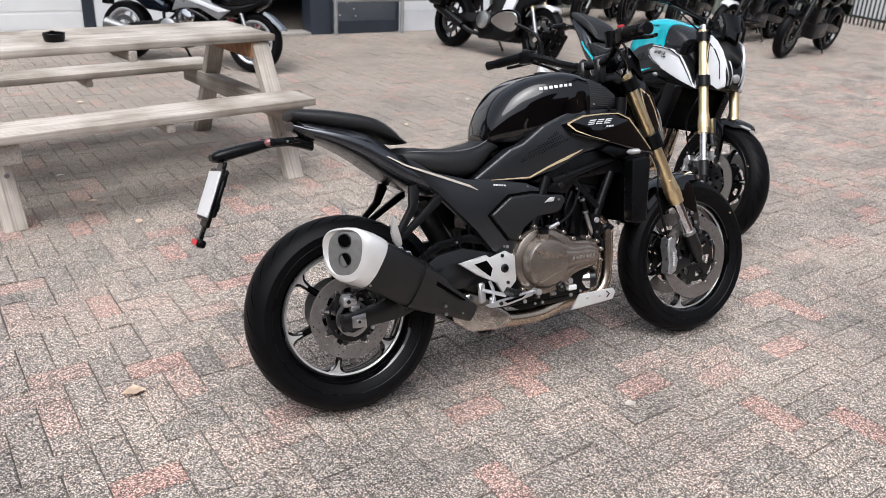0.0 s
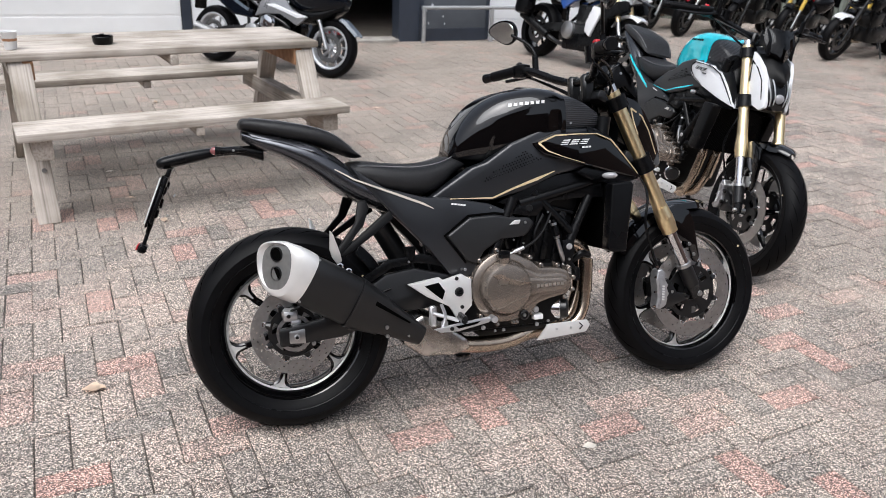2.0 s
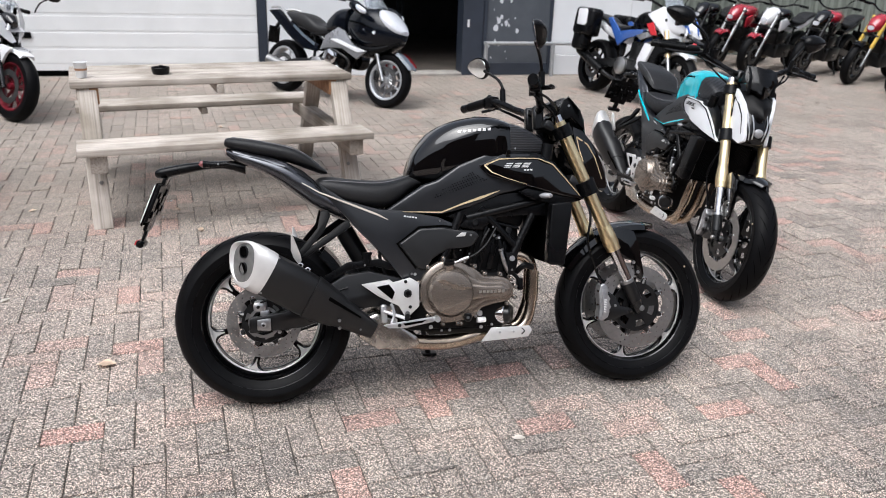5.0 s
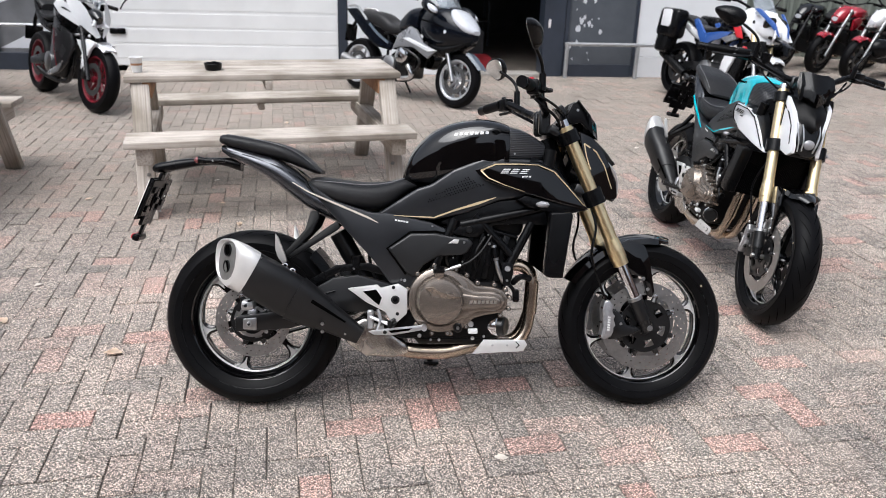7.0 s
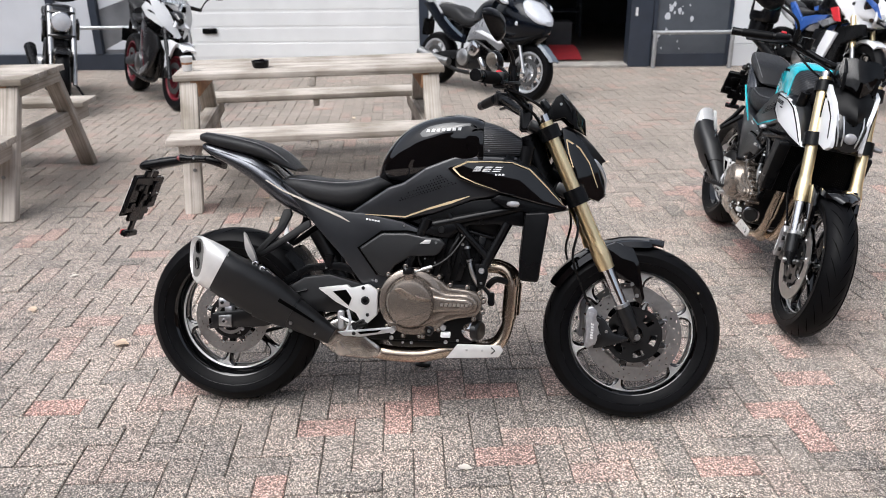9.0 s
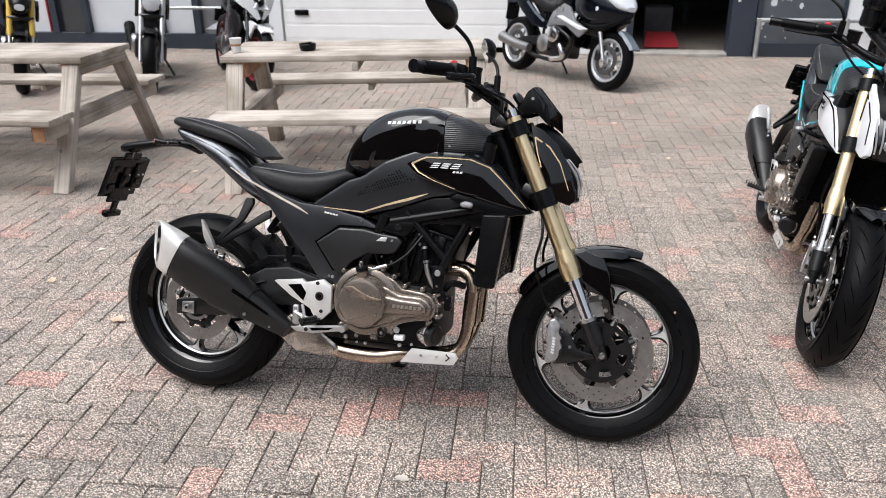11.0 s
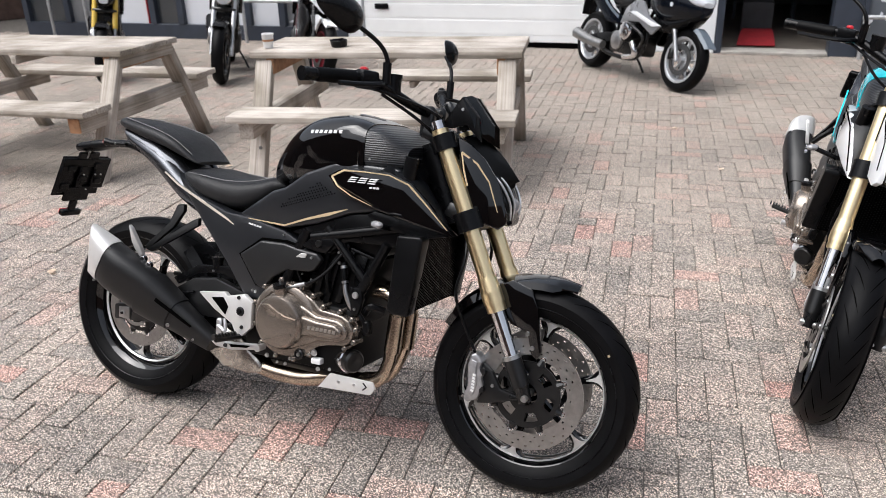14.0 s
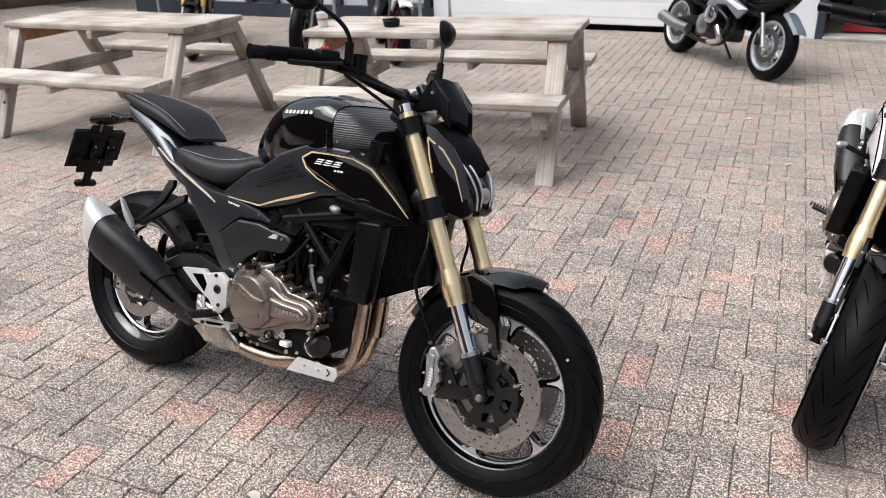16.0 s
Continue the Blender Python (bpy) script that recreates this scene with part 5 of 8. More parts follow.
        plate(bm, [(1.260, 0.380), (1.278, 0.376), (1.276, 0.350), (1.282, 0.312), (1.274, 0.282), (1.260, 0.276), (1.266, 0.310), (1.260, 0.350)], s * 0.116, s * 0.1205, 0.002, seg=2)
        part("caliper_rib", bm, "caliper", ca)
        for z in (0.300, 0.350):
            bm = bmesh.new()
            lathe(bm, [(0.0, 0.0), (0.0, 0.011), (0.010, 0.010), (0.011, 0.0)], 14, m=Matrix.Translation((1.292, s * 0.106, z)) @ Matrix.Diagonal((1, s, 1, 1)))
            part("piston_cover", bm, "black_metal", ca)
        bars_mark(ca, "caliper_mark", [((1.275, s * 0.1218, 0.290), (0.06, 0, 1), (s * 1.0, 0, -s * 0.06), 6, 0.0055, 0.0035, 0.0095)], "white_mark")
        for x, z, r in ((1.254, 0.407, 0.010), (1.250, 0.371, 0.008), (1.246, 0.321, 0.008), (1.244, 0.271, 0.010)):
            bolt(ca, (x, s * 0.112, z), r, "chrome", (0, s, 0))
        bm = bmesh.new()
        plate(bm, [(1.286, 0.372), (1.317, 0.352), (1.345, 0.306), (1.400, 0.296), (1.400, 0.284), (1.313, 0.258), (1.279, 0.253), (1.290, 0.300)], s * 0.080, s * 0.100, 0.006, seg=2)
        cb = front("caliper_bracket", bm, "black_metal")
        for x, z in ((1.290, 0.414), (1.322, 0.312)):
            bolt(cb, (x, s * 0.101, z), 0.009, "steel", (0, s, 0))
        bm = bmesh.new()
        tube(bm, [(1.27, s * 0.10, 0.385), (1.235, s * 0.115, 0.46), (1.20, s * 0.13, 0.56), (1.215, s * 0.12, 0.66), (1.19, s * 0.08, 0.76), (1.12, s * 0.05, 0.92)], 0.0045, 8)
        front("brake_hose", bm, "satin_black")
        # fender stay plate
        bm = bmesh.new()
        plate(bm, [(1.300, 0.592), (1.345, 0.612), (1.405, 0.590), (1.424, 0.545), (1.446, 0.425), (1.436, 0.402), (1.418, 0.415), (1.400, 0.478), (1.350, 0.490)], s * 0.070, s * 0.088, 0.005)
        fs_ = front("fender_stay", bm, "gloss_black")
        for x, z in ((1.403, 0.472), (1.420, 0.434)):
            bolt(fs_, (x, s * 0.090, z), 0.011, "steel", (0, s, 0))
        # head cowl sides
        bm = bmesh.new()
        plate(bm, [(1.155, 0.985), (1.195, 0.967), (1.235, 0.930), (1.275, 0.870), (1.302, 0.790), (1.305, 0.760), (1.285, 0.742), (1.235, 0.760), (1.195, 0.825), (1.170, 0.895)], s * 0.082, s * 0.100, 0.004, seg=2, bulge=lambda x, z: s * (-0.42 * max(0, x - 1.20) + 0.10 * max(0, 0.86 - z)))
        hc = front("head_cowl", bm, C["cowl"])
        bm = bmesh.new()
        cw = lambda x, z=0.9: s * (0.1012 - 0.42 * max(0, x - 1.20) + 0.10 * max(0, 0.86 - z))
        strip(bm, [(x, cw(x, z), z) for x, z in ((1.170, 0.945), (1.215, 0.918), (1.250, 0.870), (1.280, 0.790))], [0.006, 0.005, 0.004, 0.002], 0.003, 0)
        strip(bm, [(x, cw(x, z), z) for x, z in ((1.170, 0.945), (1.180, 0.90), (1.195, 0.855))], 0.004, 0.003, 0)
        front("cowl_pinstripe", bm, C["cowl_line"], hc)
    bm = bmesh.new()
    tube(bm, [(1.42, -0.122, 0.30), (1.42, 0.122, 0.30)], 0.011, 12)
    front("front_axle", bm, "steel")
    for z, th in ((0.965, 0.036), (0.760, 0.044)):
        bm = bmesh.new()
        box(bm, -0.075, 0.03, -0.105, 0.105, -th / 2, th / 2, 0.01, m=Matrix.Translation((fx(z), 0, z)) @ Matrix.Rotation(radians(24.3), 4, "Y"), seg=2)
        front("triple_clamp", bm, "black_metal")
    # front fender
    bm = bmesh.new()
    rings = []
    for k in range(15):
        u = k / 14
        a = radians(72 + 78 * u)
        rr = 0.322
        w_ = 0.072 * min(1, 0.25 + u * 5) * (1 if u < 0.8 else 1 - (u - 0.8) * 1.2)
        c = Vector((1.42 + rr * math.cos(a), 0, 0.300 + rr * math.sin(a)))
        nr = Vector((math.cos(a), 0, math.sin(a)))
        drop = 0.028 if u > 0.12 else 0.016
        rings.append([c + Vector((0, yy, 0)) + nr * d for yy, d in ((-w_, -drop), (-w_ * 0.92, -0.008), (-w_ * 0.5, 0.002), (0, 0.006), (w_ * 0.5, 0.002), (w_ * 0.92, -0.008), (w_, -drop), (w_ * 0.95, -drop - 0.002), (w_ * 0.85, -0.012), (0, 0.001), (-w_ * 0.85, -0.012), (-w_ * 0.95, -drop - 0.002))])
    loft(bm, rings)
    fd = front("front_fender", bm, "gloss_black", label="gloss black front fender")
    # headlamp
    bm = bmesh.new()
    blob(bm, blend([(1.13, 0.82, 0.95, 0.085, 3.5), (1.20, 0.775, 0.945, 0.085, 3.5), (1.26, 0.755, 0.90, 0.072, 3.2), (1.295, 0.748, 0.85, 0.056, 3.0), (1.312, 0.755, 0.81, 0.040, 2.6)], 3), 28)
    hl = front("headlamp", bm, "lamp_dark", label="narrow smoked headlamp")
    for s in (-1, 1):
        for off in (0.036, 0.058):
            bm = bmesh.new()
            tube(bm, [(1.238 + (0.06 - off) * 0.3, s * off * 1.12, 0.905), (1.280 + (0.06 - off) * 0.4, s * off * 1.05, 0.865), (1.306 + (0.06 - off) * 0.3, s * off * 0.85, 0.815), (1.308, s * off * 0.7, 0.77)], 0.0034, 6)
            front("lamp_bar", bm, "alu", hl)
    bm = bmesh.new()
    bmesh.ops.create_uvsphere(bm, u_segments=16, v_segments=10, radius=0.025, matrix=Matrix.Translation((1.304, 0, 0.806)) @ Matrix.Diagonal((0.6, 1.15, 0.95, 1)))
    front("projector_lens", bm, "smoke_lens", hl)
    bm = bmesh.new()
    rings = []
    for x, z, w_ in ((1.170, 0.985, 0.072), (1.215, 0.962, 0.086), (1.255, 0.925, 0.080), (1.292, 0.880, 0.040), (1.302, 0.868, 0.006)):
        rings.append([Vector((x - 0.02, -w_, z - 0.012)), Vector((x, -w_ * 0.5, z + 0.004)), Vector((x + 0.012, 0, z + 0.010)), Vector((x, w_ * 0.5, z + 0.004)), Vector((x - 0.02, w_, z - 0.012)), Vector((x - 0.02, w_ * 0.9, z - 0.022)), Vector((x, 0, z - 0.006)), Vector((x - 0.02, -w_ * 0.9, z - 0.022))])
    loft(bm, rings)
    front("brow", bm, "void_metal", hl)
    # fly screen
    bm = bmesh.new()
    rows = [((1.092, 0.060, 1.020), (1.100, 0.03, 1.024), (1.104, 0, 1.024)), ((1.148, 0.078, 1.094), (1.163, 0.04, 1.102), (1.172, 0, 1.098)), ((1.180, 0.090, 1.048), (1.212, 0.046, 1.036), (1.240, 0, 1.018)), ((1.196, 0.066, 0.996), (1.224, 0.032, 0.978), (1.246, 0, 0.962))]
    loft(bm, [[Vector((a[0], -a[1], a[2])), Vector((b[0], -b[1], b[2])), Vector(c), Vector(b), Vector(a)] for a, b, c in rows], closed=False, caps=False)
    bmesh.ops.solidify(bm, geom=bm.faces[:], thickness=0.007)
    fsn = front("fly_screen", bm, "gloss_black")
    for s in (-1, 1):
        bm = bmesh.new()
        plate(bm, [(1.095, 1.005), (1.135, 1.085), (1.155, 1.095), (1.20, 1.045), (1.212, 0.975), (1.165, 1.02), (1.13, 1.01)], s * 0.055, s * 0.072, 0.004)
        fp2 = front("screen_side", bm, "satin_black", fsn)
        bolt(fp2, (1.152, s * 0.074, 1.062), 0.008, "steel", (0, s, 0))
    bm = bmesh.new()
    box(bm, -0.004, 0.02, -0.055, 0.055, -0.035, 0.035, 0.008, m=Matrix.Translation((1.105, 0, 1.045)) @ Matrix.Rotation(radians(-35), 4, "Y"), seg=2)
    front("dash_display", bm, "lamp_dark")
    # handlebar and controls
    bar = [(0.90, -0.40, 1.105), (0.955, -0.27, 1.112), (1.02, -0.13, 1.062), (1.04, -0.05, 1.045), (1.04, 0.05, 1.045), (1.02, 0.13, 1.062), (0.955, 0.26, 1.112), (0.91, 0.37, 1.105)]
    bm = bmesh.new()
    tube(bm, bar, 0.014, 14)
    hb = front("handlebar", bm, "satin_black")
    for s in (-1, 1):
        bm = bmesh.new()
        box(bm, 1.02, 1.06, s * 0.045 - 0.016, s * 0.045 + 0.016, 0.975, 1.065, 0.008)
        front("bar_riser", bm, "black_metal", hb)
    for s in (-1, 1):
        shorter = 0.028 if s > 0 else 0.0
        g0, g1 = Vector((0.935, s * (0.315 - shorter), 1.112)), Vector((0.893, s * (0.432 - shorter), 1.104))
        bm = bmesh.new()
        gd_ = (g1 - g0).normalized()
        gu = gd_.orthogonal().normalized()
        gv = gd_.cross(gu)
        loft(bm, [[g0.lerp(g1, k / 22) + (0.0186 if k % 2 else 0.0172) * (math.cos(2 * math.pi * j / 16) * gu + math.sin(2 * math.pi * j / 16) * gv) for j in range(16)] for k in range(23)])
        gp = front("grip", bm, "rubber", hb)
        bm = bmesh.new()
        d = (g1 - g0).normalized()
        tube(bm, [g1, g1 + d * 0.012, g1 + d * 0.038, g1 + d * 0.045], (0.0155, 0.018), 16, curve=False)
        front("bar_end", bm, "satin_black", gp)
        bm = bmesh.new()
        tube(bm, [(0.965, s * 0.24, 1.105), (1.005, s * 0.29, 1.100), (0.985, s * 0.36, 1.092), (0.955, s * 0.425, 1.088)], (0.008, 0.006), 8)
        front("hand_lever", bm, "satin_black", hb)
        bm = bmesh.new()
        box(bm, -0.02, 0.02, -0.03, 0.03, -0.022, 0.026, 0.008, m=Matrix.Translation((0.953, s * 0.278, 1.108)) @ Matrix.Rotation(radians(s * 20), 4, "Z"), seg=2)
        front("switch_pod", bm, "satin_black", hb)
        bm = bmesh.new()
        box(bm, -0.012, 0.006, -0.011, 0.011, 0.02, 0.034, 0.004, m=Matrix.Translation((0.948, s * 0.278, 1.108)))
        front("kill_switch", bm, "red" if s < 0 else "black_metal", hb)
        # mirror on a bent stem
        hx, hy, hz = 0.925, s * (0.385 if s < 0 else 0.365), 1.262
        bm = bmesh.new()
        tube(bm, [(0.99, s * 0.235, 1.115), (0.99, s * 0.238, 1.165), (0.975, s * 0.265, 1.205), (0.935, s * (0.335 if s < 0 else 0.315), 1.245)], 0.006, 10)
        tube(bm, [(0.99, s * 0.235, 1.105), (0.99, s * 0.237, 1.16)], 0.0115, 12)
        ms = front("mirror_stem", bm, "satin_black", hb)
        bm = bmesh.new()
        mm = Matrix.Translation((hx, hy, hz)) @ Matrix.Rotation(radians(s * 18), 4, "Z") @ Matrix.Rotation(radians(-12), 4, "Y")

        def leaf_rim(dx, k, a):
            """Rim of the mirror: a rounded leaf, pointed at its outer end."""
            ca, sa = math.cos(a), math.sin(a)
            return Vector((dx, 0.074 * k * ca * (1 + 0.16 * sa), 0.043 * k * sa * (1 - 0.30 * s * ca) + 0.010 * k * ca * s))
        rings = []
        for dx, k in ((-0.008, 0.94), (-0.006, 1.0), (0.006, 0.96), (0.018, 0.78), (0.028, 0.45), (0.032, 0.1)):
            ring = []
            for j in range(24):
                a = 2 * math.pi * j / 24
                ring.append(mm @ leaf_rim(dx, k, a))
            rings.append(ring)
        loft(bm, rings)
        mh = front("mirror_shell", bm, "satin_black", hb)
        bm = bmesh.new()
        rings = []
        for dx, k in ((-0.0085, 0.88), (-0.0095, 0.87)):
            rings.append([mm @ leaf_rim(dx, k, 2 * math.pi * j / 24) for j in range(24)])
        loft(bm, rings)
        front("mirror_glass", bm, "mirror", hb)
    bm = bmesh.new()
    tube(bm, [(0.985, -0.185, 1.085), (0.985, -0.185, 1.125)], 0.024, 18)
    tube(bm, [(0.985, -0.185, 1.125), (0.985, -0.185, 1.135)], 0.026, 18)
    front("brake_reservoir", bm, "satin_black", hb)
    for path in ([(0.96, -0.26, 1.09), (1.03, -0.20, 1.07), (1.10, -0.10, 1.03), (1.10, -0.02, 0.95)], [(0.97, -0.22, 1.08), (1.06, -0.16, 1.02), (1.10, -0.05, 0.96)], [(0.96, 0.26, 1.09), (1.03, 0.20, 1.05), (1.10, 0.06, 0.98)], [(0.97, 0.23, 1.08), (1.07, 0.14, 1.01), (1.09, 0.03, 0.93)]):
        bm = bmesh.new()
        tube(bm, path, 0.0045, 8)
        front("control_cable", bm, "satin_black", hb)
    shorten_tail(t)
    return t


def shorten_tail(t):
    """Draws the parts behind the engine forward, the more the farther back they are; the wheels keep their shape and place."""
    def pull(x):
        return x + 0.030 * max(0.0, 0.9 - x)

    def visit(ob):
        for c in ob.children:
            if c.name.startswith(("rear_tyre", "front_tyre")):
                continue
            if c.matrix_basis.translation.length > 1e-6 and c.name.startswith(("bolt", "plate_bracket", "front_indicator")):
                c.matrix_basis.translation.x = pull(c.matrix_basis.translation.x)
            elif not ob.name.startswith("plate_bracket"):
                for v in c.data.vertices:
                    v.co.x = pull(v.co.x)
            visit(c)
    visit(t)


def carbon_material():
    """Fine ridged carbon-look plastic."""
    m, n, l, b = nodes_of("carbon_look_plastic")
    tc = n.new("ShaderNodeTexCoord")
    w = n.new("ShaderNodeTexWave")
    w.wave_type, w.bands_direction = "BANDS", "Z"
    w.inputs["Scale"].default_value = 52
    w.inputs["Distortion"].default_value = 1.2
    w.inputs["Detail"].default_value = 1
    l.new(tc.outputs["Object"], w.inputs["Vector"])
    r = n.new("ShaderNodeValToRGB")
    r.color_ramp.elements[0].color = (0.006, 0.006, 0.007, 1)
    r.color_ramp.elements[1].color = (0.035, 0.036, 0.04, 1)
    l.new(w.outputs["Fac"], r.inputs[0])
    l.new(r.outputs[0], b.inputs["Base Color"])
    b.inputs["Roughness"].default_value = 0.35
    bp = n.new("ShaderNodeBump")
    bp.inputs["Strength"].default_value = 0.5
    bp.inputs["Distance"].default_value = 0.002
    l.new(w.outputs["Fac"], bp.inputs["Height"])
    l.new(bp.outputs[0], b.inputs["Normal"])
    return m


M["carbon"] = carbon_material()
M["graphite_metal"] = surf("graphite_metallic_paint", (0.085, 0.089, 0.098), 0.25, metal=0.85, var=0.06, rvar=0.04)
M["caliper"] = surf("satin_cast_silver", (0.40, 0.40, 0.41), 0.4, metal=0.85, var=0.15, scale=60)
M["smoke_lens"] = surf("clear_indicator_lens", (0.26, 0.26, 0.27), 0.1, coat=1.0)
M["teal"] = surf("teal_metallic_paint", (0.01, 0.62, 0.74), 0.15, metal=0.05, coat=1.0, var=0.06, rvar=0.03)
M["white_paint"] = surf("white_gloss_paint", (0.74, 0.75, 0.77), 0.18, coat=0.8, var=0.02, rvar=0.04)
BLACK = dict(panel="matt_grey", line="gold_line", wing="gloss_black", wing_line="gold_line", tank="gloss_black", tank_mark="white_mark", mark="white_mark", side_mark="white_mark", tail="graphite_metal", tail_panel="graphite_metal", tail_line="pale_line", tail_w=0.010, cowl="gloss_black", cowl_line="gold_line", lean=16.0)
TEAL = dict(BLACK, wing="white_paint", wing_line="groove", tank="teal", tank_mark="groove", mark="groove", cowl="white_paint", cowl_line="groove", tail_line="teal", tail_w=0.017, line="teal", lean=11.6)
naked_bike(leaning(-0.433, 2.122, 23.2, 16.0), "gloss and matt black naked motorcycle with gold forks and pinstripes", BLACK, 2.0)
TEAL_POSE = leaning(0.726, 4.928, -66.8, 11.6)
naked_bike(TEAL_POSE, "white, teal and black naked motorcycle with gold forks", TEAL, -3.8)

# ---- the yard: ground sheet, paving, building, fence ----
bm = bmesh.new()
bmesh.ops.create_grid(bm, x_segments=2, y_segments=2, size=400)
for v in bm.verts:
    v.co.z = -0.0065
ground = part("ground", bm, "joint", label="sandy joint bed of the yard under the paving bricks")
tagged(ground, category="ground", kind="structure")


# ---- picnic tables ----
M["galv_bolt"] = surf("grey_coach_bolt", (0.22, 0.22, 0.22), 0.5, metal=0.6)

def plank(name, parent, x0, x1, y0, y1, z0, z1, mat, m=None, label=""):
    bm = bmesh.new()
    box(bm, x0, x1, y0, y1, z0, z1, 0.006, m, 2)
    return part(name, bm, mat, parent, label)


def picnic_table(m, label, raw_ends=False):
    t = thing("picnic_table", m, label, "picnic table", "picnic tables in the yard")
    L, ztop, zb = 0.845, 0.788, 0.490
    for k in range(5):
        y = -0.325 + 0.13 * k
        plank("tabletop_board", t, -L, L, y + 0.003, y + 0.125, ztop - 0.042, ztop - random.uniform(0, 0.003), "wood_x")
    for s in (-1, 1):
        for k in range(2):
            y = s * 0.635 + (k - 0.5) * 0.14
            plank("bench_board", t, -L, L, y - 0.067, y + 0.067, zb - 0.042, zb - random.uniform(0, 0.003), "wood_x")
    for x in (-0.74, 0.74):
        sg = 1 if x > 0 else -1
        plank("cross_beam", t, x - 0.045, x + 0.045, -0.735, 0.735, zb - 0.145, zb - 0.044, "wood_y")
        plank("top_batten", t, x - sg * 0.02 - 0.026, x - sg * 0.02 + 0.026, -0.31, 0.31, ztop - 0.14, ztop - 0.044, "wood_raw", label="orange-brown unweathered batten under the top")
        plank("end_board", t, x + sg * 0.052 - 0.022, x + sg * 0.052 + 0.022, -0.30, 0.30, ztop - 0.115, ztop - 0.044, "wood_y")
        for s in (-1, 1):
            if s < 0 and raw_ends:
                plank("raw_beam_end", t, x - 0.040, x + 0.040, s * 0.738 - 0.003, s * 0.738 + 0.003, zb - 0.140, zb - 0.048, "wood_raw", label="orange-brown sawn beam end")
            bm = bmesh.new()
            x0, x1 = (x - 0.035, x + 0.070) if x > 0 else (x - 0.070, x + 0.035)
            top, foot = (s * 0.270, ztop - 0.045), (s * 0.640, 0.0)
            wd = 0.036
            tilt = Matrix.Rotation(math.atan2(foot[0] - top[0], top[1]), 4, "X")
            ring = [(x0, top[0] - wd, top[1]), (x1, top[0] - wd, top[1]), (x1, top[0] + wd, top[1]), (x0, top[0] + wd, top[1])]
            low = [(x0, foot[0] - wd, 0), (x1, foot[0] - wd, 0), (x1, foot[0] + wd, 0), (x0, foot[0] + wd, 0)]
            loft(bm, [[Vector(p) for p in ring], [Vector(p) for p in low]])
            bmesh.ops.bevel(bm, geom=bm.edges[:], offset=0.005, segments=1, affect="EDGES")
            bm.transform(tilt.inverted())
            lg = part("leg", bm, "wood_z", t)
            lg.matrix_basis = tilt
            bm = bmesh.new()
            yb_ = s * 0.518 + s * wd
            lathe(bm, [(0.0, 0.0), (0.0, 0.012), (0.006, 0.010), (0.006, 0.0)], 12, m=tilt.inverted() @ Matrix.Translation((x, yb_ + (0.006 if s > 0 else -0.004), 0.245)) @ Matrix.Diagonal((1, s, 1, 1)))
            part("coach_bolt", bm, "galv_bolt", lg)
    plank("centre_batten", t, -0.022, 0.022, -0.33, 0.33, ztop - 0.1, ztop - 0.044, "wood_y")
    for s in (-1, 1):
        plank("bench_batten", t, -0.022, 0.022, s * 0.635 - 0.13, s * 0.635 + 0.13, zb - 0.09, zb - 0.044, "wood_y")
    return t


TABLE_ONE = pose(-1.881, 4.548, 0, 0, 0, 37)
TABLE_TWO = pose(-3.983, 3.112, 0, 0, 0, 31.2)
picnic_table(TABLE_ONE, "weathered grey wooden picnic table with an ashtray on it")
picnic_table(TABLE_TWO, "weathered grey wooden picnic table standing empty on the paving", True)

# ---- building, seen along its front wall: s runs along the wall, d out of it ----
WALL = pose(-1.989, 9.969, 0, 0, 0, 27)


def on_wall(name, s0, s1, d0, d1, z0, z1, mat, label, category, bevel=0.004, kind="structure", parent=None):
    bm = bmesh.new()
    box(bm, s0, s1, -d1, -d0, z0, z1, bevel)
    ob = part(name, bm, mat, parent, label if not parent else "")
    if parent is None:
        ob.matrix_basis = WALL
        tagged(ob, category=category, kind=kind)
    return ob


M["wall_white"] = surf("white_painted_sheet_wall", (0.74, 0.76, 0.78), 0.55, var=0.05, scale=2.0, bump=0.1, bscale=40)
M["door_white"] = surf("white_sectional_door", (0.80, 0.81, 0.81), 0.45, var=0.04, scale=3.0, bump=0.05, bscale=60)
M["anthracite"] = surf("anthracite_frame_paint", (0.028, 0.036, 0.052), 0.4, var=0.15, scale=5)
M["slate"] = surf("slate_grey_panel", (0.075, 0.085, 0.10), 0.5, var=0.18, scale=3)
M["galv"] = surf("galvanised_tube", (0.42, 0.43, 0.44), 0.45, metal=0.6, var=0.12, scale=20)
M["concrete"] = surf("worn_concrete", (0.34, 0.32, 0.29), 0.9, var=0.2, scale=8, bump=0.3, bscale=120)
# even dark colour that carries the dimness of the unlit rooms
M["dark_room"] = surf("unlit_interior_dark", (0.06, 0.06, 0.065), 0.8, var=0.2, scale=4)
M["floor_shop"] = surf("brown_workshop_floor", (0.11, 0.095, 0.08), 0.6, var=0.25, scale=4)
M["poster_white"] = surf("white_window_film", (0.62, 0.64, 0.68), 0.35, var=0.06, scale=2)
M["poster_grey"] = surf("grey_window_print", (0.16, 0.165, 0.175), 0.35, var=0.3, scale=3)
M["orange"] = surf("orange_plastic", (0.62, 0.17, 0.03), 0.45)
M["red_mat"] = surf("red_fabric", (0.24, 0.008, 0.014), 0.8, var=0.15, scale=12)
M["fence_green"] = surf("grey_green_sheet_fence", (0.17, 0.19, 0.165), 0.6, var=0.2, scale=3)
M["fence_bar"] = surf("dark_green_railing", (0.035, 0.045, 0.04), 0.5)
M["brick_dark"] = surf("unseen_wall_brick", (0.12, 0.075, 0.06), 0.85, var=0.3, scale=6, bump=0.4, bscale=30)
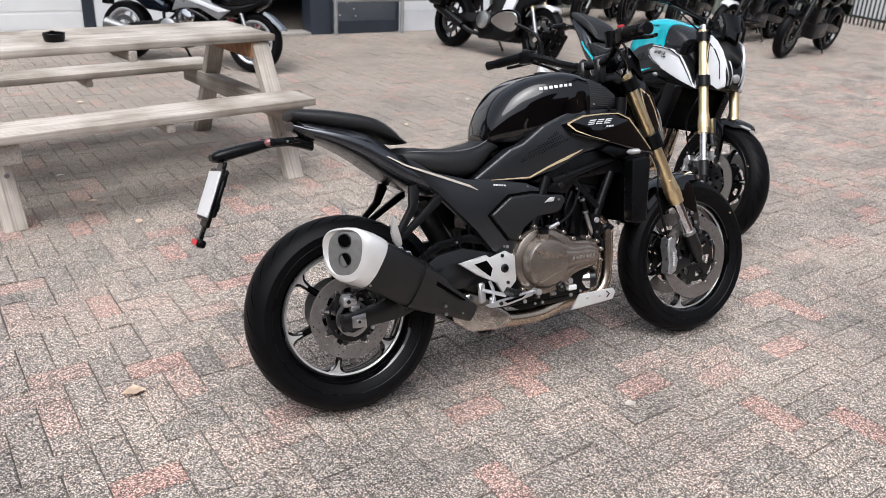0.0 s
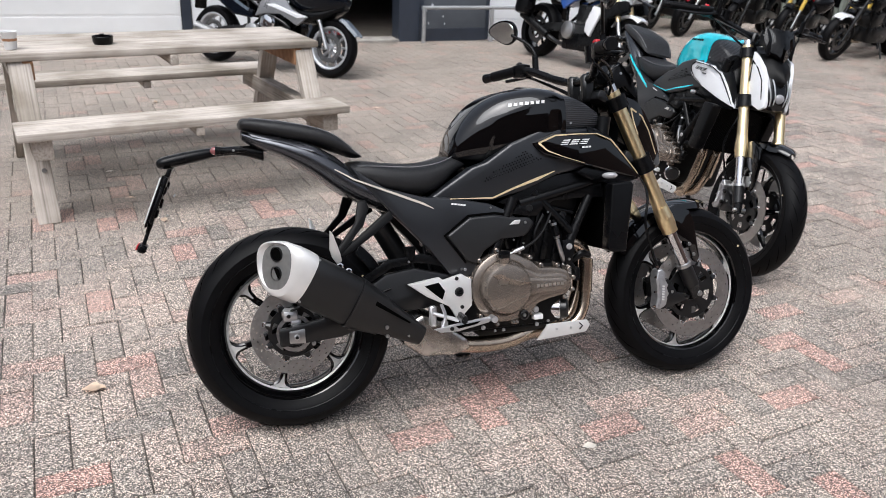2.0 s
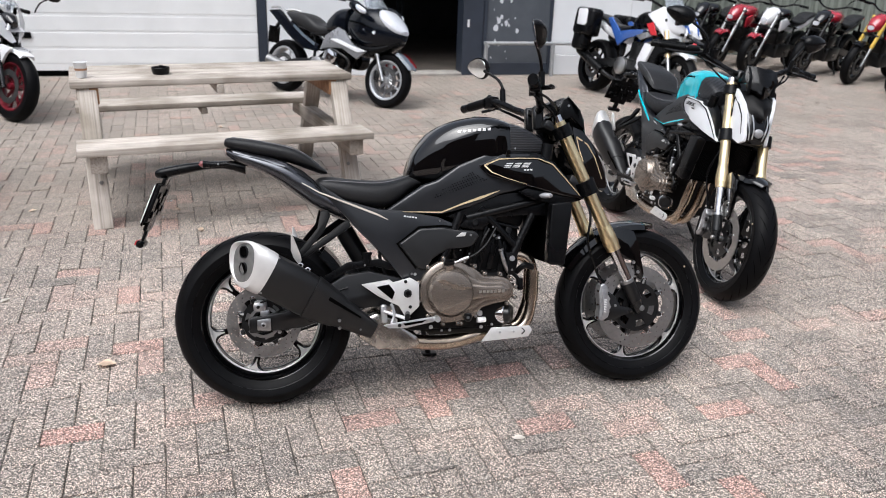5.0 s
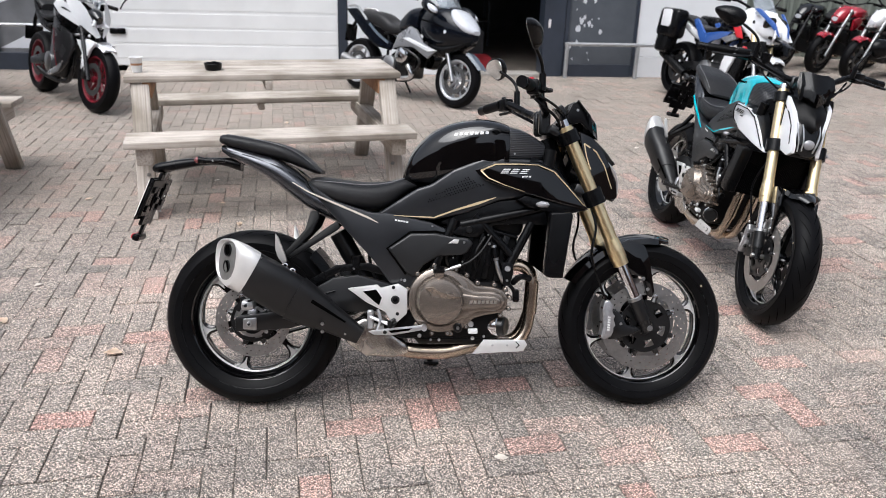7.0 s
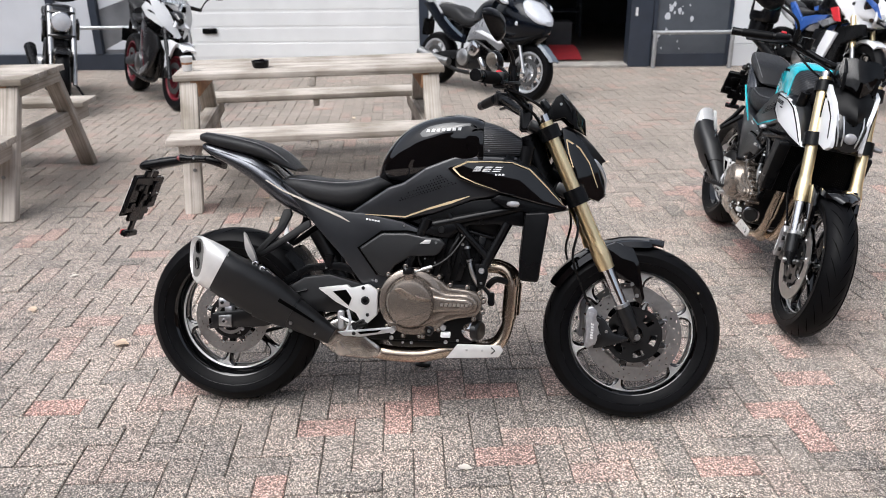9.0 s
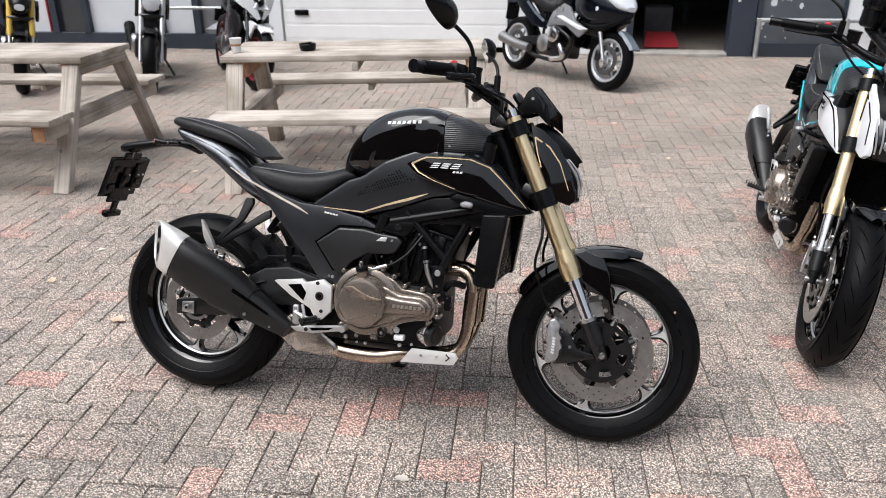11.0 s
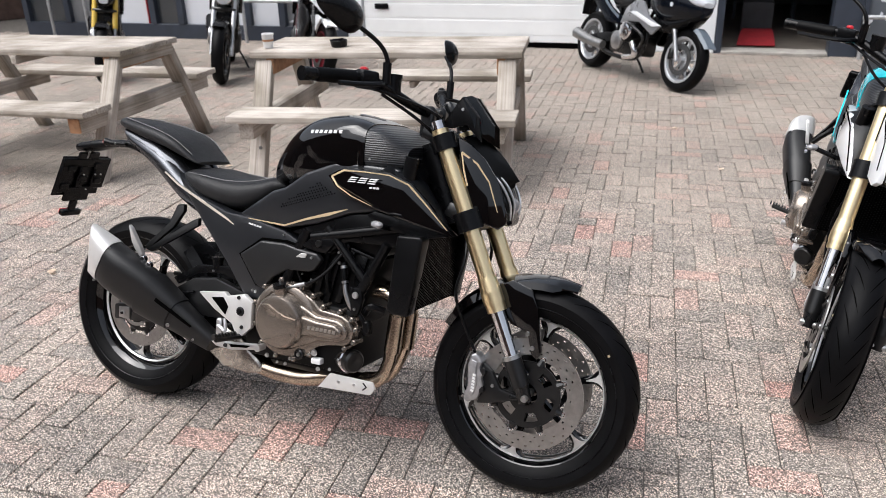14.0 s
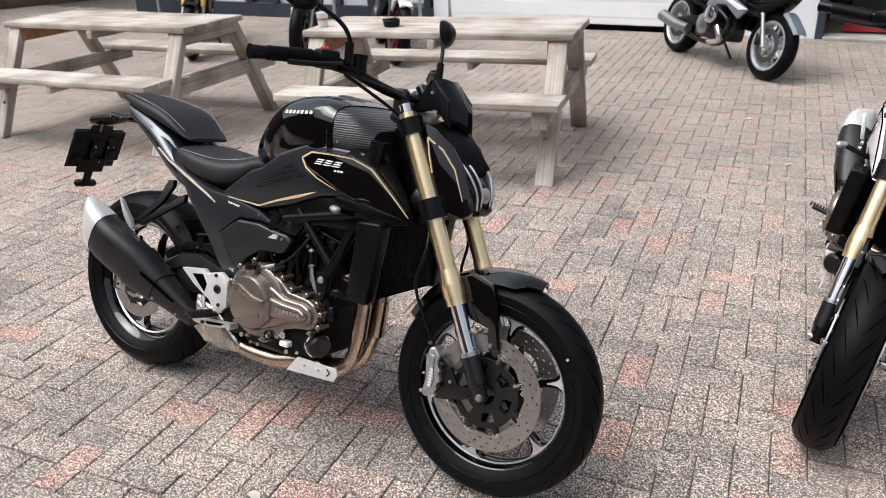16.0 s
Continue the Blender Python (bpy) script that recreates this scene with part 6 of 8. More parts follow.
M["glass"] = surf("window_glass", (0.03, 0.035, 0.04), 0.06, var=0.05, coat=0.5)

# wall pieces between the openings
on_wall("wall_left", -5.12, -4.9, -0.3, 0.0, 0, 3.4, "wall_white", "white sheet pier beside the garage door", "wall")
on_wall("wall_middle", -1.84, -0.52, -0.3, 0.0, 0, 3.4, "wall_white", "white sheet wall between garage door and doorway", "wall")
on_wall("wall_right", 1.92, 3.06, -0.3, 0.0, 0.27, 3.4, "wall_white", "white sheet wall at the building's end", "wall")
on_wall("wall_right_plinth", 1.92, 3.06, -0.3, 0.012, 0, 0.265, "wall_white", "white plinth under the end wall", "wall")
on_wall("wall_over_garage", -4.9, -1.84, -0.3, -0.02, 2.9, 3.4, "wall_white", "white sheet wall over the garage door", "wall")
on_wall("wall_over_doorway", -0.52, 1.92, -0.3, -0.02, 2.3, 3.4, "wall_white", "white sheet wall over the doorway", "wall")
on_wall("wall_end", 3.06, 3.36, -7.0, 0.0, 0, 3.4, "wall_white", "white end wall of the building", "wall")
on_wall("roof_slab", -10.6, 3.4, -7.0, 0.1, 3.41, 3.6, "slate", "flat roof edge of the building", "roof")

# sectional garage door: four ribbed panels, rubber seal, handle
gd = thing("door_1", WALL, "closed white sectional garage door with ribbed panels", "garage door")
tagged(gd, kind="structure")
for k in range(5):
    z0 = 0.06 + k * 0.58
    bm = bmesh.new()
    box(bm, -4.88, -1.96, 0.03, 0.07, z0 + 0.003, z0 + 0.575, 0.006)
    for j in range(3):
        zz = z0 + 0.09 + j * 0.19
        box(bm, -4.88, -1.96, 0.027, 0.036, zz, zz + 0.165, 0.003)
    part("door_panel", bm, "door_white", gd)
bm = bmesh.new()
box(bm, -4.88, -1.96, 0.02, 0.075, 0.0, 0.058, 0.008)
part("rubber_seal", bm, "groove", gd)
bm = bmesh.new()
box(bm, -4.72, -4.53, 0.0, 0.021, 0.44, 0.51, 0.01)
part("door_handle", bm, "satin_black", gd)
on_wall("door_frame", -1.955, -1.845, -0.06, 0.012, 0, 2.9, "anthracite", "dark steel jamb of the garage door", "door frame")

# open doorway with the dark workshop behind
on_wall("door_post", 0.66, 0.94, -0.25, 0.03, 0, 2.3, "anthracite", "anthracite steel post beside the open doorway", "door frame")
on_wall("door_post_left", -0.52, -0.44, -0.25, 0.01, 0, 2.3, "anthracite", "dark steel jamb of the open doorway", "door frame")
on_wall("threshold", -0.44, 0.66, -0.25, 0.06, 0, 0.03, "concrete", "worn concrete threshold of the open doorway", "threshold")
panel = on_wall("wall_panel", 0.945, 1.915, -0.2, 0.0, 0, 2.3, "slate", "slate grey steel panel with white paint splashes", "wall")
for s0, s1, z0, z1, mat in ((0.945, 1.0, 0.02, 2.25, "anthracite"), (1.87, 1.915, 0.02, 2.25, "anthracite"), (1.0, 1.87, 0.0, 0.16, "anthracite")):
    bm = bmesh.new()
    box(bm, s0, s1, -0.02, -0.004, z0, z1, 0.003)
    part("panel_border", bm, mat, panel)
rs = random.Random(11)
for k in range(26):
    bm = bmesh.new()
    cs, cz = 1.02 + 0.5 * rs.random() ** 1.6, 0.2 + 0.9 * rs.random()
    r = 0.006 + 0.028 * rs.random() ** 3
    n = 11
    vs = [(cs + r * (0.7 + 0.6 * rs.random()) * math.cos(6.283 * j / n), cz + 1.6 * r * (0.7 + 0.6 * rs.random()) * math.sin(6.283 * j / n)) for j in range(n)]
    plate(bm, vs, -0.006, -0.003)
    part("paint_splash", bm, "poster_white", panel)
bm = bmesh.new()
box(bm, 0.72, 0.75, -0.036, -0.031, 0.62, 0.72, 0.001)
lbl = part("post_label", bm, "plate", None, "small white label on the door post")
lbl.matrix_basis = WALL
tagged(lbl, category="label", kind="structure")
# workshop room, its indoor shade put into the dark wall and ceiling colour
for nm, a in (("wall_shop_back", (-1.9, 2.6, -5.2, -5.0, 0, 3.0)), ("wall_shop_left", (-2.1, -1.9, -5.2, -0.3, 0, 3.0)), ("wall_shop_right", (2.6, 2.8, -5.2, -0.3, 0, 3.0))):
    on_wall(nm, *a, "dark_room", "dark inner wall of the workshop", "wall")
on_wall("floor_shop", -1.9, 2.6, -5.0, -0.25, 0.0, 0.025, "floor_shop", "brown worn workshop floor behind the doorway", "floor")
on_wall("ceiling_shop", -1.9, 2.6, -5.0, -0.3, 2.95, 3.1, "dark_room", "workshop ceiling coloured dark for the unlit room", "ceiling")
bm = bmesh.new()
rings = []
for k in range(9):
    u = k / 8
    y = 0.33 + 0.85 * u
    z = 0.045 + 0.10 * math.sin(u * 2.2)
    rings.append([Vector((-0.28 + 0.06 * u, y, z)), Vector((0.14 - 0.04 * u, y, z)), Vector((0.14 - 0.04 * u, y + 0.02, z - 0.008)), Vector((-0.28 + 0.06 * u, y + 0.02, z - 0.008))])
loft(bm, rings)
mat_ob = part("floor_mat", bm, "red_mat", None, "red fabric mat lying rumpled inside the doorway")
mat_ob.matrix_basis = WALL
tagged(mat_ob, category="mat")
bm = bmesh.new()
box(bm, -0.25, 0.12, 1.35, 1.75, 0.025, 0.42, 0.02, seg=2)
crate = part("storage_crate", bm, "dark_room", None, "dark storage crate standing inside the workshop")
crate.matrix_basis = WALL
tagged(crate, category="crate")
shelf = thing("shelf_rack", WALL, "dark steel shelf rack inside the workshop", "shelf")
for x in (-0.35, 0.45):
    for y in (3.0, 3.4):
        bm = bmesh.new()
        box(bm, x - 0.02, x + 0.02, y - 0.02, y + 0.02, 0.025, 1.9, 0.003)
        part("upright", bm, "anthracite", shelf)
for z in (0.4, 0.85, 1.3, 1.75):
    bm = bmesh.new()
    box(bm, -0.37, 0.47, 2.98, 3.42, z, z + 0.03, 0.004)
    part("shelf_board", bm, "anthracite", shelf)
bm = bmesh.new()
box(bm, -0.3, 0.05, 3.0, 3.38, 0.881, 1.12, 0.02, seg=2)
oc = part("parts_bin", bm, "orange", None, "orange plastic bin on the workshop shelf")
oc.matrix_basis = WALL
tagged(oc, category="bin")

# galvanised guard rail before the panel
rail = thing("guard_rail", WALL, "galvanised tube rail standing before the grey panel", "railing")
for s in (0.96, 1.90):
    bm = bmesh.new()
    tube(bm, [(s, -0.14, 0), (s, -0.14, 0.45)], 0.026, 14)
    part("rail_post", bm, "galv", rail)
bm = bmesh.new()
tube(bm, [(0.93, -0.14, 0.43), (2.5, -0.14, 0.43)], 0.024, 14)
part("rail_bar", bm, "galv", rail)

# shop front on the far side of the garage door
on_wall("plinth", -10.6, -5.12, -0.3, 0.02, 0, 0.2, "anthracite", "anthracite plinth below the shop windows", "wall")
on_wall("wall_over_shop", -10.6, -5.12, -0.3, 0.0, 2.4, 3.4, "anthracite", "anthracite fascia over the shop windows", "wall")
# same dark colour, for the dim interior behind the panes
on_wall("wall_shop_inner", -10.6, -5.12, -0.6, -0.5, 0, 3.4, "dark_room", "inner wall behind the shop windows, coloured dark as unlit", "wall")
posts = (-10.55, -9.75, -9.05, -8.2, -7.72, -6.62, -6.08, -5.2)
for k, s in enumerate(posts):
    on_wall("window_post_%d" % (k + 1), s - 0.05, s + 0.05, -0.1, 0.03, 0.2, 2.4, "anthracite", "anthracite shop window post", "window frame")
fills = ("glass", "poster_grey", "poster_white", "glass", "poster_white", "poster_white", "poster_grey")
for k in range(len(posts) - 1):
    w_ = on_wall("window_%d" % (k + 2), posts[k] + 0.05, posts[k + 1] - 0.05, -0.06, -0.04, 0.2, 2.4, fills[k], "shop window pane with printed film", "window", 0.0)
    if k == 6:
        bm = bmesh.new()
        a, b = posts[k] + 0.06, posts[k + 1] - 0.06
        plate(bm, [(a, 0.25), (b, 0.25), (b, 0.62)], 0.036, 0.039)
        plate(bm, [(a, 0.75), (b, 1.0), (b, 1.5), (a, 1.3)], 0.036, 0.039)
        part("film_shape", bm, "poster_white", w_)
for s in (-8.95, -8.3):
    on_wall("door_edge", s - 0.012, s + 0.012, -0.03, 0.0, 0.2, 2.3, "red_mat", "thin dark red edge of the shop door", "trim", 0.002)
rail2 = thing("guard_rail", WALL, "galvanised tube rail before the shop windows", "railing")
bm = bmesh.new()
tube(bm, [(-9.9, -0.22, 0.62), (-9.2, -0.22, 0.62)], 0.022, 12)
part("rail_bar", bm, "galv", rail2)
bm = bmesh.new()
tube(bm, [(-6.6, -0.22, 0.55), (-5.15, -0.22, 0.55)], 0.022, 12)
part("rail_bar", bm, "galv", rail2)
for s in (-9.88, -9.22, -6.55, -5.2):
    bm = bmesh.new()
    tube(bm, [(s, -0.22, 0.0), (s, -0.22, 0.64 if s < -9 else 0.57)], 0.022, 12)
    part("rail_post", bm, "galv", rail2)

# ---- sheet fence, railing and low white wall beyond the parked row ----
fence = thing("fence", pose(0.3, 14.85, 0, 0, 0, -4), "tall grey-green ribbed sheet fence behind parked motorcycles", "fence")
tagged(fence, kind="structure")
for k in range(64):
    bm = bmesh.new()
    x = -0.6 + k * 0.115
    box(bm, x, x + 0.075, -0.02, 0.03, 0, 2.1, 0.012)
    box(bm, x + 0.073, x + 0.117, 0.012, 0.03, 0, 2.1)
    part("slat", bm, "fence_green", fence)
railing = thing("fence", pose(7.65, 14.1, 0, 0, 0, -84), "low dark bar railing along the yard's edge", "fence")
tagged(railing, kind="structure")
for k in range(44):
    bm = bmesh.new()
    box(bm, k * 0.11, k * 0.11 + 0.022, -0.011, 0.011, 0, 1.0, 0.003)
    part("railing_bar", bm, "fence_bar", railing)
for z in (0.12, 0.95):
    bm = bmesh.new()
    box(bm, -0.05, 4.8, -0.015, 0.015, z, z + 0.04, 0.004)
    part("railing_rail", bm, "fence_bar", railing)
bm = bmesh.new()
box(bm, -1.0, 12.0, 0.9, 1.1, 0, 0.75, 0.01)
lw = part("wall_low", bm, "wall_white", None, "low white wall beyond the bar railing")
lw.matrix_basis = pose(7.65, 14.1, 0, 0, 0, -84)
tagged(lw, category="wall", kind="structure")
# plain unseen walls added to close the yard; they keep low sky from reflections
for nm, a in (("wall_south", (-14, 14, -9.4, -9.0, 0, 5.5)), ("wall_east", (13.0, 13.4, -9.0, 20, 0, 4.0)), ("wall_west", (-14.4, -14, -9.4, 6, 0, 5.0)), ("wall_north", (-2, 13, 19.6, 20, 0, 4.0))):
    bm = bmesh.new()
    box(bm, *a, 0.01)
    tagged(part(nm, bm, "brick_dark", None, "unseen dark brick wall added to block low sky"), category="wall", kind="structure")


# ---- other parked motorcycles ----
M["dull_steel"] = surf("dull_muffler_steel", (0.30, 0.30, 0.30), 0.4, metal=0.9, var=0.1)
M["dark_disc"] = surf("dulled_brake_disc", (0.13, 0.13, 0.13), 0.45, metal=0.9, var=0.1, scale=60)


def plain_wheel(name, parent, place, R, W, rim_mat, spokes=10, discs=(-0.06, 0.06)):
    bm = bmesh.new()
    h = W / 2
    lathe(bm, [(-h * 0.8, R - 0.095), (-h, R - 0.06), (-h * 0.95, R - 0.03), (-h * 0.5, R - 0.006), (0, R), (h * 0.5, R - 0.006), (h * 0.95, R - 0.03), (h, R - 0.06), (h * 0.8, R - 0.095)], 40)
    w = part(name, bm, "rubber", parent)
    w.matrix_basis = place
    bm = bmesh.new()
    rr = R - 0.09
    lathe(bm, [(-h * 0.82, rr + 0.004), (-h * 0.82, rr - 0.012), (-h * 0.5, rr - 0.022), (0, rr - 0.032), (h * 0.5, rr - 0.022), (h * 0.82, rr - 0.012), (h * 0.82, rr + 0.006), (0, rr - 0.01)], 40, close=True)
    rim = part("rim", bm, rim_mat, w)
    bm = bmesh.new()
    lathe(bm, [(-0.06, 0), (-0.06, 0.03), (0.06, 0.03), (0.06, 0)], 16)
    part("hub", bm, rim_mat, rim)
    if rim_mat == "rim_silver":
        for sd in (-1, 1):
            bm = bmesh.new()
            lathe(bm, [(sd * h * 0.80, rr + 0.008), (sd * h * 0.90, rr + 0.006), (sd * h * 0.92, rr - 0.004), (sd * h * 0.80, rr - 0.018)], 40, close=True)
            part("rim_lip", bm, rim_mat, rim)
    for k in range(spokes):
        a = 2 * math.pi * k / spokes
        bm = bmesh.new()
        tube(bm, [(0.02 * math.cos(a), 0, 0.02 * math.sin(a)), ((rr - 0.02) * math.cos(a + 0.12), 0, (rr - 0.02) * math.sin(a + 0.12))], (0.016, 0.012), 6)
        part("spoke", bm, rim_mat, rim)
    for y in discs:
        d = part("brake_disc", disc_mesh(0.15, 0.10, y, 0.005), "dark_disc", w)
    return w


def tourer_body(t, wb, body):
    """Wide touring fairing with a lamp cluster, stepped seat, silver flanks and opposed cylinders."""
    bm = bmesh.new()
    blob(bm, blend([(wb - 0.62, 0.80, 0.98, 0.13, 2.4), (wb - 0.46, 0.66, 1.06, 0.19, 2.4), (wb - 0.28, 0.60, 1.10, 0.225, 2.3), (wb - 0.12, 0.61, 1.07, 0.215, 2.2), (wb + 0.02, 0.65, 0.99, 0.175, 2.1), (wb + 0.11, 0.69, 0.91, 0.12, 2.1), (wb + 0.17, 0.74, 0.83, 0.05, 2.1)], 4), 32)
    nose = part("nose_fairing", bm, body, t)
    bm = bmesh.new()
    blob(bm, blend([(wb - 0.20, 0.95, 1.06, 0.09, 2.6), (wb - 0.08, 0.87, 1.058, 0.165, 2.7), (wb + 0.03, 0.83, 0.985, 0.168, 2.7), (wb + 0.115, 0.80, 0.915, 0.128, 2.6), (wb + 0.178, 0.81, 0.855, 0.055, 2.3)], 4), 28)
    lamp = part("headlamp_lens", bm, "lens", nose, "large clear headlamp cluster")
    for s in (-1, 1):
        bm = bmesh.new()
        tube(bm, [(wb - 0.10, s * 0.085, 1.055), (wb + 0.04, s * 0.090, 0.962), (wb + 0.12, s * 0.072, 0.895), (wb + 0.172, s * 0.040, 0.840)], 0.005, 8)
        part("lamp_divider", bm, "satin_black", lamp)
        bm = bmesh.new()
        tube(bm, [(wb - 0.48, s * 0.190, 0.90), (wb - 0.30, s * 0.224, 0.88), (wb - 0.12, s * 0.212, 0.84)], (0.022, 0.008), 8, flat=0.4)
        part("air_vent", bm, "groove", nose)
        bm = bmesh.new()
        lathe(bm, [(-0.004, 0.0), (-0.004, 0.020), (0.004, 0.020), (0.004, 0.0)], 18, m=Matrix.Translation((wb - 0.10, s * 0.213, 0.80)))
        part("round_badge", bm, "lens", nose)
    bm = bmesh.new()
    blob(bm, blend([(wb - 0.40, 0.52, 0.70, 0.14, 2.6), (wb - 0.16, 0.54, 0.68, 0.15, 2.6), (wb + 0.02, 0.63, 0.71, 0.11, 2.6), (wb + 0.14, 0.69, 0.76, 0.06, 2.4)], 3), 22)
    part("chin", bm, "satin_black", nose)
    bm = bmesh.new()
    rings = []
    for k in range(8):
        u = k / 7
        rings.append([Vector((wb - 0.12 - 0.30 * u - 0.12 * v * v, 0.20 * (1 - 0.2 * u) * v, 1.05 + 0.30 * u)) for v in (-1, -0.6, -0.2, 0.2, 0.6, 1)])
    loft(bm, rings, closed=False, caps=False)
    bmesh.ops.solidify(bm, geom=bm.faces[:], thickness=0.004)
    part("windscreen", bm, "screen", t)
    bm = bmesh.new()
    blob(bm, blend([(-0.02, 0.86, 0.93, 0.09, 2.6), (0.06, 0.80, 0.955, 0.14, 2.9), (0.30, 0.76, 0.945, 0.15, 3.0), (0.42, 0.72, 0.91, 0.15, 3.0), (0.54, 0.70, 0.845, 0.14, 3.0), (0.68, 0.71, 0.835, 0.12, 2.8), (0.80, 0.76, 0.93, 0.09, 2.6)], 4), 24)
    part("rider_seat", bm, "leather", t, "black stepped touring seat")
    bm = bmesh.new()
    blob(bm, blend([(0.70, 0.74, 0.92, 0.13, 2.8), (0.84, 0.74, 1.02, 0.17, 3.0), (1.02, 0.74, 1.05, 0.18, 3.0)], 4), 24)
    part("fuel_tank", bm, body, t)
    bm = bmesh.new()
    box(bm, -0.28, -0.262, -0.09, 0.09, 0.56, 0.76, 0.006)
    tube(bm, [(-0.26, 0, 0.72), (-0.16, 0, 0.84), (-0.02, 0, 0.86)], 0.022, 8)
    part("plate_hanger", bm, "satin_black", t)
    for s in (-1, 1):
        bm = bmesh.new()
        plate(bm, [(-0.25, 0.935), (-0.065, 0.955), (0.15, 0.84), (0.38, 0.69), (0.62, 0.60), (0.60, 0.52), (0.34, 0.54), (0.10, 0.68), (-0.06, 0.80)], s * 0.115, s * 0.150, 0.012, seg=2)
        part("tail_flank", bm, body, t)
        # paler strip laid on as a painted highlight of the tail flank
        bm = bmesh.new()
        strip(bm, [(0.20, 0.79), (0.36, 0.69), (0.56, 0.60)], 0.030, 0.006, s * 0.152)
        part("flank_highlight_trim", bm, "blue_grey", t)
        bm = bmesh.new()
        tube(bm, [(-0.22, s * 0.12, 0.97), (-0.04, s * 0.155, 0.975), (0.08, s * 0.165, 0.90), (0.16, s * 0.16, 0.83)], 0.013, 8)
        part("grab_rail", bm, "steel", t)
        bm = bmesh.new()
        plate(bm, [(0.72, 0.545), (0.79, 0.71), (0.96, 0.815), (1.06, 0.79), (1.20, 0.65), (1.40, 0.585), (1.28, 0.49), (1.05, 0.59), (0.84, 0.58)], s * 0.205, s * 0.236, 0.012, seg=2)
        sp = part("side_panel", bm, "silver_paint", t, "grey side panel with a pale blade")
        bm = bmesh.new()
        plate(bm, [(0.87, 0.675), (0.98, 0.69), (1.23, 0.625), (1.43, 0.590), (1.29, 0.565), (1.08, 0.62)], s * 0.234, s * 0.246, 0.005)
        part("pale_blade", bm, "white_paint", sp)
        bm = bmesh.new()
        blob(bm, blend([(-0.10, -0.035, 0.045, 0.02, 2.4), (-0.03, -0.05, 0.06, 0.045, 2.6), (0.08, -0.045, 0.05, 0.045, 2.6), (0.14, -0.02, 0.02, 0.02, 2.3)], 3), 18)
        o = part("mirror_shell", bm, body, t)
        o.matrix_basis = pose(wb - 0.28, s * 0.33, 1.04, 0, 22, 0)
        bm = bmesh.new()
        blob(bm, blend([(-0.02, -0.03, 0.045, 0.03, 2.6), (0.09, -0.03, 0.038, 0.036, 2.6), (0.15, -0.012, 0.015, 0.015, 2.3)], 3), 18)
        i = part("indicator_lens", bm, "lens", o)
        i.matrix_basis = Matrix.Translation((0.0, s * 0.014, 0.006))
        bm = bmesh.new()
        tube(bm, [(wb - 0.30, s * 0.20, 1.0), (wb - 0.28, s * 0.33, 1.03)], 0.022, 8)
        part("mirror_arm", bm, body, t)
        bm = bmesh.new()
        lathe(bm, [(0.0, 0.10), (0.10, 0.105), (0.14, 0.100), (0.155, 0.08), (0.160, 0)], 28, m=Matrix.Translation((0.95, s * 0.15, 0.47)) @ Matrix.Diagonal((1, s, 1, 1)))
        bx = part("boxer_cylinder", bm, "satin_black", t)
        bm = bmesh.new()
        lathe(bm, [(0.145, 0.092), (0.172, 0.080), (0.182, 0.045), (0.184, 0.0)], 24, m=Matrix.Translation((0.95, s * 0.15, 0.485)) @ Matrix.Diagonal((1, s, 1, 1)))
        part("cylinder_cap", bm, "chrome", bx)
        bm = bmesh.new()
        tube(bm, [(0.80, s * 0.20, 0.50), (1.0, s * 0.32, 0.56), (1.22, s * 0.28, 0.46), (1.14, s * 0.24, 0.34)], 0.013, 10)
        part("crash_bar", bm, "black_metal", t)
    bm = bmesh.new()
    tube(bm, [(1.0, -0.24, 0.40), (1.06, -0.22, 0.27), (0.82, -0.17, 0.22)], 0.03, 12)
    part("boxer_pipe", bm, "chrome", t)


def adv_flank(t, wb, s, accent):
    """One side of the adventure bike: blue tail flash, red accent, white lower panel, black belly and blue beak."""
    x = lambda d: wb - 1.43 + d
    bm = bmesh.new()
    plate(bm, [(x(0.20), 0.86), (x(0.26), 0.88), (x(0.46), 0.74), (x(0.68), 0.78), (x(0.90), 0.80), (x(0.84), 0.74), (x(0.61), 0.67), (x(0.48), 0.58)], s * 0.125, s * 0.160, 0.008)
    part("blue_side_panel", bm, "blue_paint", t)
    bm = bmesh.new()
    plate(bm, [(x(0.95), 0.86), (x(1.05), 0.88), (x(1.15), 0.75), (x(1.06), 0.75)], s * 0.190, s * 0.209, 0.004)
    part("red_side_panel", bm, "red", t)
    bm = bmesh.new()
    plate(bm, [(x(0.80), 0.72), (x(0.98), 0.78), (x(1.06), 0.74), (x(0.90), 0.68)], s * 0.165, s * 0.195, 0.006)
    part("knee_panel", bm, "silver_paint", t)
    bm = bmesh.new()
    plate(bm, [(x(0.99), 0.66), (x(1.14), 0.65), (x(1.02), 0.34), (x(0.93), 0.39), (x(0.93), 0.49)], s * 0.170, s * 0.200, 0.008)
    part("lower_panel", bm, accent, t)
    bm = bmesh.new()
    plate(bm, [(x(1.10), 0.71), (x(1.40), 0.76), (x(1.46), 0.66), (x(1.20), 0.56), (x(1.16), 0.26), (x(0.98), 0.18), (x(0.60), 0.16), (x(0.56), 0.33), (x(0.90), 0.36)], s * 0.10, s * 0.165, 0.012)
    part("belly_panel", bm, "satin_black", t)
    bm = bmesh.new()
    plate(bm, [(x(1.16), 1.055), (x(1.22), 1.060), (x(1.42), 0.94), (x(1.50), 0.82), (x(1.36), 0.93)], s * 0.175, s * 0.196, 0.006, bulge=lambda a, z: -s * 0.32 * max(0, a - x(1.1)))
    part("blue_flash", bm, "blue_paint", t)


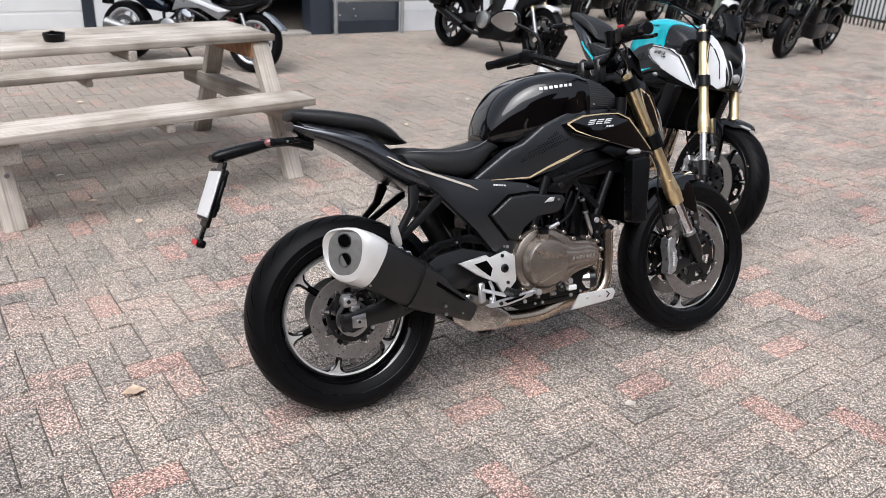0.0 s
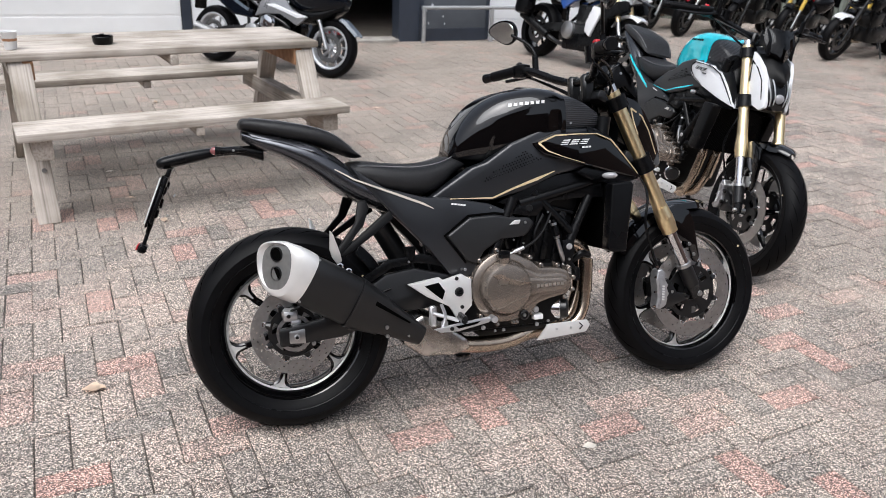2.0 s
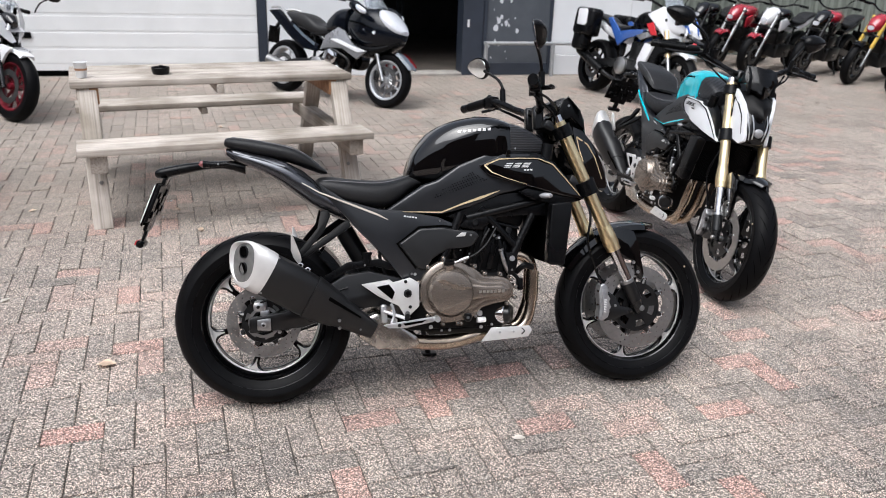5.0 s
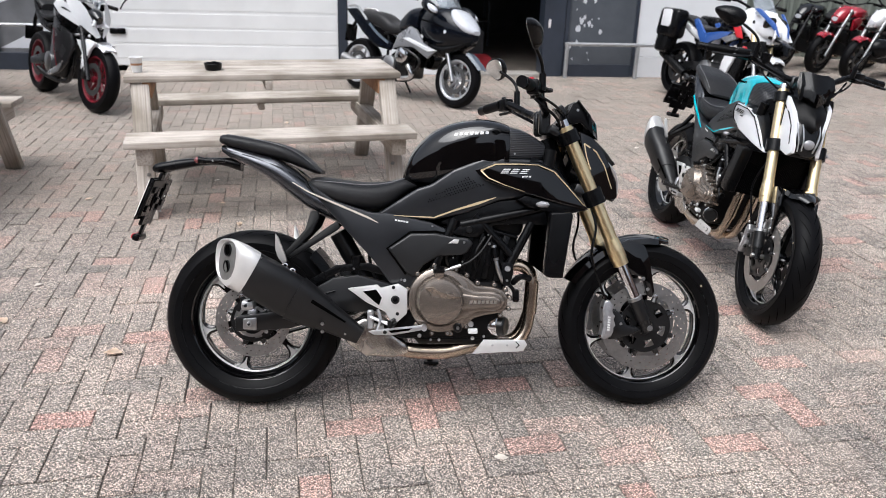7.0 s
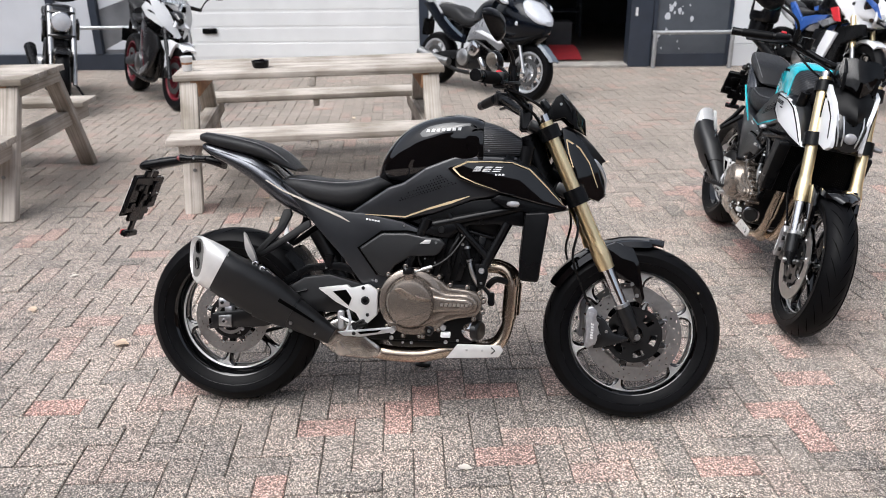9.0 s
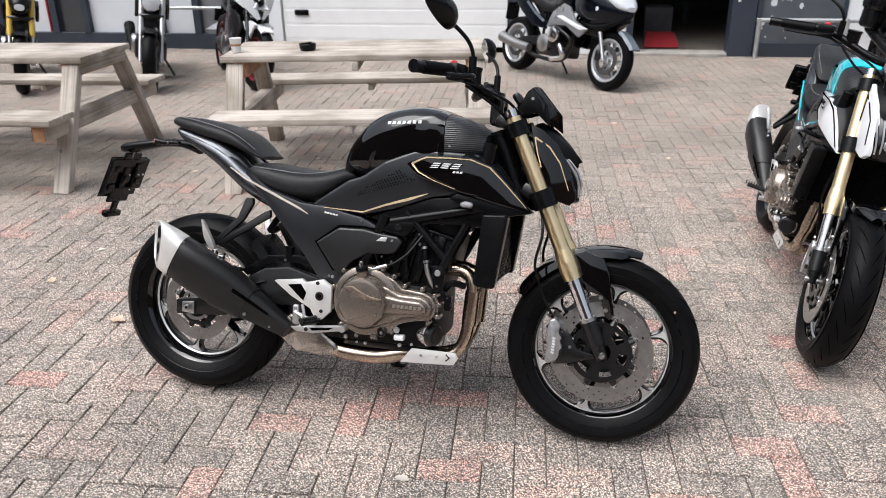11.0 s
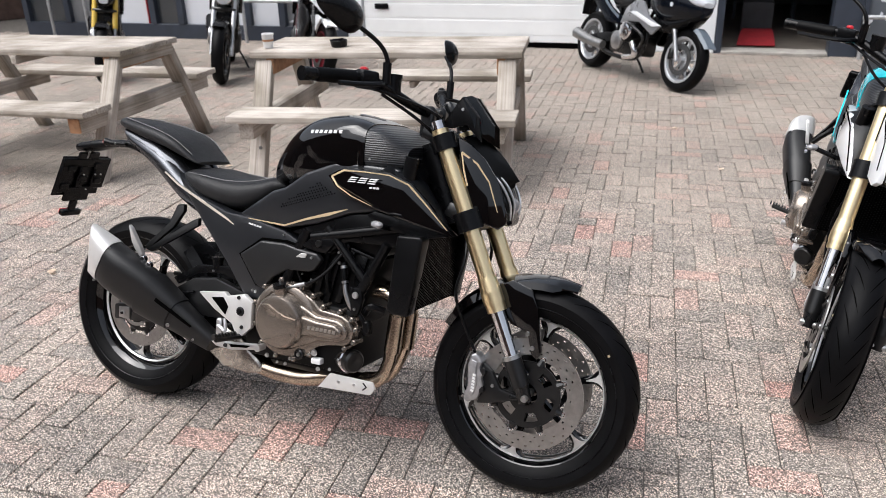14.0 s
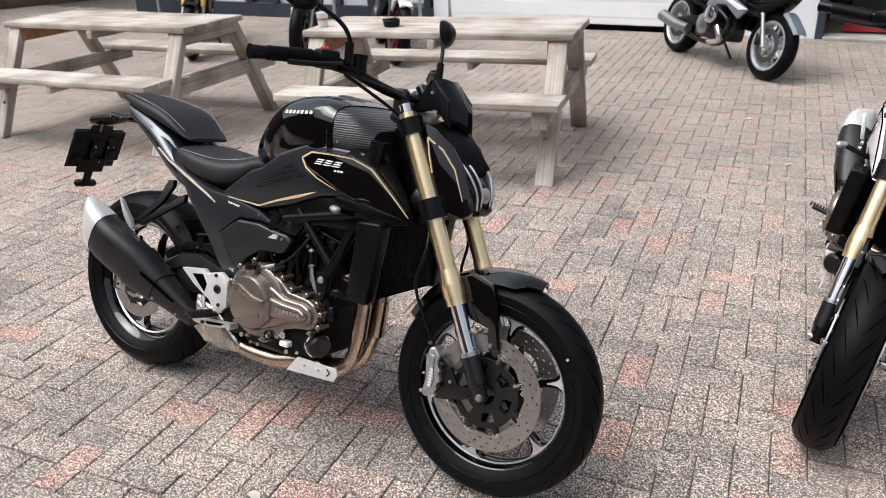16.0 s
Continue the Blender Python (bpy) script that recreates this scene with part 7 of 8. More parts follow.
def street_bike(m, label, wb=1.42, body="gloss_black", accent="gloss_black", fork="steel", rim="gloss_black", style="naked", lamp="round", group="parked motorcycles", spokes=10, steer=0.0, fender="satin_black"):
    t = thing("motorcycle", m, label, "motorcycle", group)
    R = 0.31
    plain_wheel("rear_tyre", t, pose(0, 0, R), R, 0.17, rim, spokes, (-0.07,))
    pivot = Vector((wb - 0.38, 0, 0.95))
    axis = Vector((-0.42, 0, 0.9)).normalized()
    S = Matrix.Translation(pivot) @ Matrix.Rotation(radians(steer), 4, axis) @ Matrix.Translation(-pivot)
    plain_wheel("front_tyre", t, S @ pose(wb, 0, R - 0.005), R - 0.005, 0.12, rim, spokes)

    def front(name, bm, mat, label=""):
        o = part(name, bm, mat, t, label)
        o.matrix_basis = S
        return o
    fx = lambda z: wb - (z - R) * 0.47
    for s in (-1, 1):
        bm = bmesh.new()
        plate(bm, [(-0.05, R + 0.03), (0.25, R + 0.10), (0.52, R + 0.13), (0.52, R + 0.04), (0.1, R - 0.03), (-0.05, R - 0.03)], s * 0.10, s * 0.13, 0.006)
        part("swingarm", bm, "black_metal", t)
        bm = bmesh.new()
        ft = 0.76 if style == "sport" else 0.82 if style == "adv" else 0.98
        tube(bm, [(fx(ft), s * 0.10, ft), (fx(0.55), s * 0.10, 0.55)], 0.027, 12)
        front("fork_upper_tube", bm, fork)
        bm = bmesh.new()
        tube(bm, [(fx(0.56), s * 0.10, 0.56), (wb, s * 0.10, R - 0.02)], 0.021, 12)
        front("fork_lower_tube", bm, "steel" if fork != "black_metal" else "black_metal")
        bm = bmesh.new()
        box(bm, wb - 0.13, wb - 0.075, s * 0.09 - 0.022, s * 0.09 + 0.022, R - 0.02, R + 0.09, 0.01)
        front("brake_caliper", bm, "black_metal")
    bm = bmesh.new()
    box(bm, 0.48, 0.92, -0.16, 0.16, 0.24, 0.46, 0.04, seg=2)
    box(bm, 0.68, 0.93, -0.13, 0.13, 0.44, 0.66, 0.03, seg=2)
    part("engine_block", bm, "black_metal", t)
    bm = bmesh.new()
    lathe(bm, [(-0.15, 0.10), (-0.185, 0.095), (-0.195, 0.07), (-0.197, 0)], 32, m=Matrix.Translation((0.64, 0, 0.37)))
    part("clutch_cover", bm, "steel", t)
    for a, b in (((0.60, 0.44), (1.0, 0.86)), ((0.95, 0.40), (1.02, 0.84)), ((0.55, 0.45), (0.45, 0.70)), ((0.45, 0.70), (1.0, 0.80))):
        for s in (-1, 1):
            bm = bmesh.new()
            tube(bm, [(a[0], s * 0.12, a[1]), (b[0] * wb / 1.42, s * 0.09, b[1])], 0.017, 8)
            part("frame_tube", bm, "satin_black", t)
    bm = bmesh.new()
    tube(bm, [(0.88, -0.06, 0.55), (1.0, -0.07, 0.48), (0.98, -0.08, 0.30), (0.85, -0.09, 0.21), (0.5, -0.12, 0.21), (0.3, -0.16, 0.27)], 0.024, 10)
    part("exhaust_pipe", bm, "titan" if style == "naked" else "black_metal", t)
    if style != "sport":
        bm = bmesh.new()
        tube(bm, [(0.42, -0.19, 0.29), (0.16, -0.21, 0.31), (-0.10, -0.22, 0.36)] if style == "tourer" else [(0.32, -0.17, 0.27), (0.1, -0.20, 0.36), (-0.12, -0.215, 0.46)], (0.045, 0.062), 16)
        part("muffler", bm, "dull_steel" if style == "tourer" else "satin_black", t)
    # tank, seats, tail
    if style != "tourer":
        bm = bmesh.new()
        blob(bm, blend([(0.56, 0.80, 0.85, 0.06, 2.6), (0.62, 0.80, 0.93, 0.10, 3.0), (0.72, 0.81, 0.985, 0.13, 3.2), (0.84, 0.82, 1.0, 0.14, 3.2), (0.95, 0.84, 0.97, 0.12, 3.0), (1.0, 0.86, 0.93, 0.09, 2.6)], 4), 28)
        part("fuel_tank", bm, {"sport": "satin_black", "adv": "satin_black"}.get(style, body), t)
        bm = bmesh.new()
        blob(bm, blend([(0.10, 0.80, 0.84, 0.10, 2.6), (0.22, 0.76, 0.83, 0.13, 2.9), (0.40, 0.74, 0.81, 0.13, 2.9), (0.56, 0.77, 0.83, 0.09, 2.5)], 3), 24)
        part("rider_seat", bm, "leather", t)
        rz = 0.06 if style in ("sport",) else 0.0
        bm = bmesh.new()
        blob(bm, blend([(-0.22, 0.88 + rz, 0.91 + rz, 0.07, 2.6), (-0.10, 0.86 + rz, 0.915 + rz, 0.105, 2.9), (0.06, 0.82 + rz, 0.89 + rz, 0.115, 2.9), (0.16, 0.80, 0.84 + rz, 0.10, 2.6)], 3), 24)
        part("passenger_seat", bm, "leather", t)
        bm = bmesh.new()
        blob(bm, blend([(-0.26, 0.85 + rz, 0.88 + rz, 0.045, 2.4), (-0.12, 0.80 + rz, 0.87 + rz, 0.09, 2.6), (0.08, 0.70, 0.83, 0.115, 2.8), (0.30, 0.64, 0.76, 0.12, 2.8), (0.46, 0.62, 0.72, 0.11, 2.6)], 3), 24)
        part("tail_cowl", bm, accent if style != "sport" else "satin_black", t)
        bm = bmesh.new()
        tube(bm, [(-0.22, 0, 0.84), (-0.34, 0, 0.72), (-0.36, 0, 0.60)], 0.02, 8)
        box(bm, -0.375, -0.36, -0.09, 0.09, 0.50, 0.64, 0.004)
        part("plate_hanger", bm, "satin_black", t)
        bm = bmesh.new()
        box(bm, -0.275, -0.25, -0.05, 0.05, 0.845 + rz, 0.88 + rz, 0.006)
        part("tail_lamp", bm, "red", t)
    # fender
    bm = bmesh.new()
    rings = []
    for k in range(10):
        a = radians((60 + 85 * k / 9) if style != "tourer" else 24 + 46 * k / 9)
        rf = R + 0.018 + (0.035 * max(0, 1 - k / 4) if style == "tourer" else 0)
        c = Vector((wb + rf * math.cos(a), 0, R + rf * math.sin(a)))
        nr = Vector((math.cos(a), 0, math.sin(a)))
        rings.append([c + Vector((0, y, 0)) + nr * d for y, d in ((-0.07, -0.03), (-0.05, 0), (0.05, 0), (0.07, -0.03), (0.065, -0.035), (0.0, -0.006), (-0.065, -0.035))])
    loft(bm, rings)
    front("front_fender", bm, "blue_grey" if style == "tourer" else accent if style in ("sport", "adv") else fender)
    # bars
    bh = 1.10 if style in ("adv", "tourer", "naked", "scooter") else 0.98
    bm = bmesh.new()
    tube(bm, [(wb - 0.54, -0.39, bh), (wb - 0.46, -0.24, bh + 0.01), (wb - 0.38, -0.08, bh - 0.05), (wb - 0.38, 0.08, bh - 0.05), (wb - 0.46, 0.24, bh + 0.01), (wb - 0.54, 0.39, bh)], 0.013, 10)
    front("handlebar", bm, "satin_black")
    for s in (-1, 1):
        bm = bmesh.new()
        tube(bm, [(wb - 0.50, s * 0.29, bh + 0.004), (wb - 0.55, s * 0.41, bh)], 0.019, 10)
        front("grip", bm, "rubber")
        bm = bmesh.new()
        my = 0.33 if style != "sport" else 0.36
        mx = wb - 0.45 if style != "sport" else wb - 0.12
        tube(bm, [(mx, s * 0.20, bh), (mx - 0.01, s * 0.25, bh + 0.09), (mx - 0.03, s * my, bh + 0.15)], 0.007, 8)
        front("mirror_stem", bm, "satin_black")
        bm = bmesh.new()
        blob(bm, [(mx - 0.05, bh + 0.125, bh + 0.195, 0.07, 2.4), (mx - 0.02, bh + 0.13, bh + 0.19, 0.062, 2.3), (mx + 0.0, bh + 0.15, bh + 0.17, 0.02, 2)], 20)
        o = front("mirror_shell", bm, "satin_black")
        o.matrix_basis = S @ Matrix.Translation((0, s * (my + 0.03), 0))
    for z in (0.93, 0.72):
        bm = bmesh.new()
        box(bm, fx(z) - 0.08, fx(z) + 0.03, -0.12, 0.12, z - 0.02, z + 0.02, 0.01)
        front("triple_clamp", bm, "black_metal")
    if style in ("naked",):
        if lamp == "round":
            bm = bmesh.new()
            lathe(bm, [(-0.09, 0.0), (-0.085, 0.05), (-0.03, 0.085), (0.03, 0.092), (0.035, 0.085)], 28, axis="x", m=Matrix.Translation((wb - 0.16, 0, 0.86)))
            front("headlamp_shell", bm, "chrome")
            bm = bmesh.new()
            lathe(bm, [(0.03, 0.085), (0.042, 0.05), (0.047, 0.0)], 28, axis="x", m=Matrix.Translation((wb - 0.16, 0, 0.86)))
            front("headlamp_lens", bm, "lens")
        else:
            bm = bmesh.new()
            blob(bm, blend([(wb - 0.33, 0.80, 1.02, 0.11, 2.6), (wb - 0.20, 0.76, 0.98, 0.10, 2.5), (wb - 0.10, 0.77, 0.88, 0.06, 2.3)], 3), 20)
            front("head_cowl", bm, accent)
            bm = bmesh.new()
            blob(bm, [(wb - 0.15, 0.79, 0.87, 0.06, 2.6), (wb - 0.085, 0.80, 0.86, 0.045, 2.4)], 16)
            front("headlamp_lens", bm, "lens")
        for s in (-1, 1):
            bm = bmesh.new()
            plate(bm, [(0.78, 0.80), (0.92, 0.88), (1.06, 0.84), (1.04, 0.68), (0.92, 0.70)], s * 0.13, s * 0.165, 0.01)
            part("tank_shroud", bm, accent, t)
    elif style == "tourer":
        tourer_body(t, wb, body)
    else:
        # fairing shell from the nose back along the flanks
        for s in (-1, 1):
            bm = bmesh.new()
            if style == "sport":
                o_ = [(wb + 0.02, 0.79), (wb - 0.10, 0.91), (wb - 0.34, 1.02), (wb - 0.56, 1.00), (wb - 0.66, 0.92), (wb - 0.46, 0.84), (wb - 0.20, 0.75)]
            else:
                o_ = [(wb - 0.53, 0.96), (wb - 0.36, 1.06), (wb - 0.16, 1.05), (wb - 0.02, 0.94), (wb + 0.07, 0.80), (wb - 0.08, 0.74), (wb - 0.22, 0.72), (wb - 0.34, 0.84)]
            wd = 0.20
            flank_in = lambda x, z: -s * (0.75 * max(0, x - (wb - 0.42)) ** 1.3 + 0.25 * max(0, z - 0.9) + 0.10 * max(0, 0.75 - x))
            plate(bm, o_, s * (wd - 0.03), s * wd, 0.008, seg=2, bulge=flank_in)
            part("side_fairing", bm, body if style != "adv" else accent, t)
            if style == "sport":
                bm = bmesh.new()
                plate(bm, [(0.78, 0.80), (wb - 0.46, 0.74), (wb - 0.30, 0.68), (wb - 0.28, 0.56), (1.08, 0.42), (0.96, 0.30), (0.74, 0.24), (0.58, 0.24), (0.66, 0.40), (0.74, 0.62)], s * 0.165, s * 0.19, 0.008, bulge=flank_in)
                lf = part("lower_fairing", bm, "fairing_grey", t)
                bm = bmesh.new()
                plate(bm, [(0.58, 0.245), (0.74, 0.25), (0.95, 0.31), (1.04, 0.42), (0.92, 0.36), (0.74, 0.30)], s * 0.186, s * 0.198, 0.003, bulge=flank_in)
                part("fairing_tip", bm, "silver_paint", lf)
                bm = bmesh.new()
                plate(bm, [(wb - 0.02, 0.82), (wb - 0.20, 0.83), (wb - 0.44, 0.91), (0.76, 0.90), (0.74, 0.83), (wb - 0.46, 0.75), (wb - 0.28, 0.69), (wb - 0.14, 0.72)], s * 0.150, s * 0.186, 0.008, bulge=flank_in)
                part("middle_fairing", bm, "gloss_black", t)
                bm = bmesh.new()
                plate(bm, [(wb - 0.30, 0.63), (wb - 0.08, 0.66), (wb + 0.06, 0.64), (wb - 0.02, 0.58), (wb - 0.10, 0.46), (wb - 0.13, 0.36), (wb - 0.17, 0.38), (wb - 0.17, 0.52)], s * 0.070, s * 0.098, 0.008)
                front("fender_side", bm, body)
                bm = bmesh.new()
                strip(bm, [(0.80, 0.70), (0.82, 0.50), (0.92, 0.32)], 0.012, 0.004, s * 0.192)
                part("fairing_stripe", bm, "rim_red", lf)
                bm = bmesh.new()
                plate(bm, [(wb - 0.10, 0.92), (wb - 0.20, 0.98), (wb - 0.40, 0.96), (wb - 0.30, 0.93)], s * 0.196, s * 0.206, 0.003, bulge=flank_in)
                part("air_slot", bm, "groove", t)
            if style == "adv":
                adv_flank(t, wb, s, accent)
        bm = bmesh.new()
        ny, nt = (0.085, 0.13) if style == "sport" else (0.10, 0.16)
        blob(bm, blend([(wb - 0.40, 0.80, 1.06 if style != "sport" else 0.98, nt, 3.2), (wb - 0.22, 0.78, 1.02 if style != "sport" else 0.95, ny, 3.0), (wb - 0.08, 0.79, 0.93, ny * 0.7, 2.8), (wb + 0.0, 0.82, 0.87, ny * 0.3, 2.4)], 3), 24)
        part("nose_fairing", bm, "gloss_black" if style == "sport" else accent, t)
        if style == "sport":
            for s in (-1, 1):
                bm = bmesh.new()
                outer = [(wb - 0.36, 0.195, 1.00), (wb - 0.22, 0.180, 0.87), (wb - 0.10, 0.125, 0.77), (wb + 0.01, 0.03, 0.68)]
                inner = [(wb - 0.30, 0.135, 1.04), (wb - 0.13, 0.085, 0.93), (wb - 0.03, 0.055, 0.83), (wb + 0.05, 0.006, 0.70)]
                loft(bm, [[Vector((a[0], s * a[1], a[2])), Vector((b[0], s * b[1], b[2]))] for a, b in zip(outer, inner)], closed=False, caps=False)
                bmesh.ops.solidify(bm, geom=bm.faces[:], thickness=0.012)
                part("nose_blade", bm, body, t)
        if style != "sport":
            for s in (-1, 1):
                bm = bmesh.new()
                blob(bm, blend([(-0.09, -0.05, 0.055, 0.05, 2.8), (-0.03, -0.05, 0.06, 0.055, 2.8), (0.03, -0.04, 0.04, 0.04, 2.5), (0.055, -0.02, 0.015, 0.02, 2.3)], 2), 20)
                o = part("headlamp_lens", bm, "lamp_dark", t)
                o.matrix_basis = pose(wb - 0.10, s * 0.06, 0.95, 0, -25, s * 18)
            if style == "adv":
                bm = bmesh.new()
                plate(bm, [(wb - 0.10, 0.83), (wb + 0.05, 0.80), (wb + 0.22, 0.74), (wb + 0.05, 0.775), (wb - 0.08, 0.79)], -0.06, 0.06, 0.006)
                part("beak", bm, "satin_black", t)
        bm = bmesh.new()
        rings = []
        for k in range(7):
            u = k / 6
            x, z, w_ = wb - 0.16 - 0.26 * u, 1.0 + (0.30 if style != "sport" else 0.16) * u, 0.15 * (1 - 0.25 * u)
            rings.append([Vector((x - 0.10 * abs(v) ** 2, w_ * v, z)) for v in (-1, -0.6, -0.2, 0.2, 0.6, 1)])
        loft(bm, rings, closed=False, caps=False)
        bmesh.ops.solidify(bm, geom=bm.faces[:], thickness=0.004)
        part("windscreen", bm, "screen", t)
    if style == "adv":
        for s in (-1, 1):
            bm = bmesh.new()
            box(bm, -0.20, 0.16, min(s * 0.18, s * 0.36), max(s * 0.18, s * 0.36), 0.62, 0.94, 0.05, seg=3)
            box(bm, -0.18, 0.06, min(s * 0.20, s * 0.34), max(s * 0.20, s * 0.34), 0.45, 0.66, 0.04, seg=2)
            cs = part("side_case", bm, "satin_black", t, "black hard luggage case with a white panel")
            bm = bmesh.new()
            plate(bm, [(-0.12, 0.915), (0.02, 0.925), (0.06, 0.90), (0.08, 0.76), (0.05, 0.73), (-0.10, 0.735)], s * 0.352, s * 0.368, 0.006, seg=2)
            part("case_plate", bm, "white_paint", cs)
    bm = bmesh.new()
    lean = C_LEAN
    ty = 0.26
    tube(bm, [(0.58, 0.12, 0.27), (0.63, ty, math.tan(radians(lean)) * ty + 0.012)], 0.013, 8)
    part("side_stand", bm, "black_metal", t)
    return t


C_LEAN = 10.0
M["fairing_grey"] = surf("dark_grey_fairing_paint", (0.011, 0.011, 0.012), 0.3, coat=0.2, var=0.06)
M["silver_paint"] = surf("silver_grey_paint", (0.30, 0.306, 0.32), 0.3, metal=0.5, coat=0.6, var=0.05)
M["navy"] = surf("dark_navy_paint", (0.003, 0.0045, 0.008), 0.16, coat=0.0, spec=0.28, var=0.1)
M["blue_paint"] = surf("royal_blue_paint", (0.03, 0.09, 0.32), 0.25, coat=0.8, var=0.05)
M["blue_grey"] = surf("blue_grey_paint", (0.10, 0.125, 0.155), 0.45, coat=0.1, var=0.06)
M["red_paint"] = surf("deep_red_paint", (0.34, 0.012, 0.025), 0.2, coat=1.0, var=0.06)
M["yellow"] = surf("yellow_fork_coating", (0.55, 0.37, 0.05), 0.35, var=0.05)
M["rim_silver"] = surf("silver_cast_rim", (0.55, 0.56, 0.58), 0.35, metal=0.7, var=0.05)
M["rim_red"] = surf("red_cast_rim", (0.13, 0.006, 0.014), 0.35, var=0.06)
M["screen"] = surf("clear_windscreen", (0.62, 0.66, 0.70), 0.06, var=0.02)
sb = M["screen"].node_tree.nodes["Principled BSDF"]
sb.inputs["Transmission Weight"].default_value = 0.75
sb.inputs["IOR"].default_value = 1.1
u_ = lambda h: Vector((math.cos(radians(h)), math.sin(radians(h)), 0))


def by_front(x, y, heading, lean, wb):
    """The pose of a leaning bike whose front tyre touches the ground at x, y."""
    p = Vector((x, y, 0)) - u_(heading) * wb
    return leaning(p.x, p.y, heading, lean)


street_bike(by_front(-1.66, 7.66, -21.8, 10, 1.45) @ Matrix.Scale(0.92, 4), "dark navy touring motorcycle with silver wheels and side panels", 1.576, "navy", "navy", "steel", "rim_silver", "tourer", steer=3)
street_bike(by_front(-4.55, 5.77, -26, 10, 1.42), "white and grey sport motorcycle with dark red wheels", 1.42, "white_paint", "white_paint", "black_metal", "rim_red", "sport", steer=8)
street_bike(by_front(-5.38, 5.12, -32, 10, 1.42), "black naked motorcycle with a round chromed headlamp", 1.42, "gloss_black", "gloss_black", "steel", "gloss_black", "naked", "round", steer=-6)
street_bike(by_front(-6.40, 4.33, -25, 10, 1.42), "dark naked motorcycle with bright yellow fork tubes", 1.42, "gloss_black", "satin_black", "yellow", "gloss_black", "naked", "cowl", steer=-4)
street_bike(by_front(1.251, 8.608, -51.6, 10, 1.43), "white and blue adventure motorcycle with black luggage cases", 1.43, "white_paint", "white_paint", "gold", "gloss_black", "adv", steer=-5)
ROW = [
    (1.57, 12.89, -120, "gloss_black", "gloss_black", "black_metal", "naked", "cowl", "satin_black", "black naked motorcycle parked in the far row"),
    (2.04, 12.72, -126, "red_paint", "red_paint", "steel", "naked", "cowl", "red_paint", "red and black naked motorcycle parked in the far row"),
    (2.46, 12.29, -127, "gloss_black", "white_paint", "steel", "naked", "cowl", "red_paint", "black and white naked motorcycle with a red front fender"),
    (3.14, 12.18, -126, "red_paint", "gloss_black", "black_metal", "naked", "cowl", "satin_black", "deep red naked motorcycle parked in the far row"),
    (3.76, 11.81, -128, "gloss_black", "red_paint", "yellow", "naked", "cowl", "satin_black", "red and black motorcycle with gold forks parked in the far row"),
    (4.48, 11.49, -130, "gloss_black", "satin_black", "yellow", "naked", "round", "satin_black", "black motorcycle with yellow forks parked in the far row"),
    (4.08, 10.72, -143, "gloss_black", "satin_black", "black_metal", "naked", "cowl", "white_paint", "black motorcycle with a white fender parked in the far row"),
    (4.50, 9.73, -138, "gloss_black", "gloss_black", "black_metal", "naked", "round", "satin_black", "black cruiser-like motorcycle parked beside the railing"),
]
ROW_SIZE = 0.93
for x, y, hd, body, acc, fk, sty, lm, fen, lab in ROW:
    street_bike(by_front(x, y, hd, 9, 1.42 * ROW_SIZE) @ Matrix.Scale(ROW_SIZE, 4), lab, 1.42, body, acc, fk, "gloss_black", sty, lm, "parked row by the fence", 8, fender=fen)

# ---- small things ----
ASH, CUP = (-2.07, 4.26), (-2.40, 3.95)
LEAVES = [(-1.125, 2.2, 0.075, 20, "dry_leaf"), (-1.91, 2.58, 0.045, 70, "pale_litter"), (-1.88, 3.99, 0.05, 10, "dry_leaf"), (-1.56, 3.71, 0.055, 120, "dry_leaf"), (-2.21, 4.4, 0.05, 40, "pale_litter"), (-1.747, 2.236, 0.06, 160, "dry_leaf"), (-2.67, 3.7, 0.05, 75, "dry_leaf"), (0.51, 2.15, 0.045, 200, "pale_litter"), (-3.07, 5.52, 0.06, 15, "dry_leaf"), (-0.21, 5.8, 0.05, 95, "dry_leaf"), (-2.76, 6.21, 0.06, 140, "dry_leaf"), (-0.97, 6.5, 0.05, 33, "dry_leaf"), (0.33, 6.75, 0.05, 61, "pale_litter"), (2.15, 6.12, 0.05, 5, "dry_leaf")]
bm = bmesh.new()
lathe(bm, [(0.0, 0.0), (0.0, 0.046), (0.012, 0.052), (0.040, 0.055), (0.043, 0.052), (0.040, 0.046), (0.012, 0.043), (0.010, 0.0)], 28, axis="z")
for k in range(3):
    a = 2.1 * k
    box(bm, -0.012, 0.012, -0.006, 0.006, 0.036, 0.047, 0.002, m=pose(0.05 * math.cos(a), 0.05 * math.sin(a), 0, 0, 0, math.degrees(a) + 90))
ash = part("ashtray", bm, "satin_black", None, "black round ashtray on the picnic table")
ash.matrix_basis = pose(*ASH, 0.787)
tagged(ash, category="ashtray")
bm = bmesh.new()
lathe(bm, [(0.0, 0.0), (0.0, 0.028), (0.085, 0.038), (0.088, 0.040), (0.09, 0.038), (0.088, 0.036), (0.004, 0.026), (0.004, 0.0)], 24, axis="z")
cup = part("paper_cup", bm, "plate", None, "white paper cup with an orange band on the table")
cup.matrix_basis = pose(*CUP, 0.787)
tagged(cup, category="cup")
bm = bmesh.new()
lathe(bm, [(0.042, 0.0332), (0.055, 0.0348), (0.055, 0.0354), (0.042, 0.0338)], 24, axis="z", close=True)
part("cup_band", bm, "wood_raw", cup)


M["dry_leaf"] = surf("dry_tan_leaf", (0.74, 0.60, 0.47), 0.8, var=0.2, scale=40)
M["pale_litter"] = surf("pale_litter", (0.72, 0.68, 0.62), 0.8, var=0.15, scale=40)


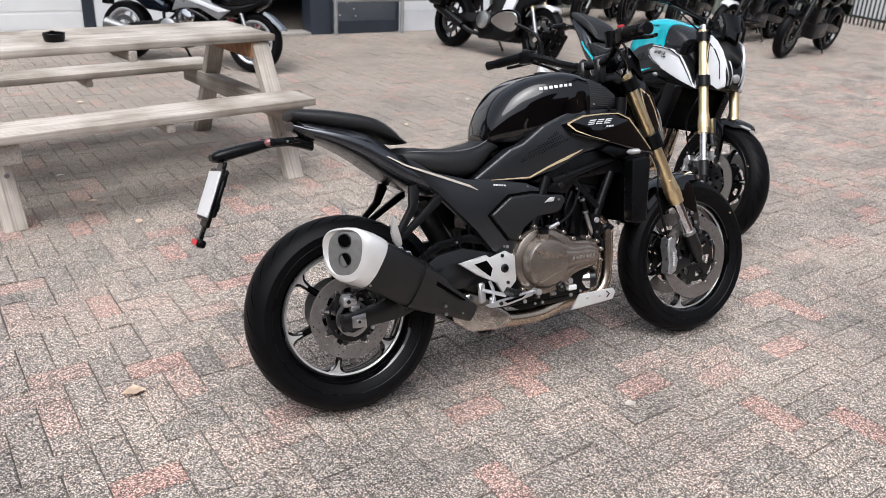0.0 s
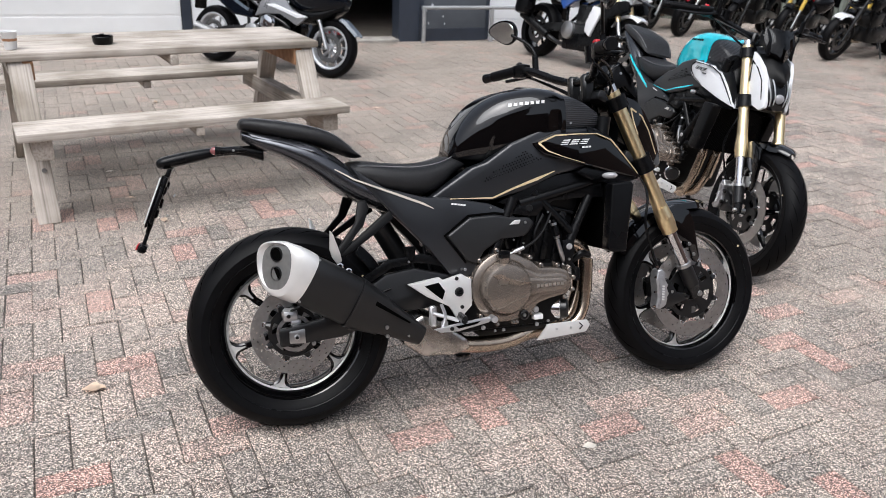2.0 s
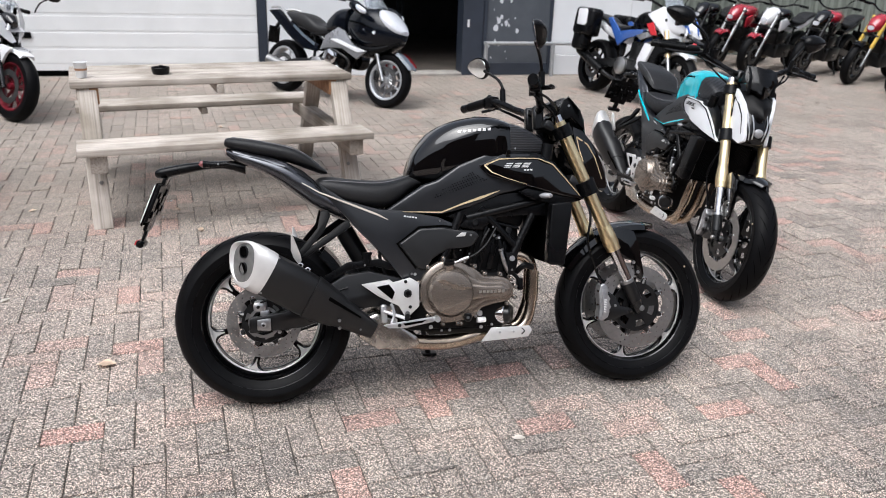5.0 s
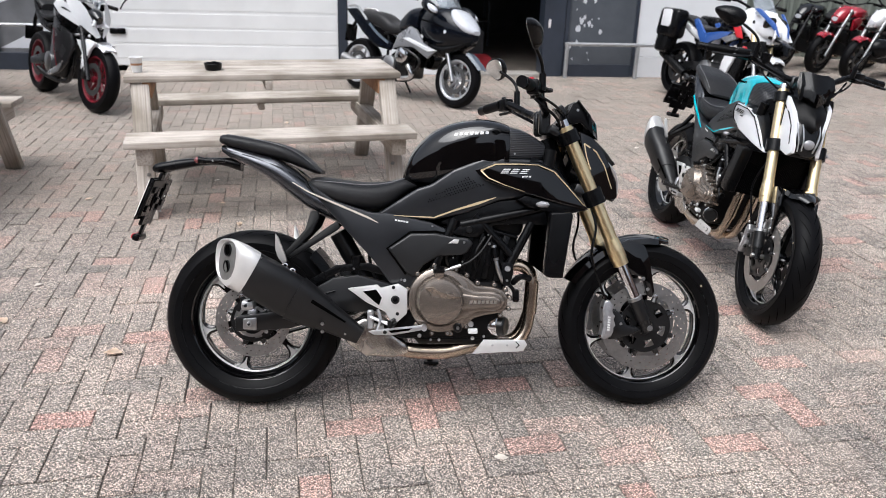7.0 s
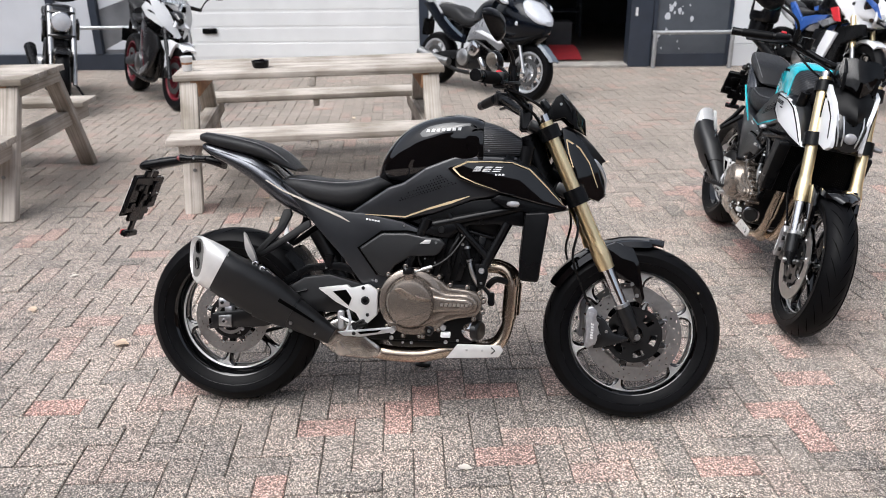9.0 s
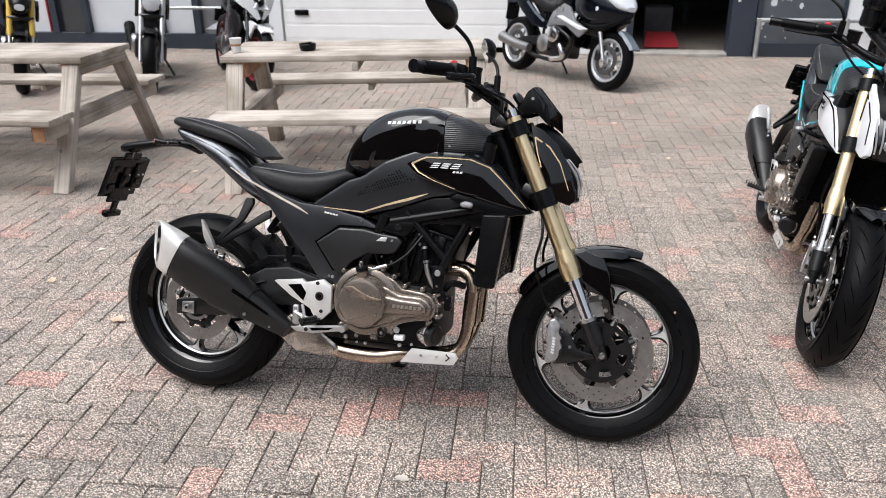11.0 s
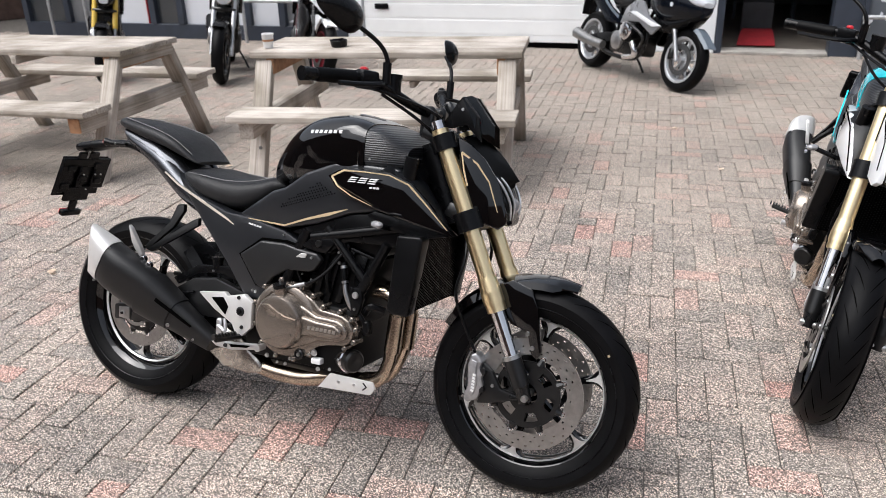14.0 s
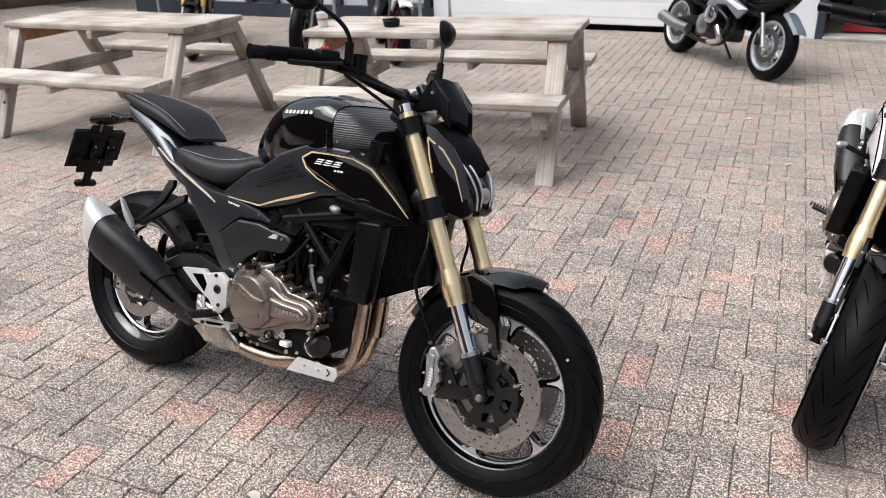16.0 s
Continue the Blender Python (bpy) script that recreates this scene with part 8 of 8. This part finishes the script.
def leaf(x, y, size, turn_, mat="dry_leaf", lab="dry tan fallen leaf on the paving"):
    bm = bmesh.new()
    rl = random.Random(int(abs(x * 913 + y * 377)))
    n = 9
    rings = []
    for k in range(n):
        u = k / (n - 1)
        w_ = size * 0.34 * math.sin(math.pi * min(1, u * 0.94 + 0.03)) * (0.8 + 0.4 * rl.random())
        z = 0.004 + size * 0.06 * rl.random() + size * 0.05 * math.sin(u * 3)
        c = (u - 0.5) * size
        rings.append([Vector((c, -w_, z + size * 0.05)), Vector((c, 0, z * 0.5 + 0.002)), Vector((c, w_, z + size * 0.03))])
    loft(bm, rings, closed=False, caps=False)
    bmesh.ops.solidify(bm, geom=bm.faces[:], thickness=0.0008)
    ob = part("leaf", bm, mat, None, lab)
    ob.matrix_basis = pose(x, y, 0.001, 0, 0, turn_)
    tagged(ob, category="leaf", group="fallen leaves")


for x, y, sz, tr, mt in LEAVES:
    leaf(x, y, sz, tr, mt, "dry tan fallen leaf on the paving" if mt == "dry_leaf" else "pale scrap of litter on the paving")


# ---- paving bricks: two-by-one herringbone ----
BRICK, PAVE_TURN = 0.0985, 32.0


def brick_shape(lx, ly):
    """Top and bevelled rim of one brick, low corner at the origin."""
    g, b, d = 0.0019, 0.0030, 0.012
    x0, x1, y0, y1 = g, lx - g, g, ly - g
    vs = [(x0 + b, y0 + b, 0), (x1 - b, y0 + b, 0), (x1 - b, y1 - b, 0), (x0 + b, y1 - b, 0), (x0, y0, -b), (x1, y0, -b), (x1, y1, -b), (x0, y1, -b), (x0, y0, -d), (x1, y0, -d), (x1, y1, -d), (x0, y1, -d)]
    fs = [(0, 1, 2, 3)] + [(4 + k, 4 + (k + 1) % 4, (k + 1) % 4, k) for k in range(4)] + [(8 + k, 8 + (k + 1) % 4, 4 + (k + 1) % 4, 4 + k) for k in range(4)]
    return np.array(vs, float), np.array(fs[1:], int), fs[0]


turn = np.array([[math.cos(radians(PAVE_TURN)), -math.sin(radians(PAVE_TURN))], [math.sin(radians(PAVE_TURN)), math.cos(radians(PAVE_TURN))]])
rng = np.random.default_rng(4)
kinds = {0: brick_shape(2 * BRICK, BRICK), 1: brick_shape(BRICK, 2 * BRICK)}
meshes = {}
for k, (vs, fs, top) in kinds.items():
    me = bpy.data.meshes.new("brick")
    me.from_pydata([tuple(v) for v in vs], [], [tuple(top)] + [tuple(f) for f in fs])
    me.materials.append(M["paver"])
    meshes[k] = me
near, far = [], []
ct, st_ = math.cos(radians(PAVE_TURN)), math.sin(radians(PAVE_TURN))
for i in range(-210, 260):
    for j in range(-210, 260):
        c = (i - j) % 4
        if c not in (0, 3):
            continue
        kind = 0 if c == 0 else 1
        u, v = i + 1.33, j + 0.9
        x, y = (u * ct - v * st_) * BRICK, (u * st_ + v * ct) * BRICK
        if not (-13.8 < x < 12.8 and -8.8 < y < 14.8):
            continue
        # none under the building
        s_w, d_w = (x + 1.989) * 0.891 + (y - 9.969) * 0.454, (y - 9.969) * 0.891 - (x + 1.989) * 0.454
        if d_w > 0.1 and s_w < 3.3:
            continue
        (near if (0.05 < x < 2.0 and 1.55 < y < 3.1) else far).append((x, y, kind))
near.sort(key=lambda p: (p[0] - 0.6) ** 2 + (p[1] - 2.2) ** 2)
far += near[295:]
near = near[:295]
V, Fq = [], []
base = 0
for x, y, k in far:
    vs, fs, top = kinds[k]
    p = vs.copy()
    p[:, :2] = p[:, :2] @ turn.T + (x, y)
    p[:, :2] += rng.normal(0, 0.0007, 2)
    p[:, 2] += rng.normal(0, 0.0012) + rng.normal(0, 0.006) * (p[:, 0] - x) + rng.normal(0, 0.004) * (p[:, 1] - y)
    V.append(p)
    Fq.append(np.vstack([np.array([top]), fs]) + base)
    base += len(vs)
V, Fq = np.vstack(V), np.vstack(Fq)
me = bpy.data.meshes.new("paving_field")
me.from_pydata(V.tolist(), [], Fq.tolist())
me.materials.append(M["paver_far"])
pavement = new("pavement")
tagged(pavement, "worn grey and faded red concrete bricks in herringbone", "pavement", kind="structure")
field = new("paving_field", me)
field.parent = pavement
tagged(field, "worn grey and faded red paving bricks", kind="stuff")
for x, y, k in near:
    ob = new("brick", meshes[k])
    ob.parent = pavement
    ob.matrix_basis = pose(x, y, rng.normal(0, 0.0011), rng.normal(0, 0.25), rng.normal(0, 0.25), PAVE_TURN)
